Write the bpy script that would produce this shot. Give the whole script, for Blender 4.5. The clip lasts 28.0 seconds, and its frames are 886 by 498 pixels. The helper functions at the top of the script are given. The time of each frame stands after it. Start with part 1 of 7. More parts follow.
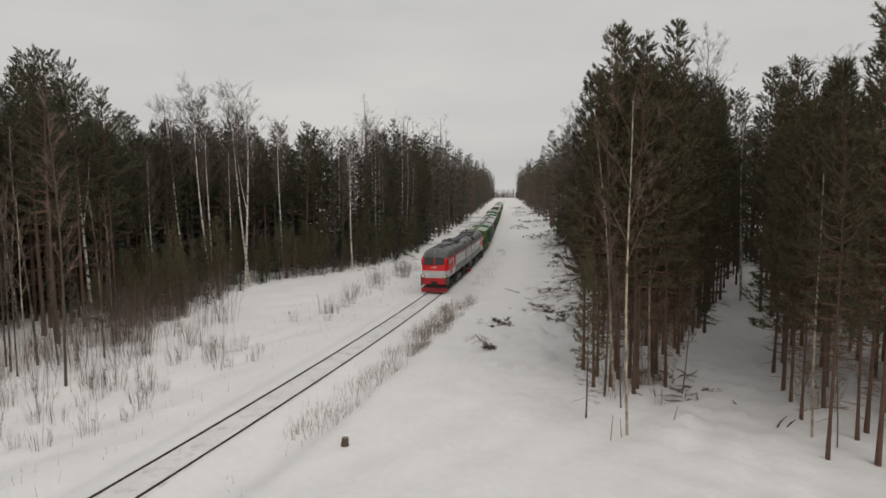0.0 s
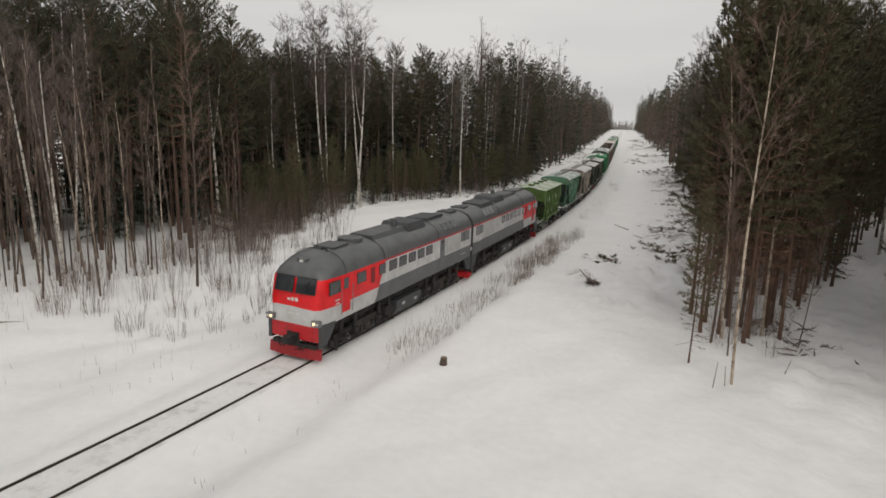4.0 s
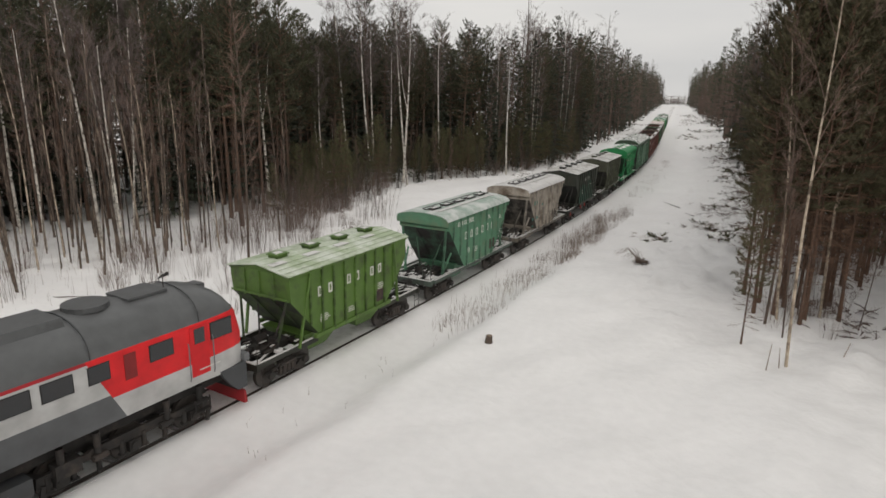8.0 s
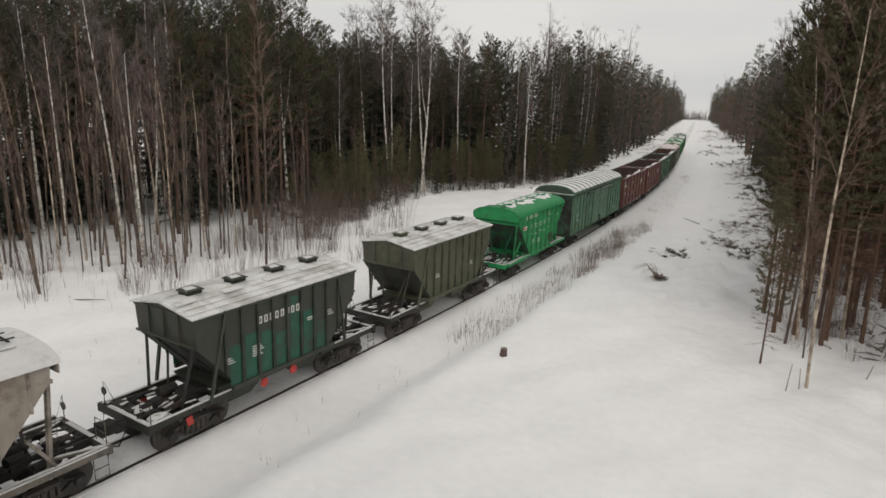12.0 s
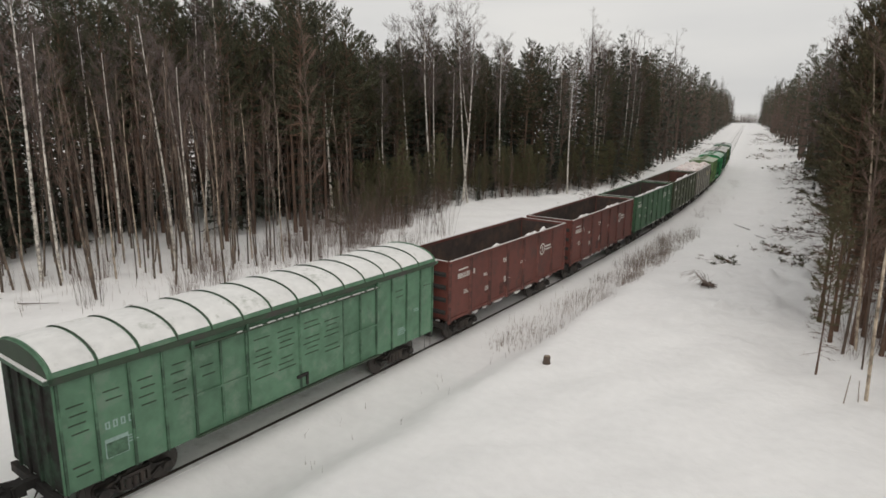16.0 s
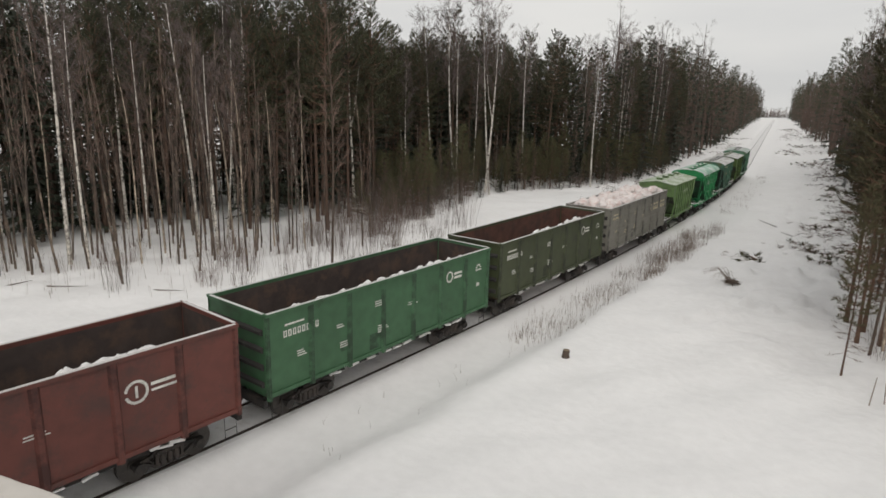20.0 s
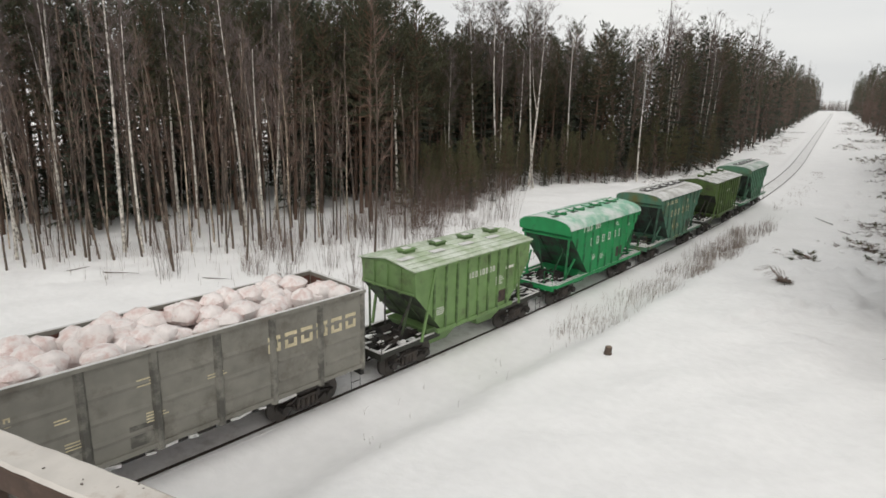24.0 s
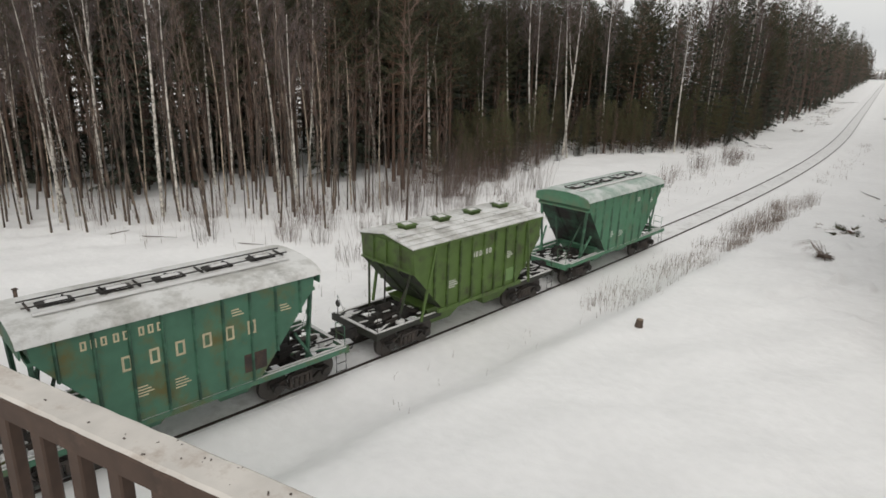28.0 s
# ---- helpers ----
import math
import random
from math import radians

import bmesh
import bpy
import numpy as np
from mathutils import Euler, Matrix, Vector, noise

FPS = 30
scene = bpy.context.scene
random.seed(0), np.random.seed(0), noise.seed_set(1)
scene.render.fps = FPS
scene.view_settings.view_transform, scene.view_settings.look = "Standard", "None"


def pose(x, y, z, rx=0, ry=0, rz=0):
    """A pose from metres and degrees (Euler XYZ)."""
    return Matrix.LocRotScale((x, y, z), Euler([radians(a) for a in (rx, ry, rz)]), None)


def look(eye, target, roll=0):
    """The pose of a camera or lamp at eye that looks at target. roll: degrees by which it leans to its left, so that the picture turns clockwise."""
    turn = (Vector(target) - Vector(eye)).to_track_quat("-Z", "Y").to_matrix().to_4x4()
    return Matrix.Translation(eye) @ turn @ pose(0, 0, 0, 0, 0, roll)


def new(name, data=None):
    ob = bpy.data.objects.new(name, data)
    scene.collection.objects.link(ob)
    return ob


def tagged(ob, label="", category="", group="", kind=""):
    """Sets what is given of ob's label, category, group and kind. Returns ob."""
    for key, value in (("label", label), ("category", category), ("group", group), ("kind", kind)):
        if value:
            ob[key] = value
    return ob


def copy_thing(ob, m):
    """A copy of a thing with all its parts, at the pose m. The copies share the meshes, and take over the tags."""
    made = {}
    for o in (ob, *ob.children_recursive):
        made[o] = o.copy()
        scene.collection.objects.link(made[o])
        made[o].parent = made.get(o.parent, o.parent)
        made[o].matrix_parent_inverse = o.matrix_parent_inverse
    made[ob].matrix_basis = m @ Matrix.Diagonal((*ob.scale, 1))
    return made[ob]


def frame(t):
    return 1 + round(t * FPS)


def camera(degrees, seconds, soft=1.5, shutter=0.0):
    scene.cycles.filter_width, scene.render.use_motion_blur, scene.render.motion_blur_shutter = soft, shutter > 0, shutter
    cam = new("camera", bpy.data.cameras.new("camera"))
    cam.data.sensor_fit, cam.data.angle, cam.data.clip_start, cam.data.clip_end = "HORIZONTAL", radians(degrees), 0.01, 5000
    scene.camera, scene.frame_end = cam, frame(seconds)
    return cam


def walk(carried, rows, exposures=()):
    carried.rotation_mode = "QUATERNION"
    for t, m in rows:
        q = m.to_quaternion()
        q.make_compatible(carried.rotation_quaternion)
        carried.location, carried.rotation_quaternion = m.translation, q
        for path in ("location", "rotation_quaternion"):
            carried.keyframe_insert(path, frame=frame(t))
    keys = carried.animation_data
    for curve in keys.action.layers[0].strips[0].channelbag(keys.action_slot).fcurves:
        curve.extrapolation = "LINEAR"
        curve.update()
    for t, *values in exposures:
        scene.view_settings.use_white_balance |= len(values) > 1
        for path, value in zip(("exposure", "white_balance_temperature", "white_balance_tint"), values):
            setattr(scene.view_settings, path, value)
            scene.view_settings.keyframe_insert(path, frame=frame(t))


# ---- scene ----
# Metres; the rail heads lie at z = 0, the camera stands on an overpass beside the line.
EYE = (0.0, 0.0, 10.9)
cam = camera(70.46, 28.0, soft=1.6)
# seconds, yaw, pitch, roll in degrees
AIM = [
    (0.0, 5.71, -5.45, 0.00),
    (0.5, 5.86, -5.32, -0.03),
    (1.0, 6.08, -5.12, -0.19),
    (1.5, 6.27, -5.21, -0.13),
    (2.0, 6.56, -5.63, 0.11),
    (2.5, 7.21, -6.58, 0.60),
    (3.0, 8.94, -8.33, 1.09),
    (3.5, 11.89, -10.42, 1.70),
    (4.0, 15.36, -12.16, 2.19),
    (4.5, 19.08, -13.59, 2.68),
    (6.5, 22.43, -15.69, 3.33),
    (7.0, 21.46, -14.97, 3.14),
    (7.5, 20.93, -14.56, 2.05),
    (8.0, 19.56, -14.26, 1.31),
    (8.5, 17.93, -13.95, 1.15),
    (9.0, 16.37, -13.45, 1.32),
    (9.5, 14.83, -12.60, 1.18),
    (10.0, 14.46, -11.82, 1.23),
    (10.5, 17.57, -11.88, 2.06),
    (11.0, 20.23, -13.08, 2.10),
    (11.5, 20.86, -13.29, 2.21),
    (12.0, 21.15, -13.28, 2.15),
    (12.5, 21.47, -13.08, 1.98),
    (14.5, 23.75, -12.85, 1.47),
    (15.0, 24.24, -12.75, 1.33),
    (15.5, 24.68, -12.69, 1.23),
    (16.0, 25.11, -12.76, 1.17),
    (16.5, 25.52, -12.79, 1.14),
    (17.0, 25.91, -12.92, 1.24),
    (17.5, 26.26, -13.06, 1.36),
    (18.0, 26.50, -13.21, 1.49),
    (18.5, 26.62, -13.43, 1.70),
    (19.0, 26.64, -13.68, 1.95),
    (19.5, 26.75, -13.73, 1.93),
    (20.0, 27.04, -13.61, 1.83),
    (20.5, 27.32, -13.51, 1.77),
    (21.0, 27.66, -13.46, 1.77),
    (21.5, 28.04, -13.60, 1.91),
    (23.5, 30.45, -14.42, 1.88),
    (24.0, 30.97, -14.36, 1.77),
    (24.5, 31.64, -14.51, 1.77),
    (25.0, 32.58, -14.96, 1.97),
    (25.5, 33.44, -15.79, 2.08),
    (26.0, 33.95, -16.13, 2.02),
    (26.5, 34.16, -16.32, 2.03),
    (27.0, 34.05, -16.80, 2.00),
    (27.5, 33.76, -17.25, 2.03),
    (28.0, 33.83, -17.27, 1.93),
]
walk(cam, [(t, pose(*EYE, 90 + p, 0, w) @ pose(0, 0, 0, 0, 0, r)) for t, w, p, r in AIM],
     [(0.0, -0.17, 6720, 10.5), (1.5, -0.14, 6720, 10.5), (3.0, 0.05, 6720, 10.5), (4.2, -0.02, 6720, 10.5), (7.0, 0.05, 6700, 10.5), (8.5, 0.06, 6700, 10.5), (10.0, 0.11, 6720, 11), (11.0, 0.06, 6700, 10), (18.0, 0.09, 6680, 10), (21.3, 0.13, 6600, 9.5), (24.0, 0.30, 6560, 9), (26.0, 0.35, 6560, 9), (27.0, 0.28, 6560, 9), (28.0, 0.16, 6560, 9)])

# ---- sky and sun: a bright, even overcast ----
world = bpy.data.worlds.new("overcast")
scene.world = world
world.use_nodes = True
wn, wl = world.node_tree.nodes, world.node_tree.links
wn.clear()
sky = wn.new("ShaderNodeTexSky")
sky.sky_type, sky.sun_disc = "NISHITA", False
sky.sun_elevation, sky.sun_rotation = radians(32), radians(150)
sky.dust_density, sky.air_density = 4.0, 1.0
grey = wn.new("ShaderNodeHueSaturation")
grey.inputs["Saturation"].default_value = 0.10
coord = wn.new("ShaderNodeTexCoord")
stretch = wn.new("ShaderNodeMapping")
stretch.inputs["Scale"].default_value = (1.2, 1.2, 5.0)
cloud = wn.new("ShaderNodeTexNoise")
cloud.inputs["Scale"].default_value, cloud.inputs["Detail"].default_value = 1.6, 5.0
ramp = wn.new("ShaderNodeValToRGB")
ramp.color_ramp.elements[0].position, ramp.color_ramp.elements[0].color = 0.3, (5.6, 5.7, 5.8, 1)
ramp.color_ramp.elements[1].position, ramp.color_ramp.elements[1].color = 0.75, (7.0, 7.0, 6.9, 1)
blend = wn.new("ShaderNodeMix")
blend.data_type = "RGBA"
blend.inputs[0].default_value = 0.88
back = wn.new("ShaderNodeBackground")
back.inputs["Strength"].default_value = 0.107
out = wn.new("ShaderNodeOutputWorld")
wl.new(sky.outputs[0], grey.inputs["Color"])
wl.new(coord.outputs["Generated"], stretch.inputs["Vector"])
wl.new(stretch.outputs[0], cloud.inputs["Vector"])
wl.new(cloud.outputs["Fac"], ramp.inputs[0])
wl.new(grey.outputs[0], blend.inputs[6])
wl.new(ramp.outputs[0], blend.inputs[7])
wl.new(blend.outputs[2], back.inputs["Color"])
wl.new(back.outputs[0], out.inputs["Surface"])
sun_data = bpy.data.lights.new("sun", "SUN")
sun_data.energy, sun_data.angle, sun_data.color = 0.9, radians(60), (1.0, 0.96, 0.9)
sun = new("sun", sun_data)
sun.matrix_world = look((40, -60, 60), (0, 0, 0))


# ---- materials ----
def mat(name, color, rough=0.7, metal=0.0, scale=6.0, vary=0.25, bump=0.0, dirt=None, dirt_at=0.55, dirt_scale=1.2, coat=0.0, island=0.0):
    """A base colour with grain at two scales, an optional second colour in patches, and fine relief."""
    m = bpy.data.materials.new(name)
    m.use_nodes = True
    n, l = m.node_tree.nodes, m.node_tree.links
    b = n["Principled BSDF"]
    b.inputs["Roughness"].default_value, b.inputs["Metallic"].default_value = rough, metal
    if coat:
        b.inputs["Coat Weight"].default_value = coat
    tc = n.new("ShaderNodeTexCoord")
    fine = n.new("ShaderNodeTexNoise")
    fine.inputs["Scale"].default_value, fine.inputs["Detail"].default_value = scale, 6.0
    l.new(tc.outputs["Object"], fine.inputs["Vector"])
    wide = n.new("ShaderNodeTexNoise")
    wide.inputs["Scale"].default_value, wide.inputs["Detail"].default_value = scale * 0.13, 3.0
    l.new(tc.outputs["Object"], wide.inputs["Vector"])
    add = n.new("ShaderNodeMath")
    add.operation = "ADD"
    l.new(fine.outputs["Fac"], add.inputs[0])
    l.new(wide.outputs["Fac"], add.inputs[1])
    rng = n.new("ShaderNodeMapRange")
    rng.inputs[1].default_value, rng.inputs[2].default_value = 0.6, 1.4
    rng.inputs[3].default_value, rng.inputs[4].default_value = 1 - vary, 1 + vary
    l.new(add.outputs[0], rng.inputs[0])
    hsv = n.new("ShaderNodeHueSaturation")
    hsv.inputs["Color"].default_value = (*color, 1)
    last = rng.outputs[0]
    if island:
        geo = n.new("ShaderNodeNewGeometry")
        info = n.new("ShaderNodeObjectInfo")
        both = n.new("ShaderNodeMath")
        both.operation = "ADD"
        l.new(geo.outputs["Random Per Island"], both.inputs[0])
        l.new(info.outputs["Random"], both.inputs[1])
        r2 = n.new("ShaderNodeMapRange")
        r2.inputs[2].default_value = 2.0
        r2.inputs[3].default_value, r2.inputs[4].default_value = 1 - island, 1 + island
        l.new(both.outputs[0], r2.inputs[0])
        mul = n.new("ShaderNodeMath")
        mul.operation = "MULTIPLY"
        l.new(last, mul.inputs[0])
        l.new(r2.outputs[0], mul.inputs[1])
        last = mul.outputs[0]
    l.new(last, hsv.inputs["Value"])
    col = hsv.outputs[0]
    if dirt:
        patch = n.new("ShaderNodeTexNoise")
        patch.inputs["Scale"].default_value, patch.inputs["Detail"].default_value = dirt_scale, 9.0
        patch.inputs["Roughness"].default_value = 0.68
        l.new(tc.outputs["Object"], patch.inputs["Vector"])
        edge = n.new("ShaderNodeMapRange")
        edge.inputs[1].default_value, edge.inputs[2].default_value = dirt_at - 0.06, dirt_at + 0.10
        l.new(patch.outputs["Fac"], edge.inputs[0])
        mix = n.new("ShaderNodeMix")
        mix.data_type = "RGBA"
        l.new(edge.outputs[0], mix.inputs[0])
        l.new(col, mix.inputs[6])
        mix.inputs[7].default_value = (*dirt, 1)
        col = mix.outputs[2]
    l.new(col, b.inputs["Base Color"])
    if bump:
        bp = n.new("ShaderNodeBump")
        bp.inputs["Strength"].default_value, bp.inputs["Distance"].default_value = 0.6, bump
        l.new(add.outputs[0], bp.inputs["Height"])
        l.new(bp.outputs[0], b.inputs["Normal"])
    return m


def glow(name, color, strength):
    m = bpy.data.materials.new(name)
    m.use_nodes = True
    b = m.node_tree.nodes["Principled BSDF"]
    b.inputs["Base Color"].default_value = (*color, 1)
    b.inputs["Emission Color"].default_value = (*color, 1)
    b.inputs["Emission Strength"].default_value = strength
    return m


def livery(name):
    """The engine's paint: red cab with a slanted edge, pale grey sides, a darker skirt, a red line under the eaves."""
    m = bpy.data.materials.new(name)
    m.use_nodes = True
    n, l = m.node_tree.nodes, m.node_tree.links
    b = n["Principled BSDF"]
    b.inputs["Roughness"].default_value = 0.42
    tc = n.new("ShaderNodeTexCoord")
    sep = n.new("ShaderNodeSeparateXYZ")
    l.new(tc.outputs["Object"], sep.inputs[0])

    def math_node(op, a, c):
        k = n.new("ShaderNodeMath")
        k.operation = op
        for i, v in enumerate((a, c)):
            if isinstance(v, (int, float)):
                k.inputs[i].default_value = v
            else:
                l.new(v, k.inputs[i])
        return k.outputs[0]

    def over(base, fac, color):
        k = n.new("ShaderNodeMix")
        k.data_type = "RGBA"
        l.new(fac, k.inputs[0])
        if isinstance(base, tuple):
            k.inputs[6].default_value = (*base, 1)
        else:
            l.new(base, k.inputs[6])
        k.inputs[7].default_value = (*color, 1)
        return k.outputs[2]

    x, z = sep.outputs[0], sep.outputs[2]
    red, pale, dark, skirt = (0.72, 0.008, 0.012), (0.50, 0.50, 0.49), (0.112, 0.116, 0.118), (0.105, 0.110, 0.115)
    slant = math_node("ADD", x, math_node("MULTIPLY", z, 0.5))
    col = over(pale, math_node("LESS_THAN", z, 2.50), skirt)
    col = over(col, math_node("MULTIPLY", math_node("GREATER_THAN", z, 3.60), math_node("LESS_THAN", z, 3.70)), (0.42, 0.012, 0.02))
    col = over(col, math_node("MULTIPLY", math_node("GREATER_THAN", slant, 4.85), math_node("GREATER_THAN", z, 2.40)), red)
    col = over(col, math_node("MULTIPLY", math_node("GREATER_THAN", slant, 4.85), math_node("LESS_THAN", z, 2.40)), pale)
    col = over(col, math_node("LESS_THAN", z, 1.55), skirt)
    col = over(col, math_node("MULTIPLY", math_node("GREATER_THAN", x, 7.3), math_node("LESS_THAN", z, 1.62)), red)
    col = over(col, math_node("GREATER_THAN", z, 3.70), dark)
    col = over(col, math_node("LESS_THAN", x, -8.33), (0.030, 0.030, 0.032))
    dirt = n.new("ShaderNodeTexNoise")
    dirt.inputs["Scale"].default_value, dirt.inputs["Detail"].default_value = 1.5, 8.0
    l.new(tc.outputs["Object"], dirt.inputs["Vector"])
    rng = n.new("ShaderNodeMapRange")
    rng.inputs[1].default_value, rng.inputs[2].default_value = 0.3, 0.75
    rng.inputs[3].default_value, rng.inputs[4].default_value = 1.12, 0.72
    l.new(dirt.outputs["Fac"], rng.inputs[0])
    hsv = n.new("ShaderNodeHueSaturation")
    l.new(col, hsv.inputs["Color"])
    l.new(rng.outputs[0], hsv.inputs["Value"])
    l.new(hsv.outputs[0], b.inputs["Base Color"])
    return m


RUST = (0.11, 0.055, 0.03)
GRIME = (0.055, 0.05, 0.045)
M = {
    "snow": mat("snow", (0.86, 0.85, 0.845), 0.75, scale=2.4, vary=0.05, bump=0.06),
    "roof_snow": mat("roof_snow", (0.62, 0.61, 0.60), 0.8, scale=5.0, vary=0.10, bump=0.02, dirt=(0.30, 0.29, 0.27), dirt_at=0.62, dirt_scale=1.6),
    "rail": mat("rail_steel", (0.05, 0.038, 0.032), 0.55, 0.6, scale=9),
    "pine_bark": mat("pine_bark", (0.098, 0.058, 0.039), 0.9, scale=7, vary=0.35, bump=0.02, dirt=(0.085, 0.06, 0.048), dirt_at=0.52, island=0.25),
    "red_bark": mat("young_pine_bark", (0.112, 0.064, 0.042), 0.9, scale=7, vary=0.35, bump=0.01, dirt=(0.075, 0.052, 0.040), dirt_at=0.54, island=0.25),
    "grey_bark": mat("grey_bark", (0.098, 0.070, 0.054), 0.9, scale=8, vary=0.35, bump=0.01, dirt=(0.065, 0.05, 0.04), dirt_at=0.54, island=0.3),
    "birch_bark": mat("birch_bark", (0.62, 0.58, 0.52), 0.8, scale=5, vary=0.2, dirt=(0.07, 0.055, 0.048), dirt_at=0.52, dirt_scale=3.2, island=0.3),
    "tan_bark": mat("tan_bark", (0.43, 0.355, 0.275), 0.85, scale=5, vary=0.25, dirt=(0.10, 0.075, 0.055), dirt_at=0.52, dirt_scale=2.2, island=0.35),
    "stem_bark": mat("stem_bark", (0.175, 0.134, 0.102), 0.9, scale=6, vary=0.4, dirt=(0.040, 0.030, 0.025), dirt_at=0.46, dirt_scale=0.9, island=0.5),
    "dead_twigs": mat("dead_pine_twigs", (0.150, 0.088, 0.058), 0.9, scale=5, vary=0.3, island=0.3),
    "dark_bark": mat("far_dark_bark", (0.095, 0.065, 0.052), 0.9, scale=4, vary=0.3, island=0.4),
    "needles": mat("pine_needles", (0.058, 0.060, 0.030), 0.75, scale=3, vary=0.4, island=0.45),
    "young_needles": mat("young_pine_needles", (0.080, 0.070, 0.034), 0.75, scale=3, vary=0.4, island=0.45),
    "olive_needles": mat("olive_needles", (0.088, 0.086, 0.038), 0.75, scale=3, vary=0.4, island=0.45),
    "spruce": mat("spruce_needles", (0.036, 0.043, 0.027), 0.75, scale=3, vary=0.4, island=0.4),
    "shrub_twigs": mat("shrub_twigs", (0.155, 0.115, 0.098), 0.9, scale=4, vary=0.3, island=0.35),
    "twigs": mat("bare_twigs", (0.165, 0.112, 0.090), 0.9, scale=4, vary=0.3, island=0.35),
    "birch_twigs": mat("birch_twigs", (0.135, 0.104, 0.096), 0.9, scale=4, vary=0.3, island=0.3),
    "stalks": mat("dry_stalks", (0.275, 0.225, 0.195), 0.9, scale=4, vary=0.3, island=0.35),
    "iron": mat("running_gear", (0.020, 0.018, 0.0165), 0.75, 0.0, scale=8, vary=0.4, dirt=(0.062, 0.048, 0.040), dirt_at=0.57),
    "wheel": mat("wheel_steel", (0.050, 0.043, 0.038), 0.5, 0.2, scale=8, vary=0.3),
    "glass": mat("window_glass", (0.012, 0.014, 0.017), 0.08, scale=2, vary=0.1, coat=0.5),
    "rubber": mat("black_rubber", (0.02, 0.02, 0.02), 0.6),
    "white": mat("white_lettering", (0.62, 0.61, 0.57), 0.7, scale=12, vary=0.3),
    "cream": mat("cream_lettering", (0.55, 0.48, 0.32), 0.7, scale=12, vary=0.3),
    "redmark": mat("red_mark", (0.45, 0.05, 0.04), 0.7, scale=9),
    "livery": livery("engine_livery"),
    "roofgrey": mat("engine_roof_grey", (0.085, 0.088, 0.09), 0.4, scale=3, vary=0.25, dirt=(0.05, 0.05, 0.05), dirt_at=0.62),
    "plow": mat("red_plough", (0.46, 0.012, 0.018), 0.5, scale=6, vary=0.3, dirt=(0.09, 0.03, 0.025), dirt_at=0.62),
    "lamp": glow("headlight_glass", (1.0, 0.70, 0.42), 1.0),
    "wood": mat("weathered_wood", (0.060, 0.036, 0.025), 0.75, scale=14, vary=0.35, bump=0.004, dirt=(0.11, 0.07, 0.05), dirt_at=0.60, dirt_scale=5),
    "concrete": mat("grey_concrete", (0.28, 0.27, 0.26), 0.9, scale=6, vary=0.2, bump=0.005),
    "stumpwood": mat("cut_wood", (0.22, 0.17, 0.12), 0.9, scale=20, vary=0.4),
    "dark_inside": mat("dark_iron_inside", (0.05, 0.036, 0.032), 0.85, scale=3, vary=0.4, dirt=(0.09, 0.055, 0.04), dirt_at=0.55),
    "board_snow": mat("board_crust", (0.56, 0.525, 0.485), 0.8, scale=12, vary=0.16, bump=0.004, dirt=(0.36, 0.30, 0.255), dirt_at=0.60, dirt_scale=6.0),
    "bark_bits": mat("bark_bits", (0.10, 0.08, 0.07), 0.9, scale=20),
    "sacks": mat("white_sacks", (0.76, 0.70, 0.68), 0.7, scale=6, vary=0.15, bump=0.02, dirt=(0.63, 0.48, 0.45), dirt_at=0.54, dirt_scale=2.6),
    "bed": mat("dirty_trackbed_snow", (0.80, 0.79, 0.785), 0.85, scale=4, vary=0.08, bump=0.03, dirt=(0.60, 0.58, 0.565), dirt_at=0.57, dirt_scale=1.1),
}


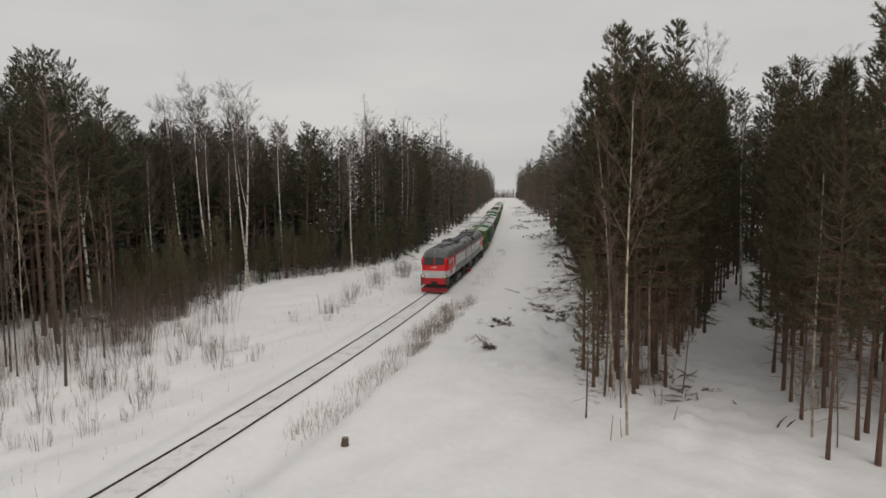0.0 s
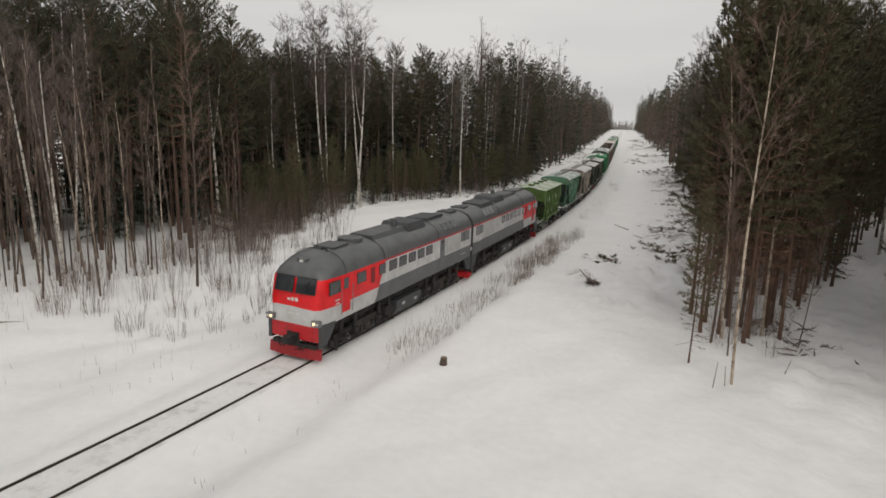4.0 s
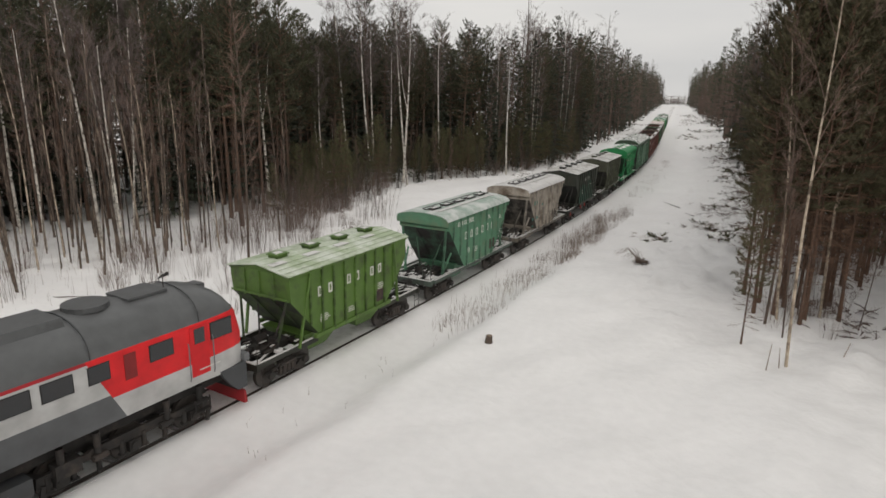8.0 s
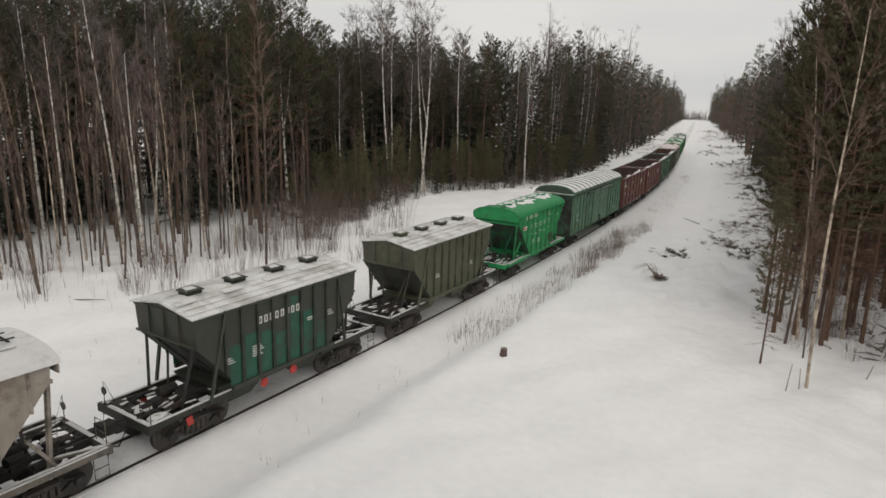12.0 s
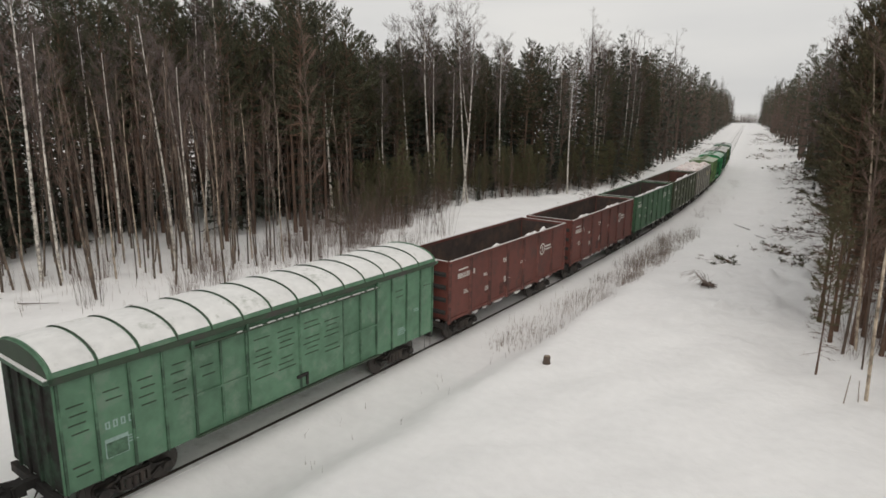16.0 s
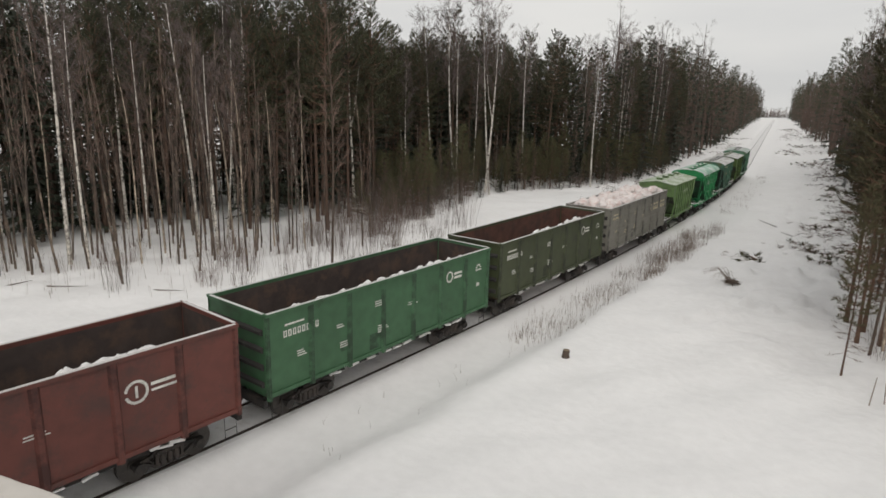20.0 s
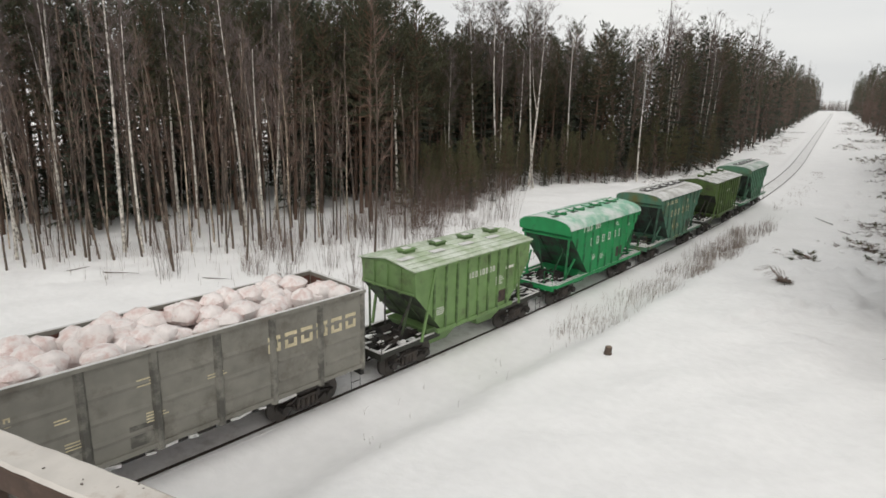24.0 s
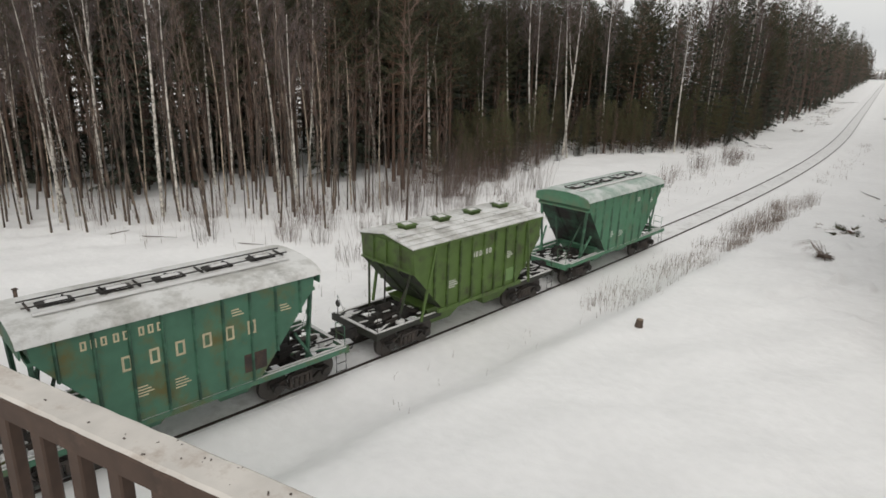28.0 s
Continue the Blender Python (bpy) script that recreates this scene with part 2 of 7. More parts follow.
# ---- geometry helpers ----
class Geo:
    """Gathers vertices and faces for one mesh."""

    def __init__(self):
        self.v, self.f = [], []

    def tube(self, pts, radii, sides=6, cap=True):
        base = len(self.v)
        n = len(pts)
        for i, p in enumerate(pts):
            p = Vector(p)
            a, c = Vector(pts[max(i - 1, 0)]), Vector(pts[min(i + 1, n - 1)])
            d = (c - a).normalized() if (c - a).length > 1e-9 else Vector((0, 0, 1))
            u = d.orthogonal().normalized() if abs(d.z) < 0.95 else Vector((1, 0, 0)).cross(d).normalized()
            w = d.cross(u)
            for k in range(sides):
                t = 2 * math.pi * k / sides
                self.v.append(tuple(p + (u * math.cos(t) + w * math.sin(t)) * radii[i]))
        for i in range(n - 1):
            for k in range(sides):
                k2 = (k + 1) % sides
                self.f.append((base + i * sides + k, base + i * sides + k2, base + (i + 1) * sides + k2, base + (i + 1) * sides + k))
        if cap:
            self.f.append(tuple(base + k for k in reversed(range(sides))))
            self.f.append(tuple(base + (n - 1) * sides + k for k in range(sides)))
        return self

    def bar(self, a, b, r, sides=6):
        return self.tube([a, b], [r, r], sides)

    def tri(self, a, b, c):
        i = len(self.v)
        self.v += [tuple(a), tuple(b), tuple(c)]
        self.f.append((i, i + 1, i + 2))
        return self

    def box(self, c, s, rz=0.0, ry=0.0, rx=0.0):
        m = pose(*c, math.degrees(rx), math.degrees(ry), math.degrees(rz))
        i = len(self.v)
        hx, hy, hz = s[0] / 2, s[1] / 2, s[2] / 2
        for x, y, z in ((-1, -1, -1), (1, -1, -1), (1, 1, -1), (-1, 1, -1), (-1, -1, 1), (1, -1, 1), (1, 1, 1), (-1, 1, 1)):
            self.v.append(tuple(m @ Vector((x * hx, y * hy, z * hz))))
        self.f += [tuple(i + k for k in q) for q in ((3, 2, 1, 0), (4, 5, 6, 7), (0, 1, 5, 4), (1, 2, 6, 5), (2, 3, 7, 6), (3, 0, 4, 7))]
        return self

    def beam(self, a, b, w, h):
        """A square bar from a to b, w across and h high."""
        a, b = Vector(a), Vector(b)
        d = (b - a).normalized()
        side = d.cross(Vector((0, 0, 1)))
        side = side.normalized() if side.length > 1e-3 else Vector((1, 0, 0))
        up = side.cross(d)
        i = len(self.v)
        for p in (a, b):
            for u, w2 in ((-1, -1), (1, -1), (1, 1), (-1, 1)):
                self.v.append(tuple(p + side * (u * w / 2) + up * (w2 * h / 2)))
        self.f += [tuple(i + k for k in q) for q in ((3, 2, 1, 0), (4, 5, 6, 7), (0, 1, 5, 4), (1, 2, 6, 5), (2, 3, 7, 6), (3, 0, 4, 7))]
        return self

    def prism(self, outline, y0, y1):
        """An outline in x and z, drawn out from y0 to y1."""
        i, n = len(self.v), len(outline)
        self.v += [(x, y0, z) for x, z in outline] + [(x, y1, z) for x, z in outline]
        self.f.append(tuple(i + k for k in range(n)))
        self.f.append(tuple(i + n + k for k in reversed(range(n))))
        for k in range(n):
            k2 = (k + 1) % n
            self.f.append((i + k, i + n + k, i + n + k2, i + k2))
        return self

    def loft(self, rings, closed=True, caps=True):
        """Skins rings of equally many points."""
        i, n = len(self.v), len(rings[0])
        for r in rings:
            self.v += [tuple(p) for p in r]
        last = n if closed else n - 1
        for a in range(len(rings) - 1):
            for k in range(last):
                k2 = (k + 1) % n
                self.f.append((i + a * n + k, i + a * n + k2, i + (a + 1) * n + k2, i + (a + 1) * n + k))
        if caps and closed:
            self.f.append(tuple(i + k for k in reversed(range(n))))
            self.f.append(tuple(i + (len(rings) - 1) * n + k for k in range(n)))
        return self

    def drum(self, c, axis, r, w, sides=20):
        """A cylinder of radius r and width w with its axis along x, y or z."""
        d = {"x": Vector((1, 0, 0)), "y": Vector((0, 1, 0)), "z": Vector((0, 0, 1))}[axis] * (w / 2)
        c = Vector(c)
        return self.tube([c - d, c + d], [r, r], sides)

    def mesh(self, name, material, smooth=False, fix=True):
        me = bpy.data.meshes.new(name)
        me.from_pydata(self.v, [], self.f)
        me.materials.append(material)
        if fix:
            bm = bmesh.new()
            bm.from_mesh(me)
            bmesh.ops.recalc_face_normals(bm, faces=bm.faces)
            bm.to_mesh(me)
            bm.free()
        if smooth:
            me.polygons.foreach_set("use_smooth", [True] * len(me.polygons))
            me.set_sharp_from_angle(angle=radians(38))
        me.update()
        return me


def thing(name, label, category, group="", kind=""):
    ob = new(name)
    ob.empty_display_size = 0.2
    return tagged(ob, label, category, group, kind)


def part(name, geo, material, parent, label="", smooth=False, at=None):
    """Links gathered geometry, or a ready mesh, as one mesh object under a thing or a part."""
    me = geo if isinstance(geo, bpy.types.Mesh) else geo.mesh(name, material, smooth)
    ob = new(name, me)
    ob.parent = parent
    if at is not None:
        ob.matrix_basis = at
    if label:
        ob["label"] = label
    return ob


# ---- the line: a long left-hand bend that runs out straight ----
LINE_Y = np.arange(-420.0, 900.0, 0.5)
_k = np.clip((LINE_Y + 31.7) / 181.5, 0, 1)
_slope = 0.2229 + (0.0054 - 0.2229) * _k * _k * (3 - 2 * _k)
LINE_X = np.cumsum(_slope) * 0.5
LINE_X += -13.82 - np.interp(20.0, LINE_Y, LINE_X)
LINE_S = np.cumsum(np.sqrt(1 + _slope**2)) * 0.5
LINE_S -= np.interp(0.0, LINE_Y, LINE_S)


def line_x(y):
    return float(np.interp(y, LINE_Y, LINE_X))


def on_line(s):
    """The place on the line s metres along it."""
    y = float(np.interp(s, LINE_S, LINE_Y))
    return line_x(y), y


def step(a, b, v):
    t = np.clip((v - a) / (b - a), 0, 1)
    return t * t * (3 - 2 * t)


def relief(x, y):
    """The snow's height, for numbers or arrays."""
    x, y = np.asarray(x, float), np.asarray(y, float)
    d = x - np.interp(y, LINE_Y, LINE_X)
    near = step(70, 25, y) * step(-60, -10, y)
    z = -0.075 + 0 * d
    z = z - 0.26 * step(1.3, 2.4, d) - 0.04 * step(2.6, 3.6, d)
    z = z + (0.30 + 0.45 * near) * step(3.5, 5.7, d) + 0.12 * step(5.7, 12, d) + 0.20 * step(14, 22, d)
    z = z - 0.32 * step(-1.4, -2.8, d) - 0.25 * step(-4, -8, d) + 0.45 * step(-9, -20, d)
    rough = step(2.0, 6.0, np.abs(d))
    z = z + rough * (0.13 * np.sin(x * 0.31 + 0.7 * np.sin(y * 0.13)) * np.cos(y * 0.23 + 1.1) + 0.06 * np.sin(x * 0.83 + y * 0.47 + 1.3 * np.sin(x * 0.21)) + 0.035 * np.sin(x * 1.7 - y * 1.3 + np.sin(y * 0.9)))
    wood = step(-16, -22, d) + step(16, 20, d)
    z = z + 0.10 * wood * np.sin(x * 2.1 + y * 0.7) * np.sin(y * 1.9 - x * 0.6)
    return z


def ground_z(x, y):
    return float(relief(x, y))


# ---- the ground: one sheet of snow to the horizon ----
def spread(lo, hi, fine, far):
    """Grid lines: even between lo and hi, then ever wider out to far."""
    mid = np.arange(lo, hi + fine / 2, fine)
    steps = fine * 1.22 ** np.arange(1, 60)
    right = hi + np.cumsum(steps)
    left = lo - np.cumsum(steps)
    return np.r_[[-far], left[left > -far][::-1], mid, right[right < far], [far]]


def build_ground():
    gx, gy = spread(-46, 24, 0.45, 3200.0), spread(4, 150, 0.55, 3200.0)
    xx, yy = np.meshgrid(gx, gy)
    zz = relief(xx, yy)
    zz = np.where(np.hypot(xx, yy) > 900, -0.2, zz)
    rng = np.random.default_rng(4)
    soft = step(1.8, 4.0, np.abs(xx - np.interp(yy, LINE_Y, LINE_X)))
    zz = zz + soft * rng.normal(0, 0.018, zz.shape) * (np.hypot(xx, yy) < 200)
    # two faint wheel tracks that lead from the overpass ramp into the wood
    for off in (-0.85, 0.85):
        cx = np.interp(yy, [0, 14, 24, 34, 46, 90], [3.5, 6.0, 9.0, 11.6, 16.3, 34.0]) + off
        zz = zz - 0.07 * np.exp(-((xx - cx) / 0.28) ** 2) * (yy < 90) * (yy > 2)
    # drifted ridges and a rutted, trodden strip along the foot of the wood
    drift = np.sin(xx * 0.9 + 1.6 * np.sin(yy * 0.35)) * np.sin(yy * 0.62 - 0.5 * xx)
    zz = zz + soft * 0.065 * drift * (np.hypot(xx, yy) < 160)
    lumps = np.clip(rng.normal(-0.4, 0.6, zz.shape), 0, 1.5)
    side = step(6.5, 10.0, xx - np.interp(yy, LINE_Y, LINE_X)) * step(14, 44, yy + 0.0 * xx)
    zz = zz + side * lumps * 0.52 * (yy < 150)
    ny, nx = zz.shape
    v = np.stack([xx.ravel(), yy.ravel(), zz.ravel()], 1)
    i = (np.arange(ny - 1)[:, None] * nx + np.arange(nx - 1)).ravel()
    f = np.stack([i, i + 1, i + 1 + nx, i + nx], 1)
    me = bpy.data.meshes.new("ground")
    me.from_pydata(v.tolist(), [], f.tolist())
    me.materials.append(M["snow"])
    me.polygons.foreach_set("use_smooth", [True] * len(me.polygons))
    tagged(new("ground", me), "deep white snow over the clearing and forest floor", "snow", kind="structure")


build_ground()


def build_rails():
    profile = [(-0.07, -0.17), (0.07, -0.17), (0.075, -0.15), (0.02, -0.12), (0.02, -0.045), (0.037, -0.03), (0.037, -0.004), (0.028, 0.0), (-0.028, 0.0), (-0.037, -0.004), (-0.037, -0.03), (-0.02, -0.045), (-0.02, -0.12), (-0.075, -0.15)]
    track = thing("railway_track", "single track of rusty rails half sunk in snow", "railway track", kind="structure")
    for side in (-1, 1):
        rings = []
        for s in np.r_[np.arange(-330, 150, 3.0), np.arange(150, 640, 10.0)]:
            (x0, y0), (x1, y1) = on_line(s - 0.5), on_line(s + 0.5)
            d = Vector((x1 - x0, y1 - y0, 0)).normalized()
            n = Vector((d.y, -d.x, 0))
            c = Vector(((x0 + x1) / 2, (y0 + y1) / 2, 0)) + n * (side * 0.797)
            rings.append([c + n * a + Vector((0, 0, b)) for a, b in profile])
        part("rail", Geo().loft(rings), M["rail"], track, "dark rusted steel rail")
    # trodden, soot-stained snow between and beside the rails
    rng = np.random.default_rng(12)
    rings = []
    for k in np.r_[np.arange(-200, 160, 1.5), np.arange(160, 640, 8.0)]:
        (x0, y0), (x1, y1) = on_line(k - 0.5), on_line(k + 0.5)
        d = Vector((x1 - x0, y1 - y0, 0)).normalized()
        n = Vector((d.y, -d.x, 0))
        c = Vector(((x0 + x1) / 2, (y0 + y1) / 2, 0))
        h = [-0.3, -0.07, -0.065, -0.075, -0.06, -0.05, -0.065, -0.075, -0.065, -0.07, -0.3]
        o = [-1.10, -0.98, -0.90, -0.80, -0.5, 0.0, 0.45, 0.80, 0.90, 0.98, 1.10]
        rings.append([c + n * (a + (rng.normal(0, 0.05) if abs(a) > 0.95 else 0)) + Vector((0, 0, b + rng.normal(0, 0.006))) for a, b in zip(o, h)])
    bed = Geo().loft(rings, closed=False, caps=False).mesh("snow_bed", M["bed"], True)
    part("snow_bed", bed, None, track, "grey dirty snow between the rails")
    return track


build_rails()


def build_overpass():
    """The deck that the camera stands on, with its timber parapet, crossing above the line."""
    a = math.atan2(0.12, 1.0)
    rail_z = EYE[2] - 1.0
    deck_z = rail_z - 1.12
    m = pose(0, 0.90, 0, 0, 0, math.degrees(a))
    deck = thing("overpass", "snowy road overpass with a concrete deck on piers", "bridge", kind="structure")
    deck.matrix_basis = m
    part("deck", Geo().box((-4, -3.75, deck_z - 0.35), (64, 7.6, 0.7)), M["concrete"], deck)
    part("deck_snow", Geo().box((-4, -3.9, deck_z + 0.03), (63.8, 6.4, 0.06)), M["snow"], deck, "trodden snow on the deck")
    part("kerb", Geo().box((-4, -0.10, deck_z + 0.06), (64, 0.24, 0.12)), M["concrete"], deck)
    for px in (-26.0, -6.5, 12.0, 27.5):
        z0 = -1.2
        part("pier", Geo().box((px, -3.6, (z0 + deck_z - 0.7) / 2), (1.0, 5.6, deck_z - 0.7 - z0)), M["concrete"], deck)
    fence = thing("parapet", "brown timber parapet with a snow-dusted top board and upright balusters", "railing", kind="structure")
    fence.matrix_basis = m
    y0, y1 = -0.045, 0.078
    top = Geo()
    top.loft([[(x, y, rail_z + z) for y, z in ((y0, -0.068), (y1, -0.068), (y1, -0.006), (y1 - 0.006, 0.0), (y0 + 0.006, 0.0), (y0, -0.006))] for x in np.linspace(-12, 6, 13)])
    part("top_board", top, M["wood"], fence)
    rng = np.random.default_rng(8)
    cover = Geo()
    rings = []
    for x in np.arange(-12, 6.01, 0.05):
        w0, w1 = y0 + 0.004 + abs(rng.normal(0, 0.0015)), y1 - 0.003 - abs(rng.normal(0, 0.002))
        h = 0.007 + abs(rng.normal(0, 0.0012))
        rings.append([(x, w0, rail_z), (x, w1, rail_z), (x, w1 - 0.010, rail_z + h), (x, w0 + 0.010, rail_z + h)])
    cover.loft(rings)
    part("snow_crust", cover, M["board_snow"], fence, "thin crust of dirty snow")
    part("bottom_rail", Geo().box((-3, 0.028, rail_z - 0.98), (18, 0.05, 0.10)), M["wood"], fence)
    bal = Geo().loft([[(x, y, rail_z + z) for x, y in ((-0.027, -0.015), (-0.022, -0.021), (0.022, -0.021), (0.027, -0.015), (0.027, 0.015), (0.022, 0.021), (-0.022, 0.021), (-0.027, 0.015))] for z in (-1.03, -0.066)]).mesh("baluster", M["wood"])
    for k in range(-61, 45):
        part("baluster", bal, None, fence, at=pose(-1.660 + 0.169 * k, -0.020, 0))
    crumbs = Geo()
    for _ in range(42):
        x, y = rng.choice((-1.25, -1.0, -0.85)) + rng.normal(0, 0.35), rng.uniform(-0.035, 0.065)
        s = rng.uniform(0.0015, 0.005)
        crumbs.box((x, y, rail_z + 0.009), (s * rng.uniform(0.8, 3), s, s * 0.6), rng.uniform(0, 3))
    part("crumbs", crumbs, M["bark_bits"], fence, "dark crumbs of bark and dirt")


build_overpass()


# ---- the train ----
# x runs forwards, y to the left side, z up from the rail heads
def wheel_mesh(r):
    g = Geo()
    for s in (-1, 1):
        g.drum((0, s * 0.80, 0), "y", r, 0.10, 24)
        g.drum((0, s * 0.745, 0), "y", r + 0.028, 0.03, 24)
        g.drum((0, s * 0.86, 0), "y", r * 0.42, 0.06, 12)
        for k in range(6):
            a = k * math.pi / 3
            g.box((math.cos(a) * r * 0.62, s * 0.853, math.sin(a) * r * 0.62), (0.10, 0.012, 0.05), 0, -a)
    g.drum((0, 0, 0), "y", 0.08, 1.7, 10)
    return g.mesh("wheelset", M["wheel"], True)


WHEEL_SMALL, WHEEL_BIG = wheel_mesh(0.50), wheel_mesh(0.55)
SPINNERS = []


def bogie_mesh():
    """Cast two-axle bogie with deep side frames, spring nests and brake gear."""
    g = Geo()
    for s in (-1, 1):
        y = s * 1.02
        # cast frame: an arched upper member, a dished lower one and two columns
        g.prism([(-1.10, 0.50), (-1.08, 0.60), (-0.55, 0.68), (-0.45, 0.78), (0.45, 0.78), (0.55, 0.68), (1.08, 0.60), (1.10, 0.50), (0.78, 0.55), (0.45, 0.66), (-0.45, 0.66), (-0.78, 0.55)], y - 0.05, y + 0.05)
        g.prism([(-0.84, 0.52), (-0.78, 0.56), (-0.42, 0.34), (0.42, 0.34), (0.78, 0.56), (0.84, 0.52), (0.44, 0.25), (-0.44, 0.25)], y - 0.05, y + 0.05)
        for x in (-0.38, 0.38):
            g.box((x, y, 0.48), (0.09, 0.13, 0.36))
        for x in (-0.925, 0.925):
            g.drum((x, y + s * 0.09, 0.475), "y", 0.15, 0.16, 12)
            g.box((x, y, 0.54), (0.28, 0.20, 0.12))
        for x in (-0.2, 0.0, 0.2):
            g.drum((x, y + s * 0.06, 0.46), "z", 0.085, 0.36, 8)
        g.box((0, y, 0.70), (0.8, 0.24, 0.10))
        g.bar((0.46, y + s * 0.06, 0.30), (0.62, y + s * 0.06, 0.62), 0.022, 5)
    g.box((0, 0, 0.74), (0.42, 2.1, 0.22))
    for x in (-0.45, 0.45):
        g.bar((x, -0.95, 0.42), (x, 0.95, 0.42), 0.04)
        for s in (-1, 1):
            g.box((x, s * 0.80, 0.46), (0.09, 0.12, 0.32))
    g.drum((0, 0, 0.9), "z", 0.2, 0.1, 12)
    return g.mesh("bogie", M["iron"])


def engine_bogie_mesh():
    g = Geo()
    for s in (-1, 1):
        y = s * 1.08
        g.prism([(-2.75, 0.55), (-2.70, 0.86), (-1.35, 0.90), (-1.2, 0.98), (1.2, 0.98), (1.35, 0.90), (2.70, 0.86), (2.75, 0.55), (2.45, 0.52), (2.35, 0.70), (-2.35, 0.70), (-2.45, 0.52)], y - 0.06, y + 0.06)
        for x in (-2.1, 0, 2.1):
            g.box((x, y + s * 0.05, 0.53), (0.36, 0.2, 0.34))
            g.drum((x, y + s * 0.15, 0.53), "y", 0.14, 0.10, 12)
            for dx in (-0.34, 0.34):
                g.drum((x + dx, y + s * 0.02, 0.60), "z", 0.085, 0.42, 8)
                g.box((x + dx, y + s * 0.02, 0.36), (0.22, 0.18, 0.06))
        for x in (-1.05, 1.05):
            g.drum((x, y + s * 0.13, 0.72), "x", 0.11, 0.42, 10)
            g.bar((x, y + s * 0.14, 0.6), (x + 0.35, y + s * 0.12, 0.3), 0.03, 5)
            g.box((x, y + s * 0.02, 0.42), (0.10, 0.12, 0.5))
        g.bar((-2.6, y + s * 0.12, 0.30), (2.6, y + s * 0.12, 0.30), 0.022, 5)
        for x in (-2.62, 2.62):
            g.box((x, y + s * 0.08, 0.36), (0.12, 0.08, 0.5), 0, 0.2)
    for x in (-2.6, -1.05, 1.05, 2.6):
        g.box((x, 0, 0.72), (0.2, 2.1, 0.22))
    return g.mesh("bogie", M["iron"])


BOGIE, ENGINE_BOGIE = bogie_mesh(), engine_bogie_mesh()


def add_bogie(parent, x, big=False):
    b = part("bogie", ENGINE_BOGIE if big else BOGIE, None, parent, at=pose(x, 0, 0))
    for dx in ((-2.1, 0.0, 2.1) if big else (-0.925, 0.925)):
        w = part("wheelset", WHEEL_BIG if big else WHEEL_SMALL, None, b, at=pose(dx, 0, 0.55 if big else 0.50))
        SPINNERS.append((w, big, dx))
    return b


def coupler_mesh():
    g = Geo()
    g.box((-0.35, 0, 1.06), (0.7, 0.22, 0.24))
    g.prism([(0.0, 0.88), (0.30, 0.90), (0.34, 1.2), (0.0, 1.26)], -0.16, 0.22)
    g.box((0.26, -0.15, 1.06), (0.22, 0.12, 0.30), 0.35)
    g.tube([(-0.2, 0.35, 0.95), (0.1, 0.42, 0.55), (0.38, 0.30, 0.62)], [0.03, 0.03, 0.03], 6)
    return g.mesh("coupler", M["iron"], True)


COUPLER = coupler_mesh()


def add_couplers(parent, half):
    part("coupler", COUPLER, None, parent, at=pose(half - 0.22, 0, 0))
    part("coupler", COUPLER, None, parent, at=pose(-half + 0.22, 0, 0, 0, 0, 180))


def lettering(parent, marks, material, y=1.52, label="faded painted markings"):
    """Flat painted marks on both sides: x, z, width, height; on the far side they are mirrored."""
    g = Geo()
    for s in (-1, 1):
        for x, z, w, h in marks:
            g.box((-s * -x, s * y, z), (w, 0.008, h))
    part("lettering", g, material, parent, label)["kind"] = "stuff"


def hollow(x, z, w, h, t):
    """One plain hollow oblong in place of a painted character."""
    return [(x, z + (h - t) / 2, w, t), (x, z - (h - t) / 2, w, t), (x - (w - t) / 2, z, t, h - 2 * t), (x + (w - t) / 2, z, t, h - 2 * t)]


def word(x, z, n, size, gap=1.5):
    """A row of plain hollow oblongs in place of characters."""
    return [q for k in range(n) for q in hollow(x - k * size * gap * 0.62, z, size * 0.56, size * 0.96, size * 0.17)]


def small_print(x, z, rows, width):
    return [(x - (k % 3) * 0.04, z - k * 0.085, width * (0.7 + 0.3 * ((k * 7) % 3) / 2), 0.035) for k in range(rows)]


def engine_shell():
    g = Geo()

    def ring(x, w, zb, top, tilt=0.0):
        drop = 4.47 - top
        half = [(w * 0.97, zb), (w, zb + 0.22), (w, 2.3), (w, 3.38 - drop * 0.25), (w * 0.985, 3.55 - drop * 0.4), (w * 0.90, 3.88 - drop * 0.7), (w * 0.70, 4.20 - drop * 0.9), (w * 0.38, 4.40 - drop), (0.0, 4.47 - drop)]
        pts = [(y, z) for y, z in half] + [(-y, z) for y, z in reversed(half[:-1])]
        return [(x - tilt * max(0.0, z - 2.45), y, z) for y, z in pts]

    g.loft([ring(-8.42, 1.30, 1.15, 4.30), ring(-8.36, 1.42, 1.12, 4.42), ring(-8.1, 1.475, 1.1, 4.47), ring(-4.0, 1.475, 1.1, 4.47), ring(0, 1.475, 1.1, 4.47), ring(4.0, 1.475, 1.1, 4.47), ring(6.6, 1.475, 1.1, 4.47), ring(7.3, 1.46, 1.08, 4.36, 0.04), ring(7.9, 1.40, 1.02, 4.18, 0.12), ring(8.28, 1.30, 0.98, 4.02, 0.22), ring(8.44, 1.16, 0.98, 3.86, 0.26)])
    return g


def slant_x(z):
    return 8.44 - 0.26 * max(0.0, z - 2.45)


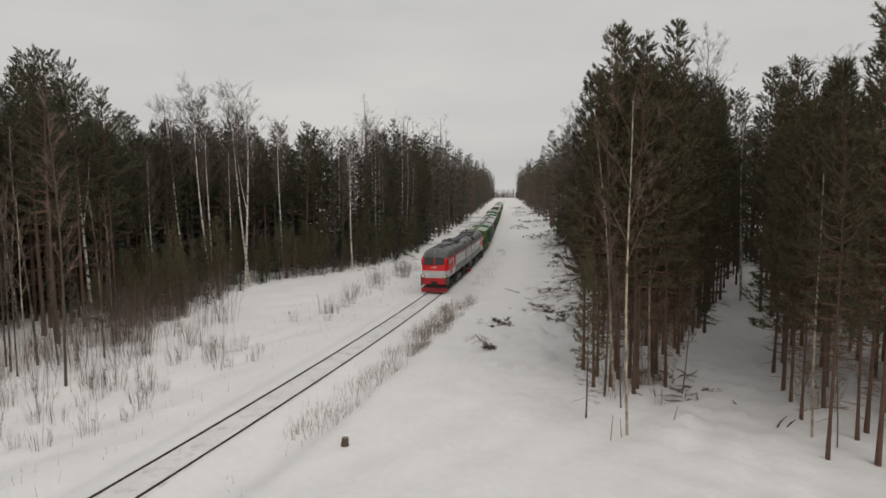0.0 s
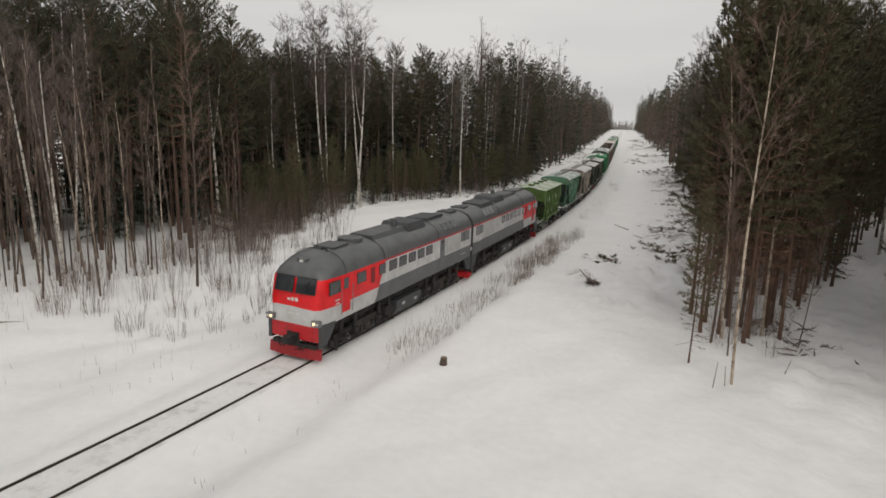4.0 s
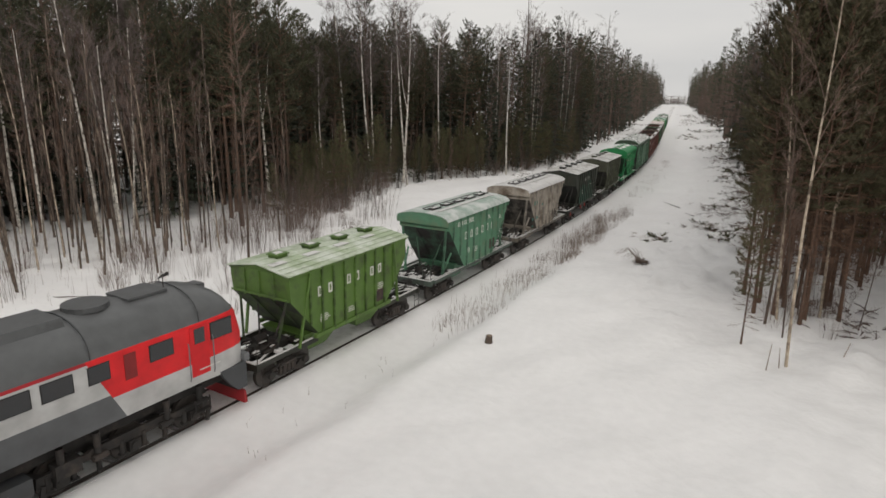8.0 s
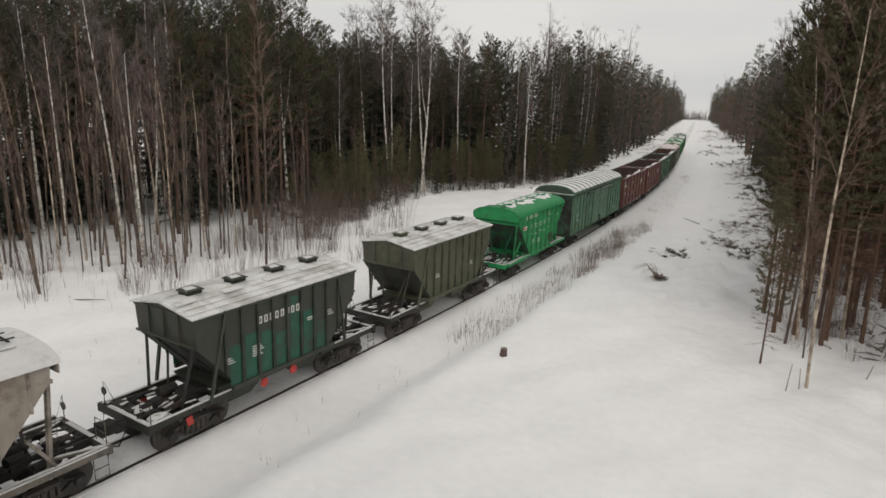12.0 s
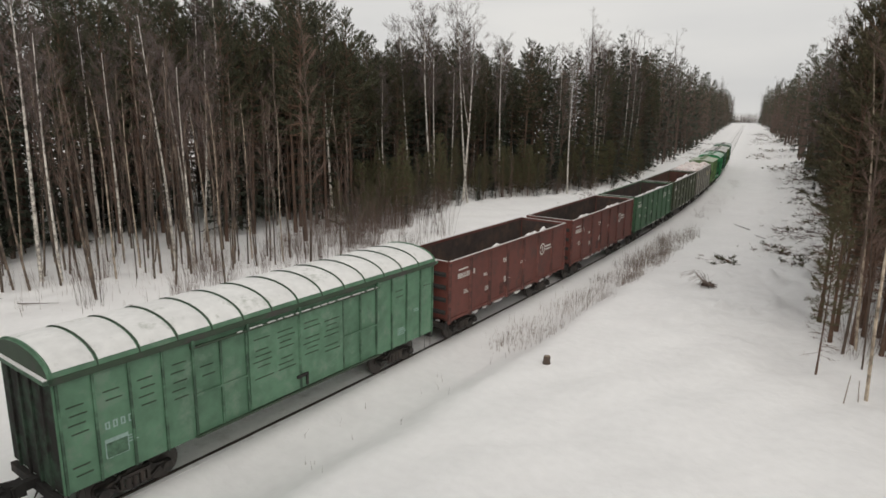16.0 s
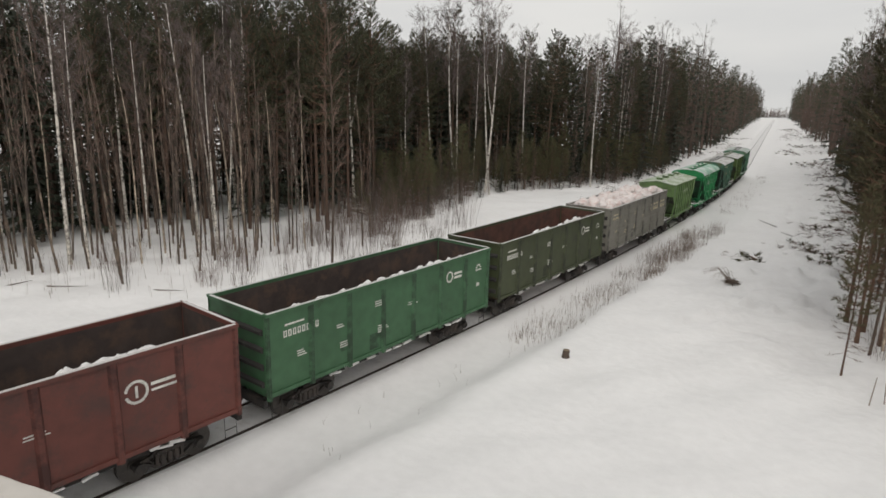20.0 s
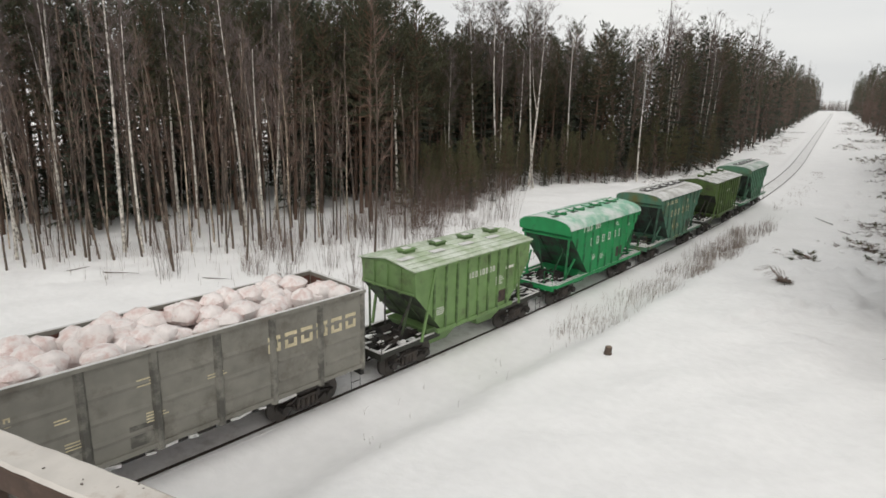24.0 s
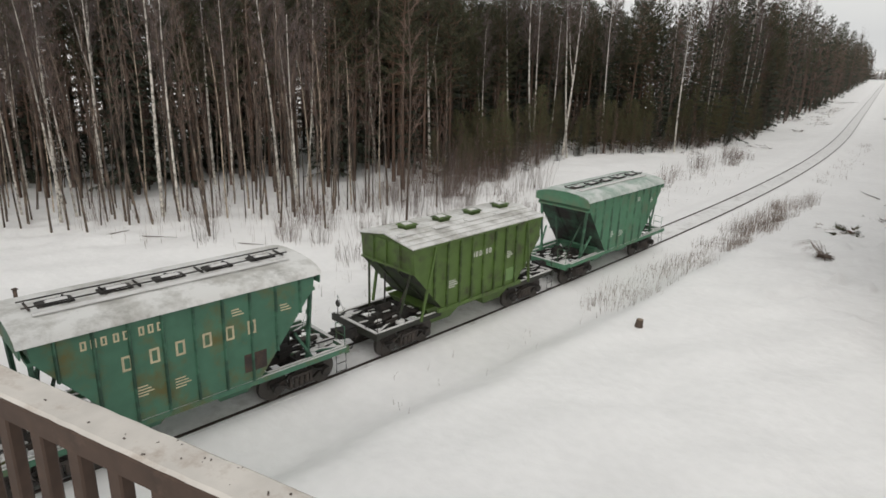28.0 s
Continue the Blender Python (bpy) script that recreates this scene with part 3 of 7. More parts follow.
BUILT, TRUE_Z = (-1, 0.2, 1.1, 2.05, 2.84, 3.42, 4.47, 5.2), (-1, 0.2, 1.66, 2.52, 3.30, 3.72, 4.70, 5.40)
LOW = ("underframe", "tank_plate", "spring_hanger", "front_beam", "coupler_pocket", "plough_bracket", "brake_hose", "coupler_shank", "snow_plough", "skirt", "steps", "end_beam", "fuel_tank", "air_tank", "battery_box", "headlight", "lens", "number_plate")


def raise_body(e):
    """Sets the body's levels: skirt, waist, windows, eaves and roof."""
    for ob in e.children_recursive:
        if ob.name.split(".")[0] in LOW and not (ob.parent and ob.parent.name.startswith("brow")):
            continue
        if ob.matrix_basis.is_identity:
            for v in ob.data.vertices:
                v.co.z = float(np.interp(v.co.z, BUILT, TRUE_Z))
        else:
            ob.location.z = float(np.interp(ob.location.z, BUILT, TRUE_Z))


def build_engine(label):
    e = thing("diesel_locomotive", label, "locomotive", "engine sections at the head of the train")
    part("body", engine_shell(), M["livery"], e, "red cab and grey painted body", smooth=True)
    part("underframe", Geo().box((0, 0, 1.40), (15.9, 1.9, 0.54)).box((0, 0, 0.95), (14.6, 1.2, 0.4)), M["iron"], e)
    for s in (-1, 1):
        for x in (-6.6, -5.4, -3.2, -2.2, 2.2, 3.2, 5.4, 6.6):
            part("spring_hanger", Geo().drum((x, s * 1.22, 1.18), "z", 0.10, 0.62, 10), M["iron"], e)
    # end skirts that come down in a curve before the bogies
    for sx in (-1, 1):
        for s in (-1, 1):
            g = Geo().prism([(sx * 8.40, 1.72), (sx * 8.40, 0.80), (sx * 8.05, 0.78), (sx * 7.75, 1.05), (sx * 7.45, 1.45), (sx * 7.30, 1.72)], s * 1.28, s * 1.44)
            part("skirt", g, M["tankgrey"], e)
    part("front_beam", Geo().loft([[(8.10, y, 0.98), (8.50 - b, y, 0.98), (8.50 - b, y, 1.64), (8.10, y, 1.64)] for y, b in ((-1.32, 0.16), (-1.12, 0.02), (0, 0), (1.12, 0.02), (1.32, 0.16))]), M["plow"], e, "red buffer beam")
    part("coupler_pocket", Geo().box((8.50, 0, 1.06), (0.06, 0.66, 0.48)).box((8.53, 0, 1.06), (0.06, 0.42, 0.36)), M["iron"], e, "black coupler pocket")
    part("plough_bracket", Geo().box((8.34, 0, 0.71), (0.28, 2.3, 0.18)), M["iron"], e)
    for y in (-0.72, -0.50, 0.50, 0.72):
        part("brake_hose", Geo().tube([(8.50, y, 0.98), (8.66, y * 0.98, 0.84), (8.66, y * 0.9, 0.66), (8.58, y * 0.84, 0.56)], [0.028] * 4, 6), M["rubber"], e)
    part("coupler_shank", Geo().box((8.72, 0, 1.04), (0.42, 0.20, 0.22)).prism([(8.86, 0.88), (9.10, 0.90), (9.14, 1.2), (8.86, 1.24)], -0.16, 0.20), M["iron"], e, "black coupler head")
    plow = Geo().loft([[(8.28, y, 0.16), (8.42 + b, y, 0.16), (8.36 + b, y, 0.62), (8.28, y, 0.62)] for y, b in ((-1.38, 0.0), (-0.9, 0.10), (0, 0.15), (0.9, 0.10), (1.38, 0.0))])
    part("snow_plough", plow, M["ploughred"], e, "red snow plough")
    part("snow_plough", Geo().loft([[(-8.25, y, 0.18), (-8.45, y, 0.18), (-8.38, y, 0.50), (-8.28, y, 0.50)] for y in (-1.38, 0, 1.38)]), M["plow"], e, "red snow plough")
    part("end_wall", Geo().box((-8.43, 0, 2.6), (0.05, 2.5, 2.6)), M["rubber"], e, "black inner end wall")
    part("end_beam", Geo().box((-8.46, 0, 1.0), (0.2, 2.5, 0.45)), M["iron"], e)
    # gangway bellows at the inner end
    part("gangway", Geo().box((-8.58, 0, 2.35), (0.36, 1.1, 2.3)), M["rubber"], e, "black gangway bellows")
    # windscreens
    for s in (-1, 1):
        z = 2.98
        g = Geo().box((0, 0, 0), (0.03, 0.94, 0.66))
        part("windscreen", g, M["glass"], e, "dark windscreen", at=pose(slant_x(z) - 0.005, s * 0.58, z, 0, -14.6, s * 3))
        part("windscreen_rubber", Geo().box((0, 0, 0), (0.02, 1.02, 0.74)), M["rubber"], e, at=pose(slant_x(z) - 0.008, s * 0.58, z, 0, -14.6, s * 3))
        part("wiper", Geo().bar((0, 0, -0.3), (0.02, 0.22, 0.22), 0.012, 5), M["rubber"], e, at=pose(slant_x(z) + 0.03, s * 0.5, z, 0, -14.6, 0))
        lampbox = part("headlight", Geo().box((8.46, s * 1.22, 1.84), (0.22, 0.40, 0.26)), M["skirtgrey"], e, "boxed corner headlight")
        part("lens", Geo().drum((8.58, s * 1.16, 1.85), "x", 0.075, 0.03, 14), M["lamp"], lampbox, "glowing warm headlight")
        part("lens", Geo().drum((8.58, s * 1.34, 1.85), "x", 0.05, 0.03, 12), M["white"], lampbox)
        part("inner_lamp", Geo().box((-8.5, s * 1.28, 1.62), (0.2, 0.26, 0.26)), M["white"], e, "pale boxed end lamp")
        part("handrail", Geo().tube([(7.02, s * 1.53, 1.35), (7.02, s * 1.56, 1.5), (7.02, s * 1.56, 2.6), (7.02, s * 1.53, 2.7)], [0.018] * 4, 6), M["skirtgrey"], e)
        part("handrail", Geo().tube([(6.12, s * 1.53, 1.35), (6.12, s * 1.56, 1.5), (6.12, s * 1.56, 2.6), (6.12, s * 1.53, 2.7)], [0.018] * 4, 6), M["skirtgrey"], e)
        part("cab_door", Geo().box((6.57, s * 1.478, 2.35), (0.68, 0.02, 1.85)), M["cabred"], e, "red cab door")
        part("door_window", Geo().box((6.57, s * 1.492, 2.86), (0.38, 0.02, 0.58)), M["glass"], e)
        part("steps", Geo().box((6.57, s * 1.35, 1.0), (0.55, 0.22, 0.03)).box((6.57, s * 1.38, 0.68), (0.55, 0.20, 0.03)).box((6.30, s * 1.42, 0.85), (0.03, 0.04, 0.5)).box((6.84, s * 1.42, 0.85), (0.03, 0.04, 0.5)), M["iron"], e)
        part("louvre", Geo().box((4.25, s * 1.484, 2.72), (0.36, 0.02, 0.86)), M["darkred"], e, "dark red slatted louvre")
        if s > 0:
            part("side_door", Geo().box((-3.75, s * 1.478, 2.30), (0.64, 0.02, 1.95)), M["skirtgrey"], e, "grey narrow side door")
            part("door_window", Geo().box((-3.75, s * 1.492, 2.80), (0.26, 0.02, 0.72)), M["glass"], e)
        part("radiator_panel", Geo().box((-5.35, s * 1.482, 2.66), (2.3, 0.03, 1.05)), M["palegrey"], e, "pale grey radiator shutter panel")
        lip = Geo()
        for k in range(3):
            lip.box((-5.35, s * 1.50, 2.35 + 0.3 * k), (2.24, 0.012, 0.02))
        part("shutter_lines", lip, M["palegrey"], e)
        for x, w, h in ((7.42, 0.78, 0.62), (5.25, 0.74, 0.56), (3.35, 0.56, 0.56), (2.25, 0.76, 0.56), (1.20, 0.76, 0.56), (0.15, 0.76, 0.56), (-0.90, 0.76, 0.56), (-1.95, 0.76, 0.56), (-7.45, 0.82, 0.66), (-6.80 + 0.05, 0.38, 0.62)):
            win = part("side_window", Geo().loft([[(x - w / 2 - 0.04, s * 1.455, 2.84 - h / 2 - 0.04), (x + w / 2 + 0.04, s * 1.455, 2.84 - h / 2 - 0.04), (x + w / 2 + 0.04, s * 1.455, 2.84 + h / 2 + 0.04), (x - w / 2 - 0.04, s * 1.455, 2.84 + h / 2 + 0.04)], [(x - w / 2 - 0.03, s * 1.488, 2.84 - h / 2 - 0.03), (x + w / 2 + 0.03, s * 1.488, 2.84 - h / 2 - 0.03), (x + w / 2 + 0.03, s * 1.488, 2.84 + h / 2 + 0.03), (x - w / 2 - 0.03, s * 1.488, 2.84 + h / 2 + 0.03)]]), M["rubber"], e)
            part("pane", Geo().box((x, s * 1.486, 2.84), (w, 0.012, h)), M["glass"], win)
        # roof lights on the slope near the inner end
        for x in (-5.75, -5.05, -4.35):
            part("roof_window", Geo().box((0, 0, 0), (0.58, 0.50, 0.03)), M["glass"], e, at=pose(x, s * 1.235, 3.97, -s * 50, 0, 0))
        part("air_tank", Geo().drum((-2.6 + 0.2, s * 1.05, 0.72), "x", 0.17, 0.9, 12), M["iron"], e)
        part("battery_box", Geo().box((2.35, s * 1.15, 0.84), (0.7, 0.35, 0.42)), M["iron"], e)
    # fuel tank
    part("fuel_tank", Geo().loft([[(x, -1.30, 0.62), (x, -1.15, 0.34), (x, 1.15, 0.34), (x, 1.30, 0.62), (x, 1.30, 1.06), (x, -1.30, 1.06)] for x in (-1.35, 1.45)]), M["tankgrey"], e, "dark grey fuel tank")
    for s in (-1, 1):
        for x, z in ((0.7, 0.78), (-0.7, 0.72)):
            part("tank_plate", Geo().box((x, s * 1.305, z), (0.32, 0.02, 0.14)), M["palegrey"], e)
    # roof gear
    part("exhaust_housing", Geo().loft([[(x, -0.95, 4.25), (x, 0.95, 4.25), (x, 0.80, z), (x, -0.80, z)] for x, z in ((-2.45, 4.50), (-2.3, 4.70), (-0.55, 4.70), (-0.4, 4.52))]), M["tankgrey"], e, "dark grey roof housing")
    part("exhaust_pipe", Geo().drum((-0.1, 0.15, 4.72), "z", 0.16, 0.5, 14), M["roofgrey"], e)
    part("roof_panel", Geo().loft([[(x, -0.80, 4.22), (x, 0.80, 4.22), (x, 0.62, 4.56), (x, -0.62, 4.56)] for x in (-0.3, 3.0)]), M["roofgrey"], e)
    part("radiator_fan_cover", Geo().loft([[(x, -1.0, 4.1), (x, 0.55, 4.3), (x, 0.55, 4.58), (x, -0.9, 4.52)] for x in (-5.6, -3.3)]), M["tankgrey"], e, "dark radiator fan cover")
    part("roof_hatch", Geo().drum((4.0, 0.0, 4.50), "z", 0.62, 0.16, 20), M["roofgrey"], e, "round roof fan hatch")
    part("roof_hatch", Geo().box((-7.3, 0.05, 4.48), (0.95, 0.95, 0.06)), M["tankgrey"], e)
    part("roof_hatch", Geo().box((5.6, 0.0, 4.47), (1.3, 1.1, 0.07)), M["roofgrey"], e)
    part("horn", Geo().tube([(6.7, 0.5, 4.35), (6.7, 0.5, 4.55), (7.05, 0.5, 4.62)], [0.03, 0.03, 0.07], 8), M["iron"], e)
    part("aerial", Geo().bar((6.3, -0.3, 4.4), (6.3, -0.3, 5.0), 0.015, 5), M["iron"], e)
    top = part("brow_light", Geo().box((7.72, 0, 4.08), (0.26, 0.52, 0.26)), M["roofgrey"], e)
    part("lens", Geo().drum((7.87, 0.0, 4.09), "x", 0.10, 0.03, 14), M["white"], top)
    for x in (-3.15, 3.15, 6.6):
        ring = []
        for k in range(13):
            a = math.pi * k / 12
            ring.append((x, 1.49 * math.cos(a) * (1.0 if 0.3 < a < 2.84 else 1.0), 3.42 + 1.075 * math.sin(a) ** 0.8))
        part("roof_strap", Geo().tube(ring, [0.022] * 13, 4), M["tankgrey"], e)
    # badge and numbers as plain bars
    part("badge", Geo().box((8.45, 0.16, 2.30), (0.01, 0.16, 0.16)).box((8.45, -0.04, 2.30), (0.01, 0.12, 0.16)).box((8.45, -0.24, 2.28), (0.01, 0.16, 0.10)), M["white"], e, "plain white badge")
    part("number_plate", Geo().box((8.455, 0, 2.12), (0.012, 0.5, 0.06)), M["white"], e)
    lettering(e, [(7.25, 2.18, 0.34, 0.06), (7.25, 2.02, 0.30, 0.06), (7.25, 1.80 + 0.28, 0.02, 0.02)] + [(-6.9, 1.62, 0.8, 0.04)], M["white"], 1.486)
    raise_body(e)
    for x in (-4.3, 4.3):
        add_bogie(e, x, True)
    add_couplers(e, 8.62)
    return e


def end_platform(parent, sx, L, skin, deck=True):
    """The open frame past the hopper's end: beams, plates, handrails, brake rods."""
    paint = skin if not deck else M["frame"]
    x1, x0 = sx * (L / 2 - 0.62), sx * (L / 2 - 3.9)
    part("end_beam", Geo().box((x1, 0, 1.12), (0.16, 2.7, 0.26)), paint, parent)
    for s in (-1, 1):
        part("side_beam", Geo().beam((x0, s * 1.22, 1.14), (x1, s * 1.22, 1.14), 0.09, 0.20), paint, parent)
        part("snow_strip", Geo().beam((x0 + sx * 0.3, s * 1.22, 1.255), (x1, s * 1.22, 1.255), 0.085, 0.03), M["roof_snow"], parent)
    g = Geo()
    for k in range(3):
        x = x0 + (x1 - x0) * (k + 0.6) / 3.4
        g.box((x, 0, 1.10), (0.10, 2.4, 0.14))
    g.beam((x0, 0.5, 1.16), (x1, 0.12, 1.16), 0.05, 0.05).beam((x0, -0.6, 1.16), (x1, -0.3, 1.16), 0.04, 0.05)
    g.drum((sx * (L / 2 - 2.3), -0.35, 1.30), "x", 0.19, 0.6, 12)
    g.box((sx * (L / 2 - 2.5), 0.35, 1.32), (0.5, 0.35, 0.34)).box((sx * (L / 2 - 1.9), 0.7, 1.24), (0.9, 0.10, 0.14), 0.2).box((sx * (L / 2 - 1.6), -0.75, 1.24), (0.8, 0.12, 0.16), -0.15)
    g.bar((x0, 0.2, 1.25), (x1, 0.5, 1.22), 0.025, 5)
    part("brake_gear", g, M["iron"], parent)
    if deck:
        part("platform_plate", Geo().box((sx * (L / 2 - 0.95), -0.55, 1.235), (0.34, 1.1, 0.03)), M["frame"], parent)
    bits = Geo()
    r = random.Random(int(L * 10) + (7 if sx > 0 else 0))
    for _ in range(11):
        x, y = x0 + (x1 - x0) * r.uniform(0.15, 0.97), r.uniform(-1.1, 1.1)
        bits.box((x, y, r.uniform(1.17, 1.30)), (r.uniform(0.12, 0.55), r.uniform(0.05, 0.16), 0.03), r.uniform(-0.25, 0.25))
    bits.box((x1 - sx * 0.02, 0.2, 1.262), (0.13, 2.1, 0.025))
    for _ in range(5):
        cx, cy = x1 - sx * r.uniform(0.25, 1.5), r.uniform(-0.95, 0.95)
        a, b = r.uniform(0.16, 0.42), r.uniform(0.10, 0.28)
        bits.loft([[(cx + a * f * math.cos(q) * r.uniform(0.8, 1.15), cy + b * f * math.sin(q) * r.uniform(0.8, 1.15), z) for q in np.linspace(0, 6.283, 9)[:-1]] for f, z in ((1.0, 1.16), (0.9, 1.25), (0.4, 1.29))])
    part("clinging_snow", bits, M["roof_snow"], parent, "snow on the beams and pipes")["kind"] = "stuff"
    part("sill", Geo().box((sx * (L / 4 + 0.1), 0, 0.98), (L / 2 - 0.6, 0.42, 0.30)), M["iron"], parent)
    h = Geo()
    xr = sx * (L / 2 - 0.66)
    h.tube([(xr, 1.25, 1.2), (xr, 1.25, 1.95), (xr, 0.75, 1.95), (xr, 0.75, 1.2)], [0.016] * 4, 5)
    h.bar((xr, 0.75, 1.6), (xr, 1.25, 1.6), 0.014, 5)
    part("handrail", h, paint, parent)
    # brake stand with its bent rod, cross braces and loose pipes on the open frame
    part("brake_stand", Geo().tube([(x1, -1.05, 1.2), (x1, -1.05, 2.05), (x1 - sx * 0.30, -1.02, 1.24)], [0.018, 0.016, 0.012], 5).drum((x1, -1.05, 1.72), "x", 0.13, 0.03, 12), paint, parent)
    for y0, y1 in ((1.18, 0.25), (-1.18, -0.25)):
        brace = part("cross_brace", Geo().beam((x1, y0, 1.19), (x0 + sx * 1.0, y1, 1.19), 0.10, 0.07), paint, parent)
        part("snow_strip", Geo().beam((x1 - sx * 0.1, y0 * 0.97, 1.236), (x0 + sx * 1.6, y1 + 0.25 * (y0 - y1), 1.236), 0.08, 0.022), M["roof_snow"], brace)
    part("brake_pipe", Geo().tube([(x1, 0.62, 1.30), (x1 - sx * 0.7, 0.70, 1.36), (x1 - sx * 1.5, 0.52, 1.42), (x0 + sx * 0.4, 0.60, 1.30)], [0.028] * 4, 6), M["iron"], parent)
    part("brake_pipe", Geo().tube([(x1 - sx * 0.2, -0.42, 1.28), (x1 - sx * 1.0, -0.55, 1.40), (x1 - sx * 1.9, -0.40, 1.30)], [0.035] * 3, 6), M["iron"], parent)
    part("valve_box", Geo().box((x1 - sx * 0.95, 0.12, 1.30), (0.34, 0.26, 0.22), 0.2).drum((x1 - sx * 0.62, 0.12, 1.30), "x", 0.09, 0.34, 10), M["iron"], parent)
    for s in (-1, 1):
        step_g = Geo()
        xs = x1 - sx * 0.1
        step_g.tube([(xs, s * 1.38, 1.05), (xs, s * 1.40, 0.45), (xs - sx * 0.4, s * 1.40, 0.45), (xs - sx * 0.4, s * 1.38, 1.05)], [0.018] * 4, 5)
        step_g.bar((xs, s * 1.40, 0.75), (xs - sx * 0.4, s * 1.40, 0.75), 0.015, 5)
        part("footstep", step_g, M["iron"], parent)


def funnel(parent, x, w, paint):
    g = Geo().loft([[(x - w, -1.15, 1.45), (x + w, -1.15, 1.45), (x + w, 1.15, 1.45), (x - w, 1.15, 1.45)], [(x - w * 0.45, -0.75, 0.55), (x + w * 0.45, -0.75, 0.55), (x + w * 0.45, 0.75, 0.55), (x - w * 0.45, 0.75, 0.55)]])
    part("discharge_funnel", g, paint, parent)


def end_slope(parent, sx, x0, z0, x1, z1, hy, skin):
    """The hopper's sloping end sheet with two stiffening ribs; soot and underside shade are painted into its colour."""
    dx, dz = x0 - x1, z0 - z1
    n = Vector((dz, 0, -dx)).normalized() * 0.006
    g = Geo()
    quad = [(x0, -hy + 0.02, z0), (x0, hy - 0.02, z0), (x1, hy - 0.02, z1), (x1, -hy + 0.02, z1)]
    g.loft([[(sx * (x + n.x * k), y, z + n.z * k) for x, y, z in quad] for k in (0.2, 1.0)])
    sheet = part("end_sheet", g, soot_shaded(skin), parent, "sloping end sheet darkened with soot and painted shade")
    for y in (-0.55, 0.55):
        part("end_stiffener", Geo().beam((sx * (x0 + n.x * 4), y, z0 + n.z * 4), (sx * (x1 + n.x * 4), y, z1 + n.z * 4), 0.09, 0.07), soot_shaded(skin), sheet)


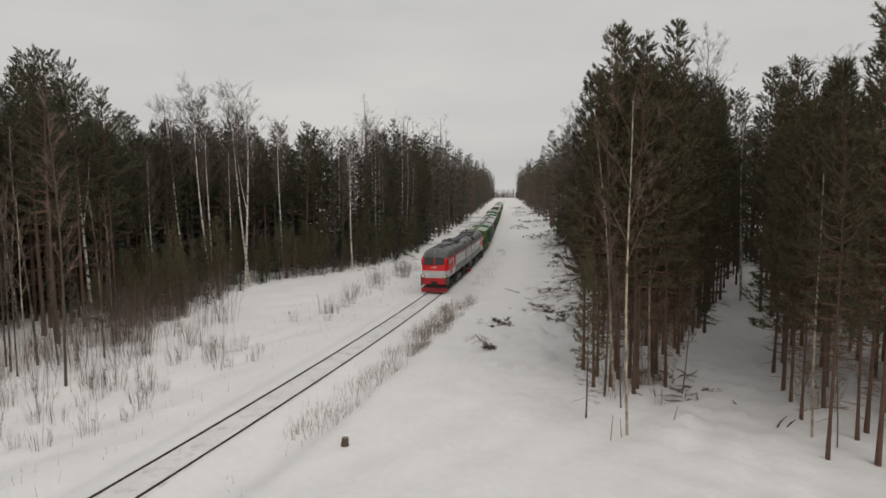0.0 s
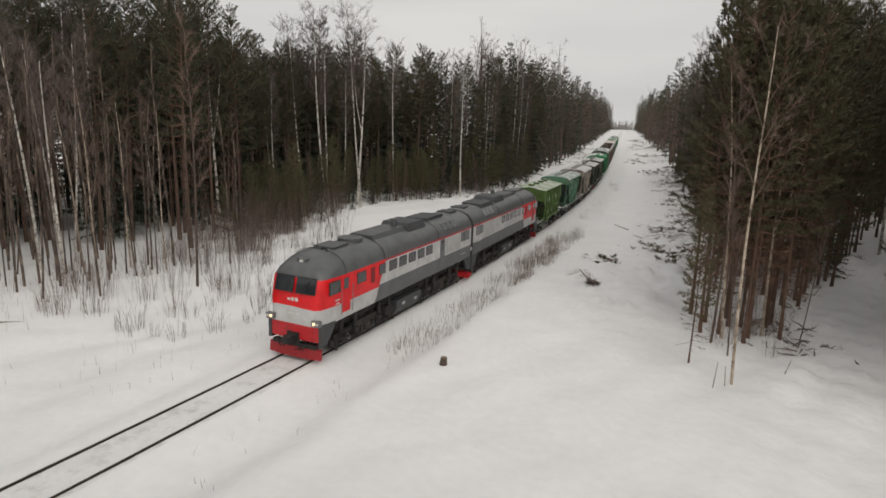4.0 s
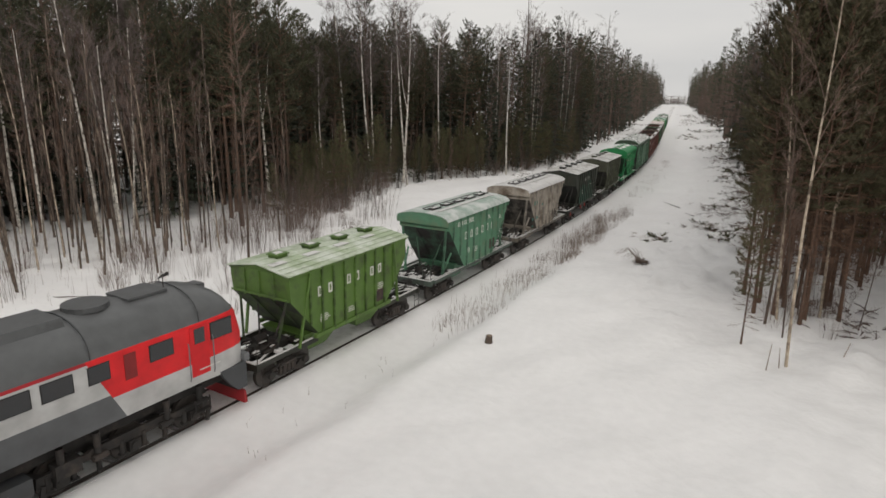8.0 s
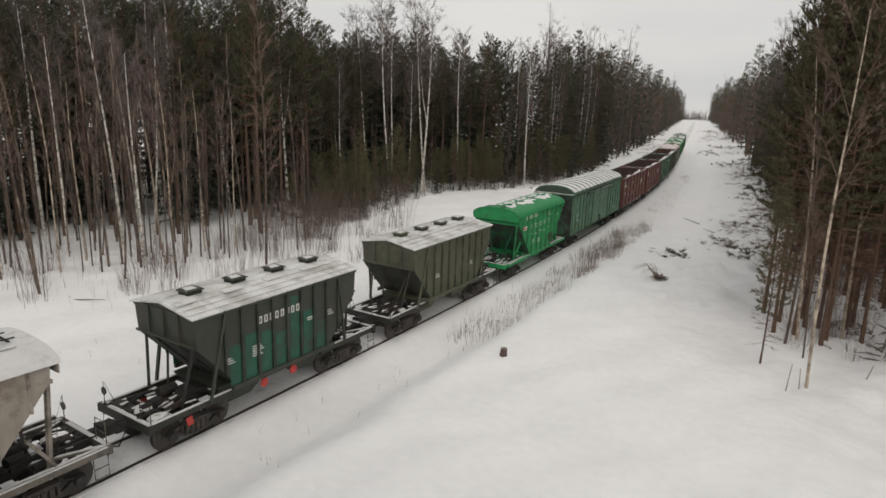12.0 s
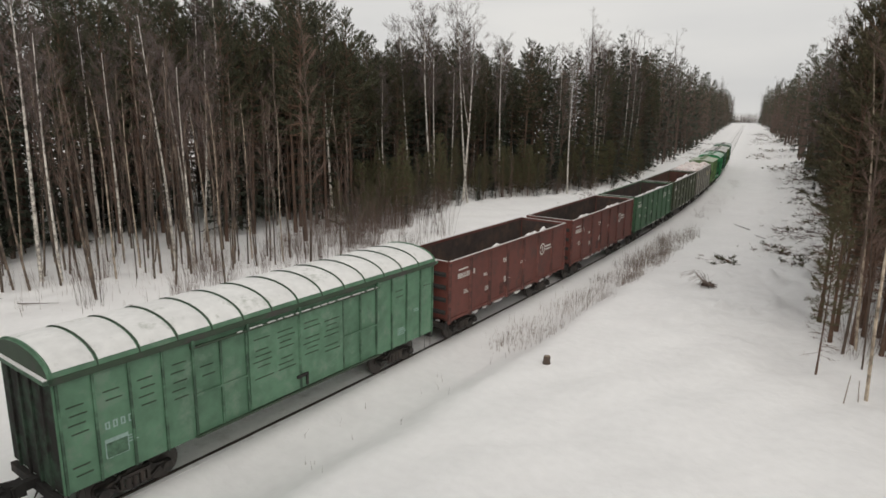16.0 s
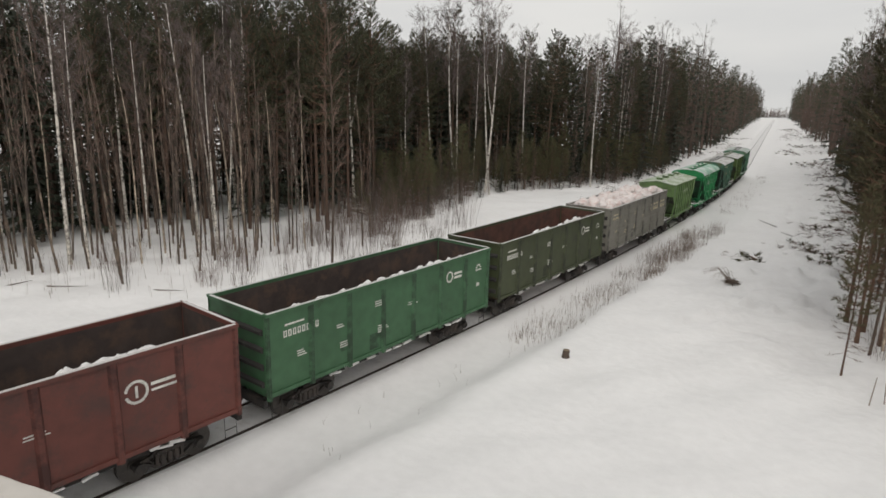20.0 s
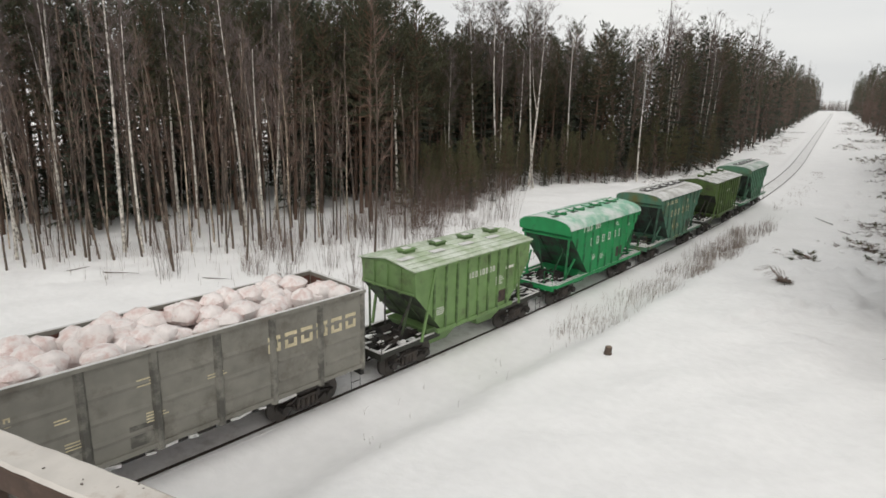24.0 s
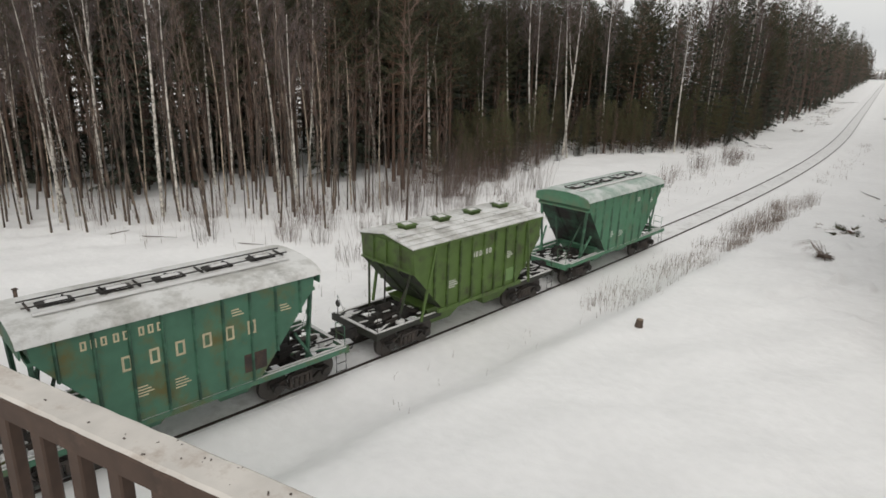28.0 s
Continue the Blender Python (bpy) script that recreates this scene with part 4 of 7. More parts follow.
def ridge_hopper(label, L, paint, roof, roof_mat, marks=(), panel=None, tint="white", bays=None):
    """Hopper wagon with upright ribbed sides and a low ridged roof with square hatches."""
    w = thing("hopper_wagon", label, "freight wagon", "wagons of the train")
    zt, zb, hy = 4.20, 1.42, 1.50
    xt, xv, xb = L / 2 - 2.12, zt - 1.05, L / 2 - 3.75
    out = [(-xt, zt), (xt, zt), (xt - 0.08, xv), (xb, zb), (-xb, zb), (-xt + 0.08, xv)]
    body = part("body", Geo().prism(out, -hy, hy), paint, w)
    for s in (-1, 1):
        n = 8
        for k in range(n + 1):
            x = -xb - 0.55 + (2 * xb + 1.1) * k / n
            z0 = zb if abs(x) < xb else zb + (abs(x) - xb) * (xv - zb) / (xt - xb)
            part("rib", Geo().box((x, s * (hy + 0.035), (z0 + zt) / 2), (0.08, 0.09, zt - z0)), grime_shaded(paint), body)
        part("top_chord", Geo().box((0, s * (hy + 0.03), zt - 0.05), (2 * xt, 0.08, 0.12)), paint, body)
        part("bottom_chord", Geo().box((0, s * (hy + 0.02), zb + 0.02), (2 * xb + 0.6, 0.12, 0.16)), paint, body)
        for sx in (-1, 1):
            part("strut", Geo().beam((sx * (xb + 1.1), s * 1.42, 1.2), (sx * (xt - 1.1), s * (hy + 0.06), zt - 0.1), 0.10, 0.08), paint, w)
            part("strut", Geo().beam((sx * (L / 2 - 2.0), s * 0.85, 1.15), (sx * (xt - 0.15), s * 1.2, xv), 0.09, 0.09), soot_shaded(paint), w)
            part("brace", Geo().beam((sx * (L / 2 - 2.3), s * 0.3, 1.15), (sx * (xt - 0.6), s * 0.75, xv - 0.35), 0.07, 0.07), M["iron"], w)
    for sx in (-1, 1):
        for y in (-0.75, 0.0, 0.75):
            part("end_rib", Geo().box((sx * (xt + 0.01), y, (zt + xv) / 2), (0.06, 0.06, zt - xv)), paint, body)
        part("end_rail", Geo().box((sx * (xt + 0.03), 0, xv + 0.1), (0.05, 2.9, 0.07)), paint, body)
        end_platform(w, sx, L, paint)
        funnel(w, sx * 1.6, 1.2, paint)
        end_slope(w, sx, xt - 0.08, xv, xb, zb, hy, paint)
    rz = 0.24
    r = Geo().loft([[(x, -hy - 0.08, zt - 0.02), (x, 0, zt + rz), (x, hy + 0.08, zt - 0.02), (x, hy + 0.08, zt + 0.03), (x, 0, zt + rz + 0.05), (x, -hy - 0.08, zt + 0.03)] for x in (-xt - 0.12, xt + 0.12)])
    rf = part("roof", r, roof_mat, w, roof)
    part("gable", Geo().loft([[(x, -hy, zt - 0.01), (x, hy, zt - 0.01), (x, 0, zt + rz)] for x in (-xt + 0.02, xt - 0.02)]), paint, body)
    for s in (-1, 1):
        for k in range(4):
            y = s * (0.28 + k * 0.36)
            z = zt + rz * (1 - abs(y) / (hy + 0.08)) + 0.05
            part("roof_seam", Geo().box((0, y, z + 0.008), (2 * xt + 0.2, 0.03, 0.026)), roof_mat, rf)
    for k in range(4):
        x = -xt * 0.72 + xt * 1.44 * k / 3
        hatch = part("hatch", Geo().box((x, -0.05, zt + rz + 0.09), (0.56, 0.46, 0.12)), grime_shaded(paint), w, "square loading hatch")
        part("lid", Geo().loft([[(x + 0.34 * f * a, -0.05 + 0.28 * f * b, z) for a, b in ((-1, -1), (1, -1), (1, 1), (-1, 1))] for f, z in ((1, zt + rz + 0.15), (1, zt + rz + 0.18), (0.75, zt + rz + 0.22))]), grime_shaded(paint), hatch)
        part("snow_dusting", Geo().loft([[(x + 0.05 + 0.26 * f * a, -0.02 + 0.2 * f * b, z) for a, b in ((-1, -0.8), (0.7, -1), (1, 0.9), (-0.8, 1))] for f, z in ((1, zt + rz + 0.19), (0.7, zt + rz + 0.245))]), M["roof_snow"], hatch)
        part("tread", Geo().box((x + 0.65, 0.55, zt + rz + 0.0), (0.75, 0.3, 0.04)), M["roof_snow"], w)
    if panel:
        for s in (-1, 1):
            part("patch", Geo().box((-1.9, s * (hy + 0.006), 1.95), (0.7, 0.012, 0.55)), panel, w, "dark repainted square")
    if bays:
        for s in (-1, 1):
            for k, (lo, hi) in enumerate(((1.52, 2.9), (1.52, 3.1), (1.52, 3.0), (1.52, 2.75), (1.52, 3.9), (1.52, 3.2), (1.52, 2.6))):
                x = -xb - 0.55 + (2 * xb + 1.1) * (k + 0.5) / 8 + 0.15
                part("repaint", Geo().box((-x, s * (hy + 0.004), (lo + hi) / 2), (0.60 + 0.04 * (k % 2), 0.008, hi - lo)), bays, w, "green repainted panel")
            for x in (0.9, -0.5):
                part("discharge_lever", Geo().drum((x, s * 1.28, 1.0), "y", 0.17, 0.04, 14).bar((x, s * 1.25, 1.0), (x + 0.1, s * 1.2, 1.3), 0.03), M["redmark"], w, "red discharge hand wheel")
            part("brake_lever", Geo().box((L / 2 - 2.0, s * 1.20, 0.80), (0.22, 0.03, 0.30), 0, 0.2), M["redmark"], w, "red brake lever plate")
    if marks:
        lettering(w, marks, M[tint], hy + 0.010)
    for x in (-L / 2 + 2.35, L / 2 - 2.35):
        add_bogie(w, x)
    add_couplers(w, L / 2)
    return w


def arch_hopper(label, L, paint, roof, roof_mat, marks=(), panel=None, tint="white", round_lids=False, xtra=0.0, snowy=False, gear=None):
    """Hopper wagon with long sloping ends, slim ribs and an arched roof."""
    w = thing("hopper_wagon", label, "freight wagon", "wagons of the train")
    gear = gear or paint
    zt, zb, hy = (4.08 if round_lids else 4.25), 1.34, 1.52
    rise = 0.50 if round_lids else 0.35
    xt, xv, xb = L / 2 - 1.98 + xtra, zt - 0.50, L / 2 - 3.95
    out = [(-xt, zt), (xt, zt), (xt - 0.05, xv), (xb, zb), (-xb, zb), (-xt + 0.05, xv)]
    body = part("body", Geo().prism(out, -hy, hy), paint, w)

    def arc(x, r0, lift):
        pts = []
        for k in range(11):
            a = math.pi * k / 10
            pts.append((x, (hy + r0) * math.cos(a), zt - 0.05 + (rise + lift) * math.sin(a) ** 0.85))
        return pts

    outer = [arc(x, 0.10, 0.05) + list(reversed(arc(x, 0.05, 0.0))) for x in np.linspace(-xt - 0.22, xt + 0.22, 7)]
    rf = part("roof", Geo().loft(outer), roof_mat, w, roof, smooth=True)
    for sx in (-1, 1):
        x = sx * (xt + 0.16)
        val = Geo().loft([arc(x - 0.02, 0.07, 0.02) + [(x - 0.02, -hy - 0.05, zt - 0.32), (x - 0.02, hy + 0.05, zt - 0.32)], arc(x + 0.02, 0.07, 0.02) + [(x + 0.02, -hy - 0.05, zt - 0.32), (x + 0.02, hy + 0.05, zt - 0.32)]])
        part("end_valance", val, paint, rf)
        part("end_rail", Geo().box((sx * (xt - 0.02), 0, xv - 0.02), (0.10, 3.0, 0.10)), paint, body)
        for s in (-1, 1):
            part("strut", Geo().beam((sx * (L / 2 - 2.1), s * 1.15, 1.15), (sx * (xt - 0.05), s * 1.35, xv), 0.11, 0.10), grime_shaded(paint), w)
            part("strut", Geo().beam((sx * (L / 2 - 1.9), s * 1.18, 1.15), (sx * (xb + 1.3), s * 1.35, 2.35), 0.08, 0.08), grime_shaded(paint), w)
            part("brace", Geo().beam((sx * (L / 2 - 2.2), s * 0.25, 1.15), (sx * (xt - 0.7), s * 0.9, xv - 0.4), 0.07, 0.07), soot_shaded(paint), w)
        end_slope(w, sx, xt - 0.05, xv, xb, zb, hy, paint)
        end_platform(w, sx, L, gear, deck=False)
        funnel(w, sx * 1.35, 1.0, paint)
    for s in (-1, 1):
        n = 9
        for k in range(n):
            x = -xt * 0.86 + 2 * xt * 0.86 * k / (n - 1)
            z0 = zb if abs(x) < xb else zb + (abs(x) - xb) * (xv - zb) / (xt - xb)
            part("rib", Geo().loft([[(x - 0.05, s * hy, z0), (x - 0.02, s * (hy + 0.075), z0), (x + 0.02, s * (hy + 0.075), z0), (x + 0.05, s * hy, z0)], [(x - 0.05, s * hy, zt - 0.06), (x - 0.02, s * (hy + 0.075), zt - 0.06), (x + 0.02, s * (hy + 0.075), zt - 0.06), (x + 0.05, s * hy, zt - 0.06)]]), grime_shaded(paint), body)
        part("side_sill", Geo().box((0, s * 1.44, 1.22), (L - 1.4, 0.12, 0.17)), gear, w, "long painted side sill")
        part("snow_strip", Geo().box((0, s * 1.455, 1.312), (L - 1.5, 0.07, 0.014)), M["roof_snow"], w)
    if round_lids and snowy:
        r = np.random.default_rng(int(L * 100) + 3)
        nx, na = 70, 9
        ph = r.uniform(0, 6, 6)
        low = [0.70 + 0.09 * math.sin(0.7 * i / 3 + ph[0]) + 0.05 * math.sin(1.9 * i / 3 + ph[1]) + r.normal(0, 0.012) for i in range(nx + 1)]
        sheet = Geo()
        for i in range(nx + 1):
            x = -xt - 0.1 + (2 * xt + 0.2) * i / nx
            for j in range(na + 1):
                a = math.pi * (low[i] + (1.72 - low[i]) * j / na) * 0.5
                edge_z = 0.0 if j in (0, na) or i in (0, nx) else 0.035 + r.normal(0, 0.006)
                sheet.v.append((x, (hy + 0.10) * math.cos(a), zt - 0.05 + 0.55 * math.sin(a) ** 0.85 + edge_z + 0.003))
        for i in range(nx):
            bare = math.sin(i * 0.42 + ph[2]) + 0.6 * math.sin(i * 0.17 + ph[3]) > 1.05
            for j in range(na):
                if bare and j < 6:
                    continue
                k = i * (na + 1) + j
                sheet.f.append((k, k + na + 1, k + na + 2, k + 1))
        part("snow_sheet", sheet, M["heap_snow"], rf, "broken sheet of snow", smooth=True)
    # roof walk and hatches
    top = zt + rise
    walk_g = Geo()
    for y in (-0.20, 0.34):
        walk_g.bar((-xt * 0.94, y, top + 0.1), (xt * 0.94, y, top + 0.1), 0.022, 5)
    for k in range(9):
        walk_g.box((-xt * 0.9 + 1.8 * xt * k / 8, 0.07, top + 0.04), (0.05, 0.60, 0.04))
    part("roof_walk", walk_g, M["iron"] if not round_lids else paint, w, "thin rails of the roof walkway")
    if not round_lids:
        part("walk_plank", Geo().box((0, 0.62, top + 0.), (2 * xt * 0.9, 0.24, 0.03)), M["roof_snow"], w, "snowy walkway plank")
    for k in range(5 if not round_lids else 4):
        n = 4 if not round_lids else 3
        x = -xt * 0.74 + xt * 1.48 * k / n
        if round_lids:
            hatch = part("hatch", Geo().drum((x, 0.18, top + 0.), "z", 0.34, 0.10, 18), grime_shaded(paint), w, "round loading hatch")
            part("lid", Geo().drum((x, 0.18, top + 0.065), "z", 0.29, 0.04, 18), paint, hatch)
            part("snow_dusting", Geo().tube([(x + 0.04, 0.22, top + 0.08), (x + 0.05, 0.23, top + 0.12)], [0.22, 0.14], 10), M["roof_snow"], hatch)
            part("vent", Geo().box((x + 0.85, 0.34, top - 0.03), (0.55, 0.22, 0.09)), M["boxtrim"], w)
        else:
            hatch = part("hatch", Geo().loft([[(x - 0.42 * f, 0.07 - 0.20 * f, z), (x + 0.42 * f, 0.07 - 0.20 * f, z), (x + 0.42 * f, 0.07 + 0.20 * f, z), (x - 0.42 * f, 0.07 + 0.20 * f, z)] for f, z in ((1.0, top - 0.04), (1.0, top + 0.03), (0.8, top + 0.06))]), M["iron"], w, "low dark loading hatch")
            part("snow_dusting", Geo().loft([[(x - 0.34 * f, 0.11 - 0.14 * f, z), (x + 0.22 * f, 0.09 - 0.12 * f, z), (x + 0.26 * f, 0.12 + 0.13 * f, z), (x - 0.30 * f, 0.13 + 0.15 * f, z)] for f, z in ((1.0, top + 0.05), (0.7, top + 0.085))]), M["roof_snow"], hatch)
    if snowy:
        part("badge_plate", Geo().box((3.05, hy + 0.012, 3.22), (0.80, 0.012, 0.24)), M["white"], w, "white plate with a red spot")
        part("badge_spot", Geo().drum((3.05, hy + 0.022, 3.22), "y", 0.09, 0.012, 14).box((3.30, hy + 0.022, 3.22), (0.22, 0.01, 0.07)).box((2.80, hy + 0.022, 3.22), (0.22, 0.01, 0.07)), M["redmark"], w)
    if panel:
        for s in (-1, 1):
            part("patch", Geo().box((-1.75, s * (hy + 0.006), 1.95), (0.72, 0.012, 0.58)), panel, w, "dark repainted square")
    if marks:
        lettering(w, marks, M[tint], hy + 0.010)
    for x in (-L / 2 + 2.3, L / 2 - 2.3):
        add_bogie(w, x)
    add_couplers(w, L / 2)
    return w


def gondola(label, L, paint, inside, load, marks=(), tint="white", seed=1, slats=False):
    """Open high-sided wagon with ribbed walls, a flat top chord and a load or some snow inside."""
    w = thing("gondola_wagon", label, "freight wagon", "wagons of the train")
    hx, hy, zb, zt, th = L / 2 - 0.55, 1.54, 1.26, 4.02, 0.07
    rng = np.random.default_rng(seed)
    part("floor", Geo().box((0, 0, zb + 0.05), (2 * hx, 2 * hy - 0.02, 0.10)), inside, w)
    part("sill", Geo().box((0, 0, 0.95), (L - 1.0, 0.44, 0.30)), M["iron"], w)
    for s in (-1, 1):
        wall = part("side_wall", Geo().box((0, s * (hy - th / 2), (zb + zt) / 2), (2 * hx, th, zt - zb)), paint, w)
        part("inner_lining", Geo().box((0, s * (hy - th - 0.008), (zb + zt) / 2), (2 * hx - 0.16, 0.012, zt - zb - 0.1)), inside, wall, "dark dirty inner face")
        part("top_chord", Geo().box((0, s * (hy + 0.01), zt + 0.03), (2 * hx + 0.05, 0.16, 0.10)), paint, wall)
        part("snow_line", Geo().box((0, s * (hy + 0.01), zt + 0.085), (2 * hx - 0.1, 0.10, 0.012)), M["roof_snow"], wall, "thin line of snow")
        part("bottom_chord", Geo().box((0, s * (hy + 0.005), zb + 0.04), (2 * hx, 0.10, 0.14)), paint, wall)
        for k in range(8):
            x = -hx + 0.06 + (2 * hx - 0.12) * k / 7
            edge_post = k in (0, 7)
            wd = 0.10 if edge_post else 0.13
            part("rib", Geo().loft([[(x - wd, s * hy, zb - 0.12), (x - wd * 0.5, s * (hy + 0.09), zb - 0.12), (x + wd * 0.5, s * (hy + 0.09), zb - 0.12), (x + wd, s * hy, zb - 0.12)], [(x - wd, s * hy, zt), (x - wd * 0.5, s * (hy + 0.07), zt), (x + wd * 0.5, s * (hy + 0.07), zt), (x + wd, s * hy, zt)]]), grime_shaded(paint), wall)
        if slats:
            for k in range(7):
                for z in (1.85, 2.5, 3.2):
                    x = -hx + (2 * hx) * (k + 0.5) / 7
                    part("pressed_band", Geo().loft([[(x - 0.75, s * hy, z - 0.10), (x - 0.75, s * (hy + 0.03), z), (x - 0.75, s * hy, z + 0.10)], [(x + 0.75, s * hy, z - 0.10), (x + 0.75, s * (hy + 0.03), z), (x + 0.75, s * hy, z + 0.10)]]), paint, wall)
        flaps = Geo()
        snowbits = Geo()
        for k in range(7):
            x = -hx + (2 * hx) * (k + 0.5) / 7
            if abs(x) < hx - 1.8:
                flaps.box((x, s * (hy - 0.12), zb - 0.10), (1.5, 0.05, 0.22), 0, 0, s * 0.35)
                for _ in range(3):
                    snowbits.box((x + rng.uniform(-0.7, 0.7), s * (hy - 0.04), zb - 0.14 + rng.uniform(-0.04, 0.04)), (rng.uniform(0.2, 0.5), 0.10, rng.uniform(0.05, 0.12)), 0, rng.uniform(-0.2, 0.2))
        part("hatch_flap", flaps, M["iron"], w)
        part("clinging_snow", snowbits, M["roof_snow"], w, "snow clinging to the hatch edges")["kind"] = "stuff"
    for sx in (-1, 1):
        end = part("end_wall", Geo().box((sx * (hx - th / 2), 0, (zb + zt) / 2), (th, 2 * hy - 2 * th - 0.02, zt - zb)), paint, w)
        part("top_chord", Geo().box((sx * (hx + 0.0), 0, zt + 0.03), (0.16, 2 * hy - 0.16, 0.10)), paint, end)
        part("snow_line", Geo().box((sx * hx, 0, zt + 0.085), (0.10, 2 * hy - 0.2, 0.012)), M["roof_snow"], end)
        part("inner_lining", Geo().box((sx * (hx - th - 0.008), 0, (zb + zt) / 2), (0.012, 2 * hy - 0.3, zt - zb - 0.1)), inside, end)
        for z in (1.65, 2.25, 2.85, 3.45):
            part("end_rib", Geo().loft([[(sx * hx, y, z - 0.11), (sx * (hx + 0.10), y, z - 0.05), (sx * (hx + 0.10), y, z + 0.05), (sx * hx, y, z + 0.11)] for y in (-hy + 0.15, hy - 0.15)]), M["enddark"], end)
        part("end_beam", Geo().box((sx * (hx + 0.02), 0, 1.0), (0.16, 2.9, 0.26)), M["iron"], w)
        xs = sx * (hx - 0.35)
        for s in (-1, 1):
            st = Geo()
            st.tube([(xs - 0.2, s * (hy - 0.05), zb), (xs - 0.2, s * (hy - 0.02), 0.45), (xs + 0.2, s * (hy - 0.02), 0.45), (xs + 0.2, s * (hy - 0.05), zb)], [0.018] * 4, 5)
            st.bar((xs - 0.2, s * (hy - 0.03), 0.75), (xs + 0.2, s * (hy - 0.03), 0.75), 0.015, 5)
            part("footstep", st, M["iron"], w)
    g = Geo()
    if load == "sacks":
        for k in range(96):
            x, y = rng.uniform(-hx + 0.55, hx - 0.55), rng.uniform(-hy + 0.42, hy - 0.42)
            a, b, c = rng.uniform(0.36, 0.60), rng.uniform(0.32, 0.48), rng.uniform(0.28, 0.42)
            rings = []
            z = 3.74 + rng.uniform(-0.15, 0.26) + 0.16 * math.cos(y)
            for u in (-0.97, -0.75, -0.3, 0.25, 0.7, 0.96):
                rr = math.sqrt(1 - u * u)
                rings.append([(x + a * rr * math.cos(q) * rng.uniform(0.78, 1.2), y + b * rr * math.sin(q) * rng.uniform(0.78, 1.2), z + c * u * rng.uniform(0.85, 1.1)) for q in np.linspace(0, 2 * math.pi, 11)[:-1]])
            part("sack", Geo().loft(rings), M["sacks"], w, "bulging pale sack", smooth=True)
        part("base_load", Geo().box((0, 0, 2.4), (2 * hx - 0.3, 2 * hy - 0.3, 2.1)), M["sacks"], w)
    else:
        nx, ny = 60, 9
        level = {"low": 1.9, "mid": 3.35, "full": 3.6}[load]
        pts = []
        for i in range(nx + 1):
            for j in range(ny + 1):
                x, y = -hx + 0.1 + (2 * hx - 0.2) * i / nx, -hy + 0.1 + (2 * hy - 0.2) * j / ny
                heap = sum(math.exp(-(((x - c) / 0.9) ** 2) - ((y - q) / 0.6) ** 2) * h for c, q, h in [(-hx * 0.62, 1.05, 0.75), (-hx * 0.45, 1.15, 0.6), (hx * 0.3, 1.1, 0.35), (hx * 0.55, 1.2, 0.55), (0.1, 1.2, 0.3)])
                pts.append((x, y, level + heap * (2.0 if load == "low" else 0.75) + 0.08 * math.sin(x * 1.7 + seed) + 0.05 * math.sin(x * 4.1 + y * 3) + rng.normal(0, 0.03)))
        fs = [(i * (ny + 1) + j, (i + 1) * (ny + 1) + j, (i + 1) * (ny + 1) + j + 1, i * (ny + 1) + j + 1) for i in range(nx) for j in range(ny)]
        g.v, g.f = pts, fs
        if load == "low":
            part("load", g, M["rubble"], w, "dark dirty bottom with lumps of snow", smooth=True)
            spans = {1: ((-0.72, -0.60, 8), (-0.52, -0.34, 14), (0.1, 0.2, 4)), 2: ((-0.66, -0.20, 24), (0.35, 0.62, 14)), 3: ((-0.9, 0.86, 52),), 4: ((-0.7, 0.35, 24),)}[seed]
            lump = Geo()
            for lo, hi, count in spans:
                for _ in range(count):
                    f = rng.uniform(0, 1)
                    x = hx * (lo + (hi - lo) * f) + rng.normal(0, 0.12)
                    y = min(1.20, 1.12 + rng.normal(0, 0.08))
                    a = rng.uniform(0.22, 0.50)
                    z = 3.56 + rng.uniform(-0.10, 0.16) + 0.10 * math.sin(math.pi * f)
                    c = rng.uniform(0.22, 0.36)
                    lump.loft([[(x + a * rr * math.cos(q) * rng.uniform(0.8, 1.2), y + 0.20 * rr * math.sin(q), z + c * u + rng.normal(0, 0.02)) for q in np.linspace(0, 2 * math.pi, 10)[:-1]] for u, rr in ((-1.6, 0.9), (-0.4, 1.0), (0.2, 0.92), (0.6, 0.66), (0.9, 0.25))])
            part("banked_snow", lump, M["heap_snow"], w, "snow banked against the wall", smooth=True)["kind"] = "stuff"
        else:
            part("load", g, M["roof_snow"], w, "uneven snow on the load", smooth=True)
    for s in (-1, 1):
        part("patch", Geo().box((1.35, s * (hy + 0.004), 1.75), (0.62, 0.008, 0.62)), grime_shaded(paint), w, "dark repainted square")
        part("patch", Geo().box((2.95, s * (hy + 0.004), 2.0), (0.42, 0.008, 0.30)), grime_shaded(paint), w, "dark repainted square")
    if marks:
        lettering(w, marks, M[tint], hy + 0.010)
    for x in (-L / 2 + 2.65, L / 2 - 2.65):
        add_bogie(w, x)
    add_couplers(w, L / 2)
    return w


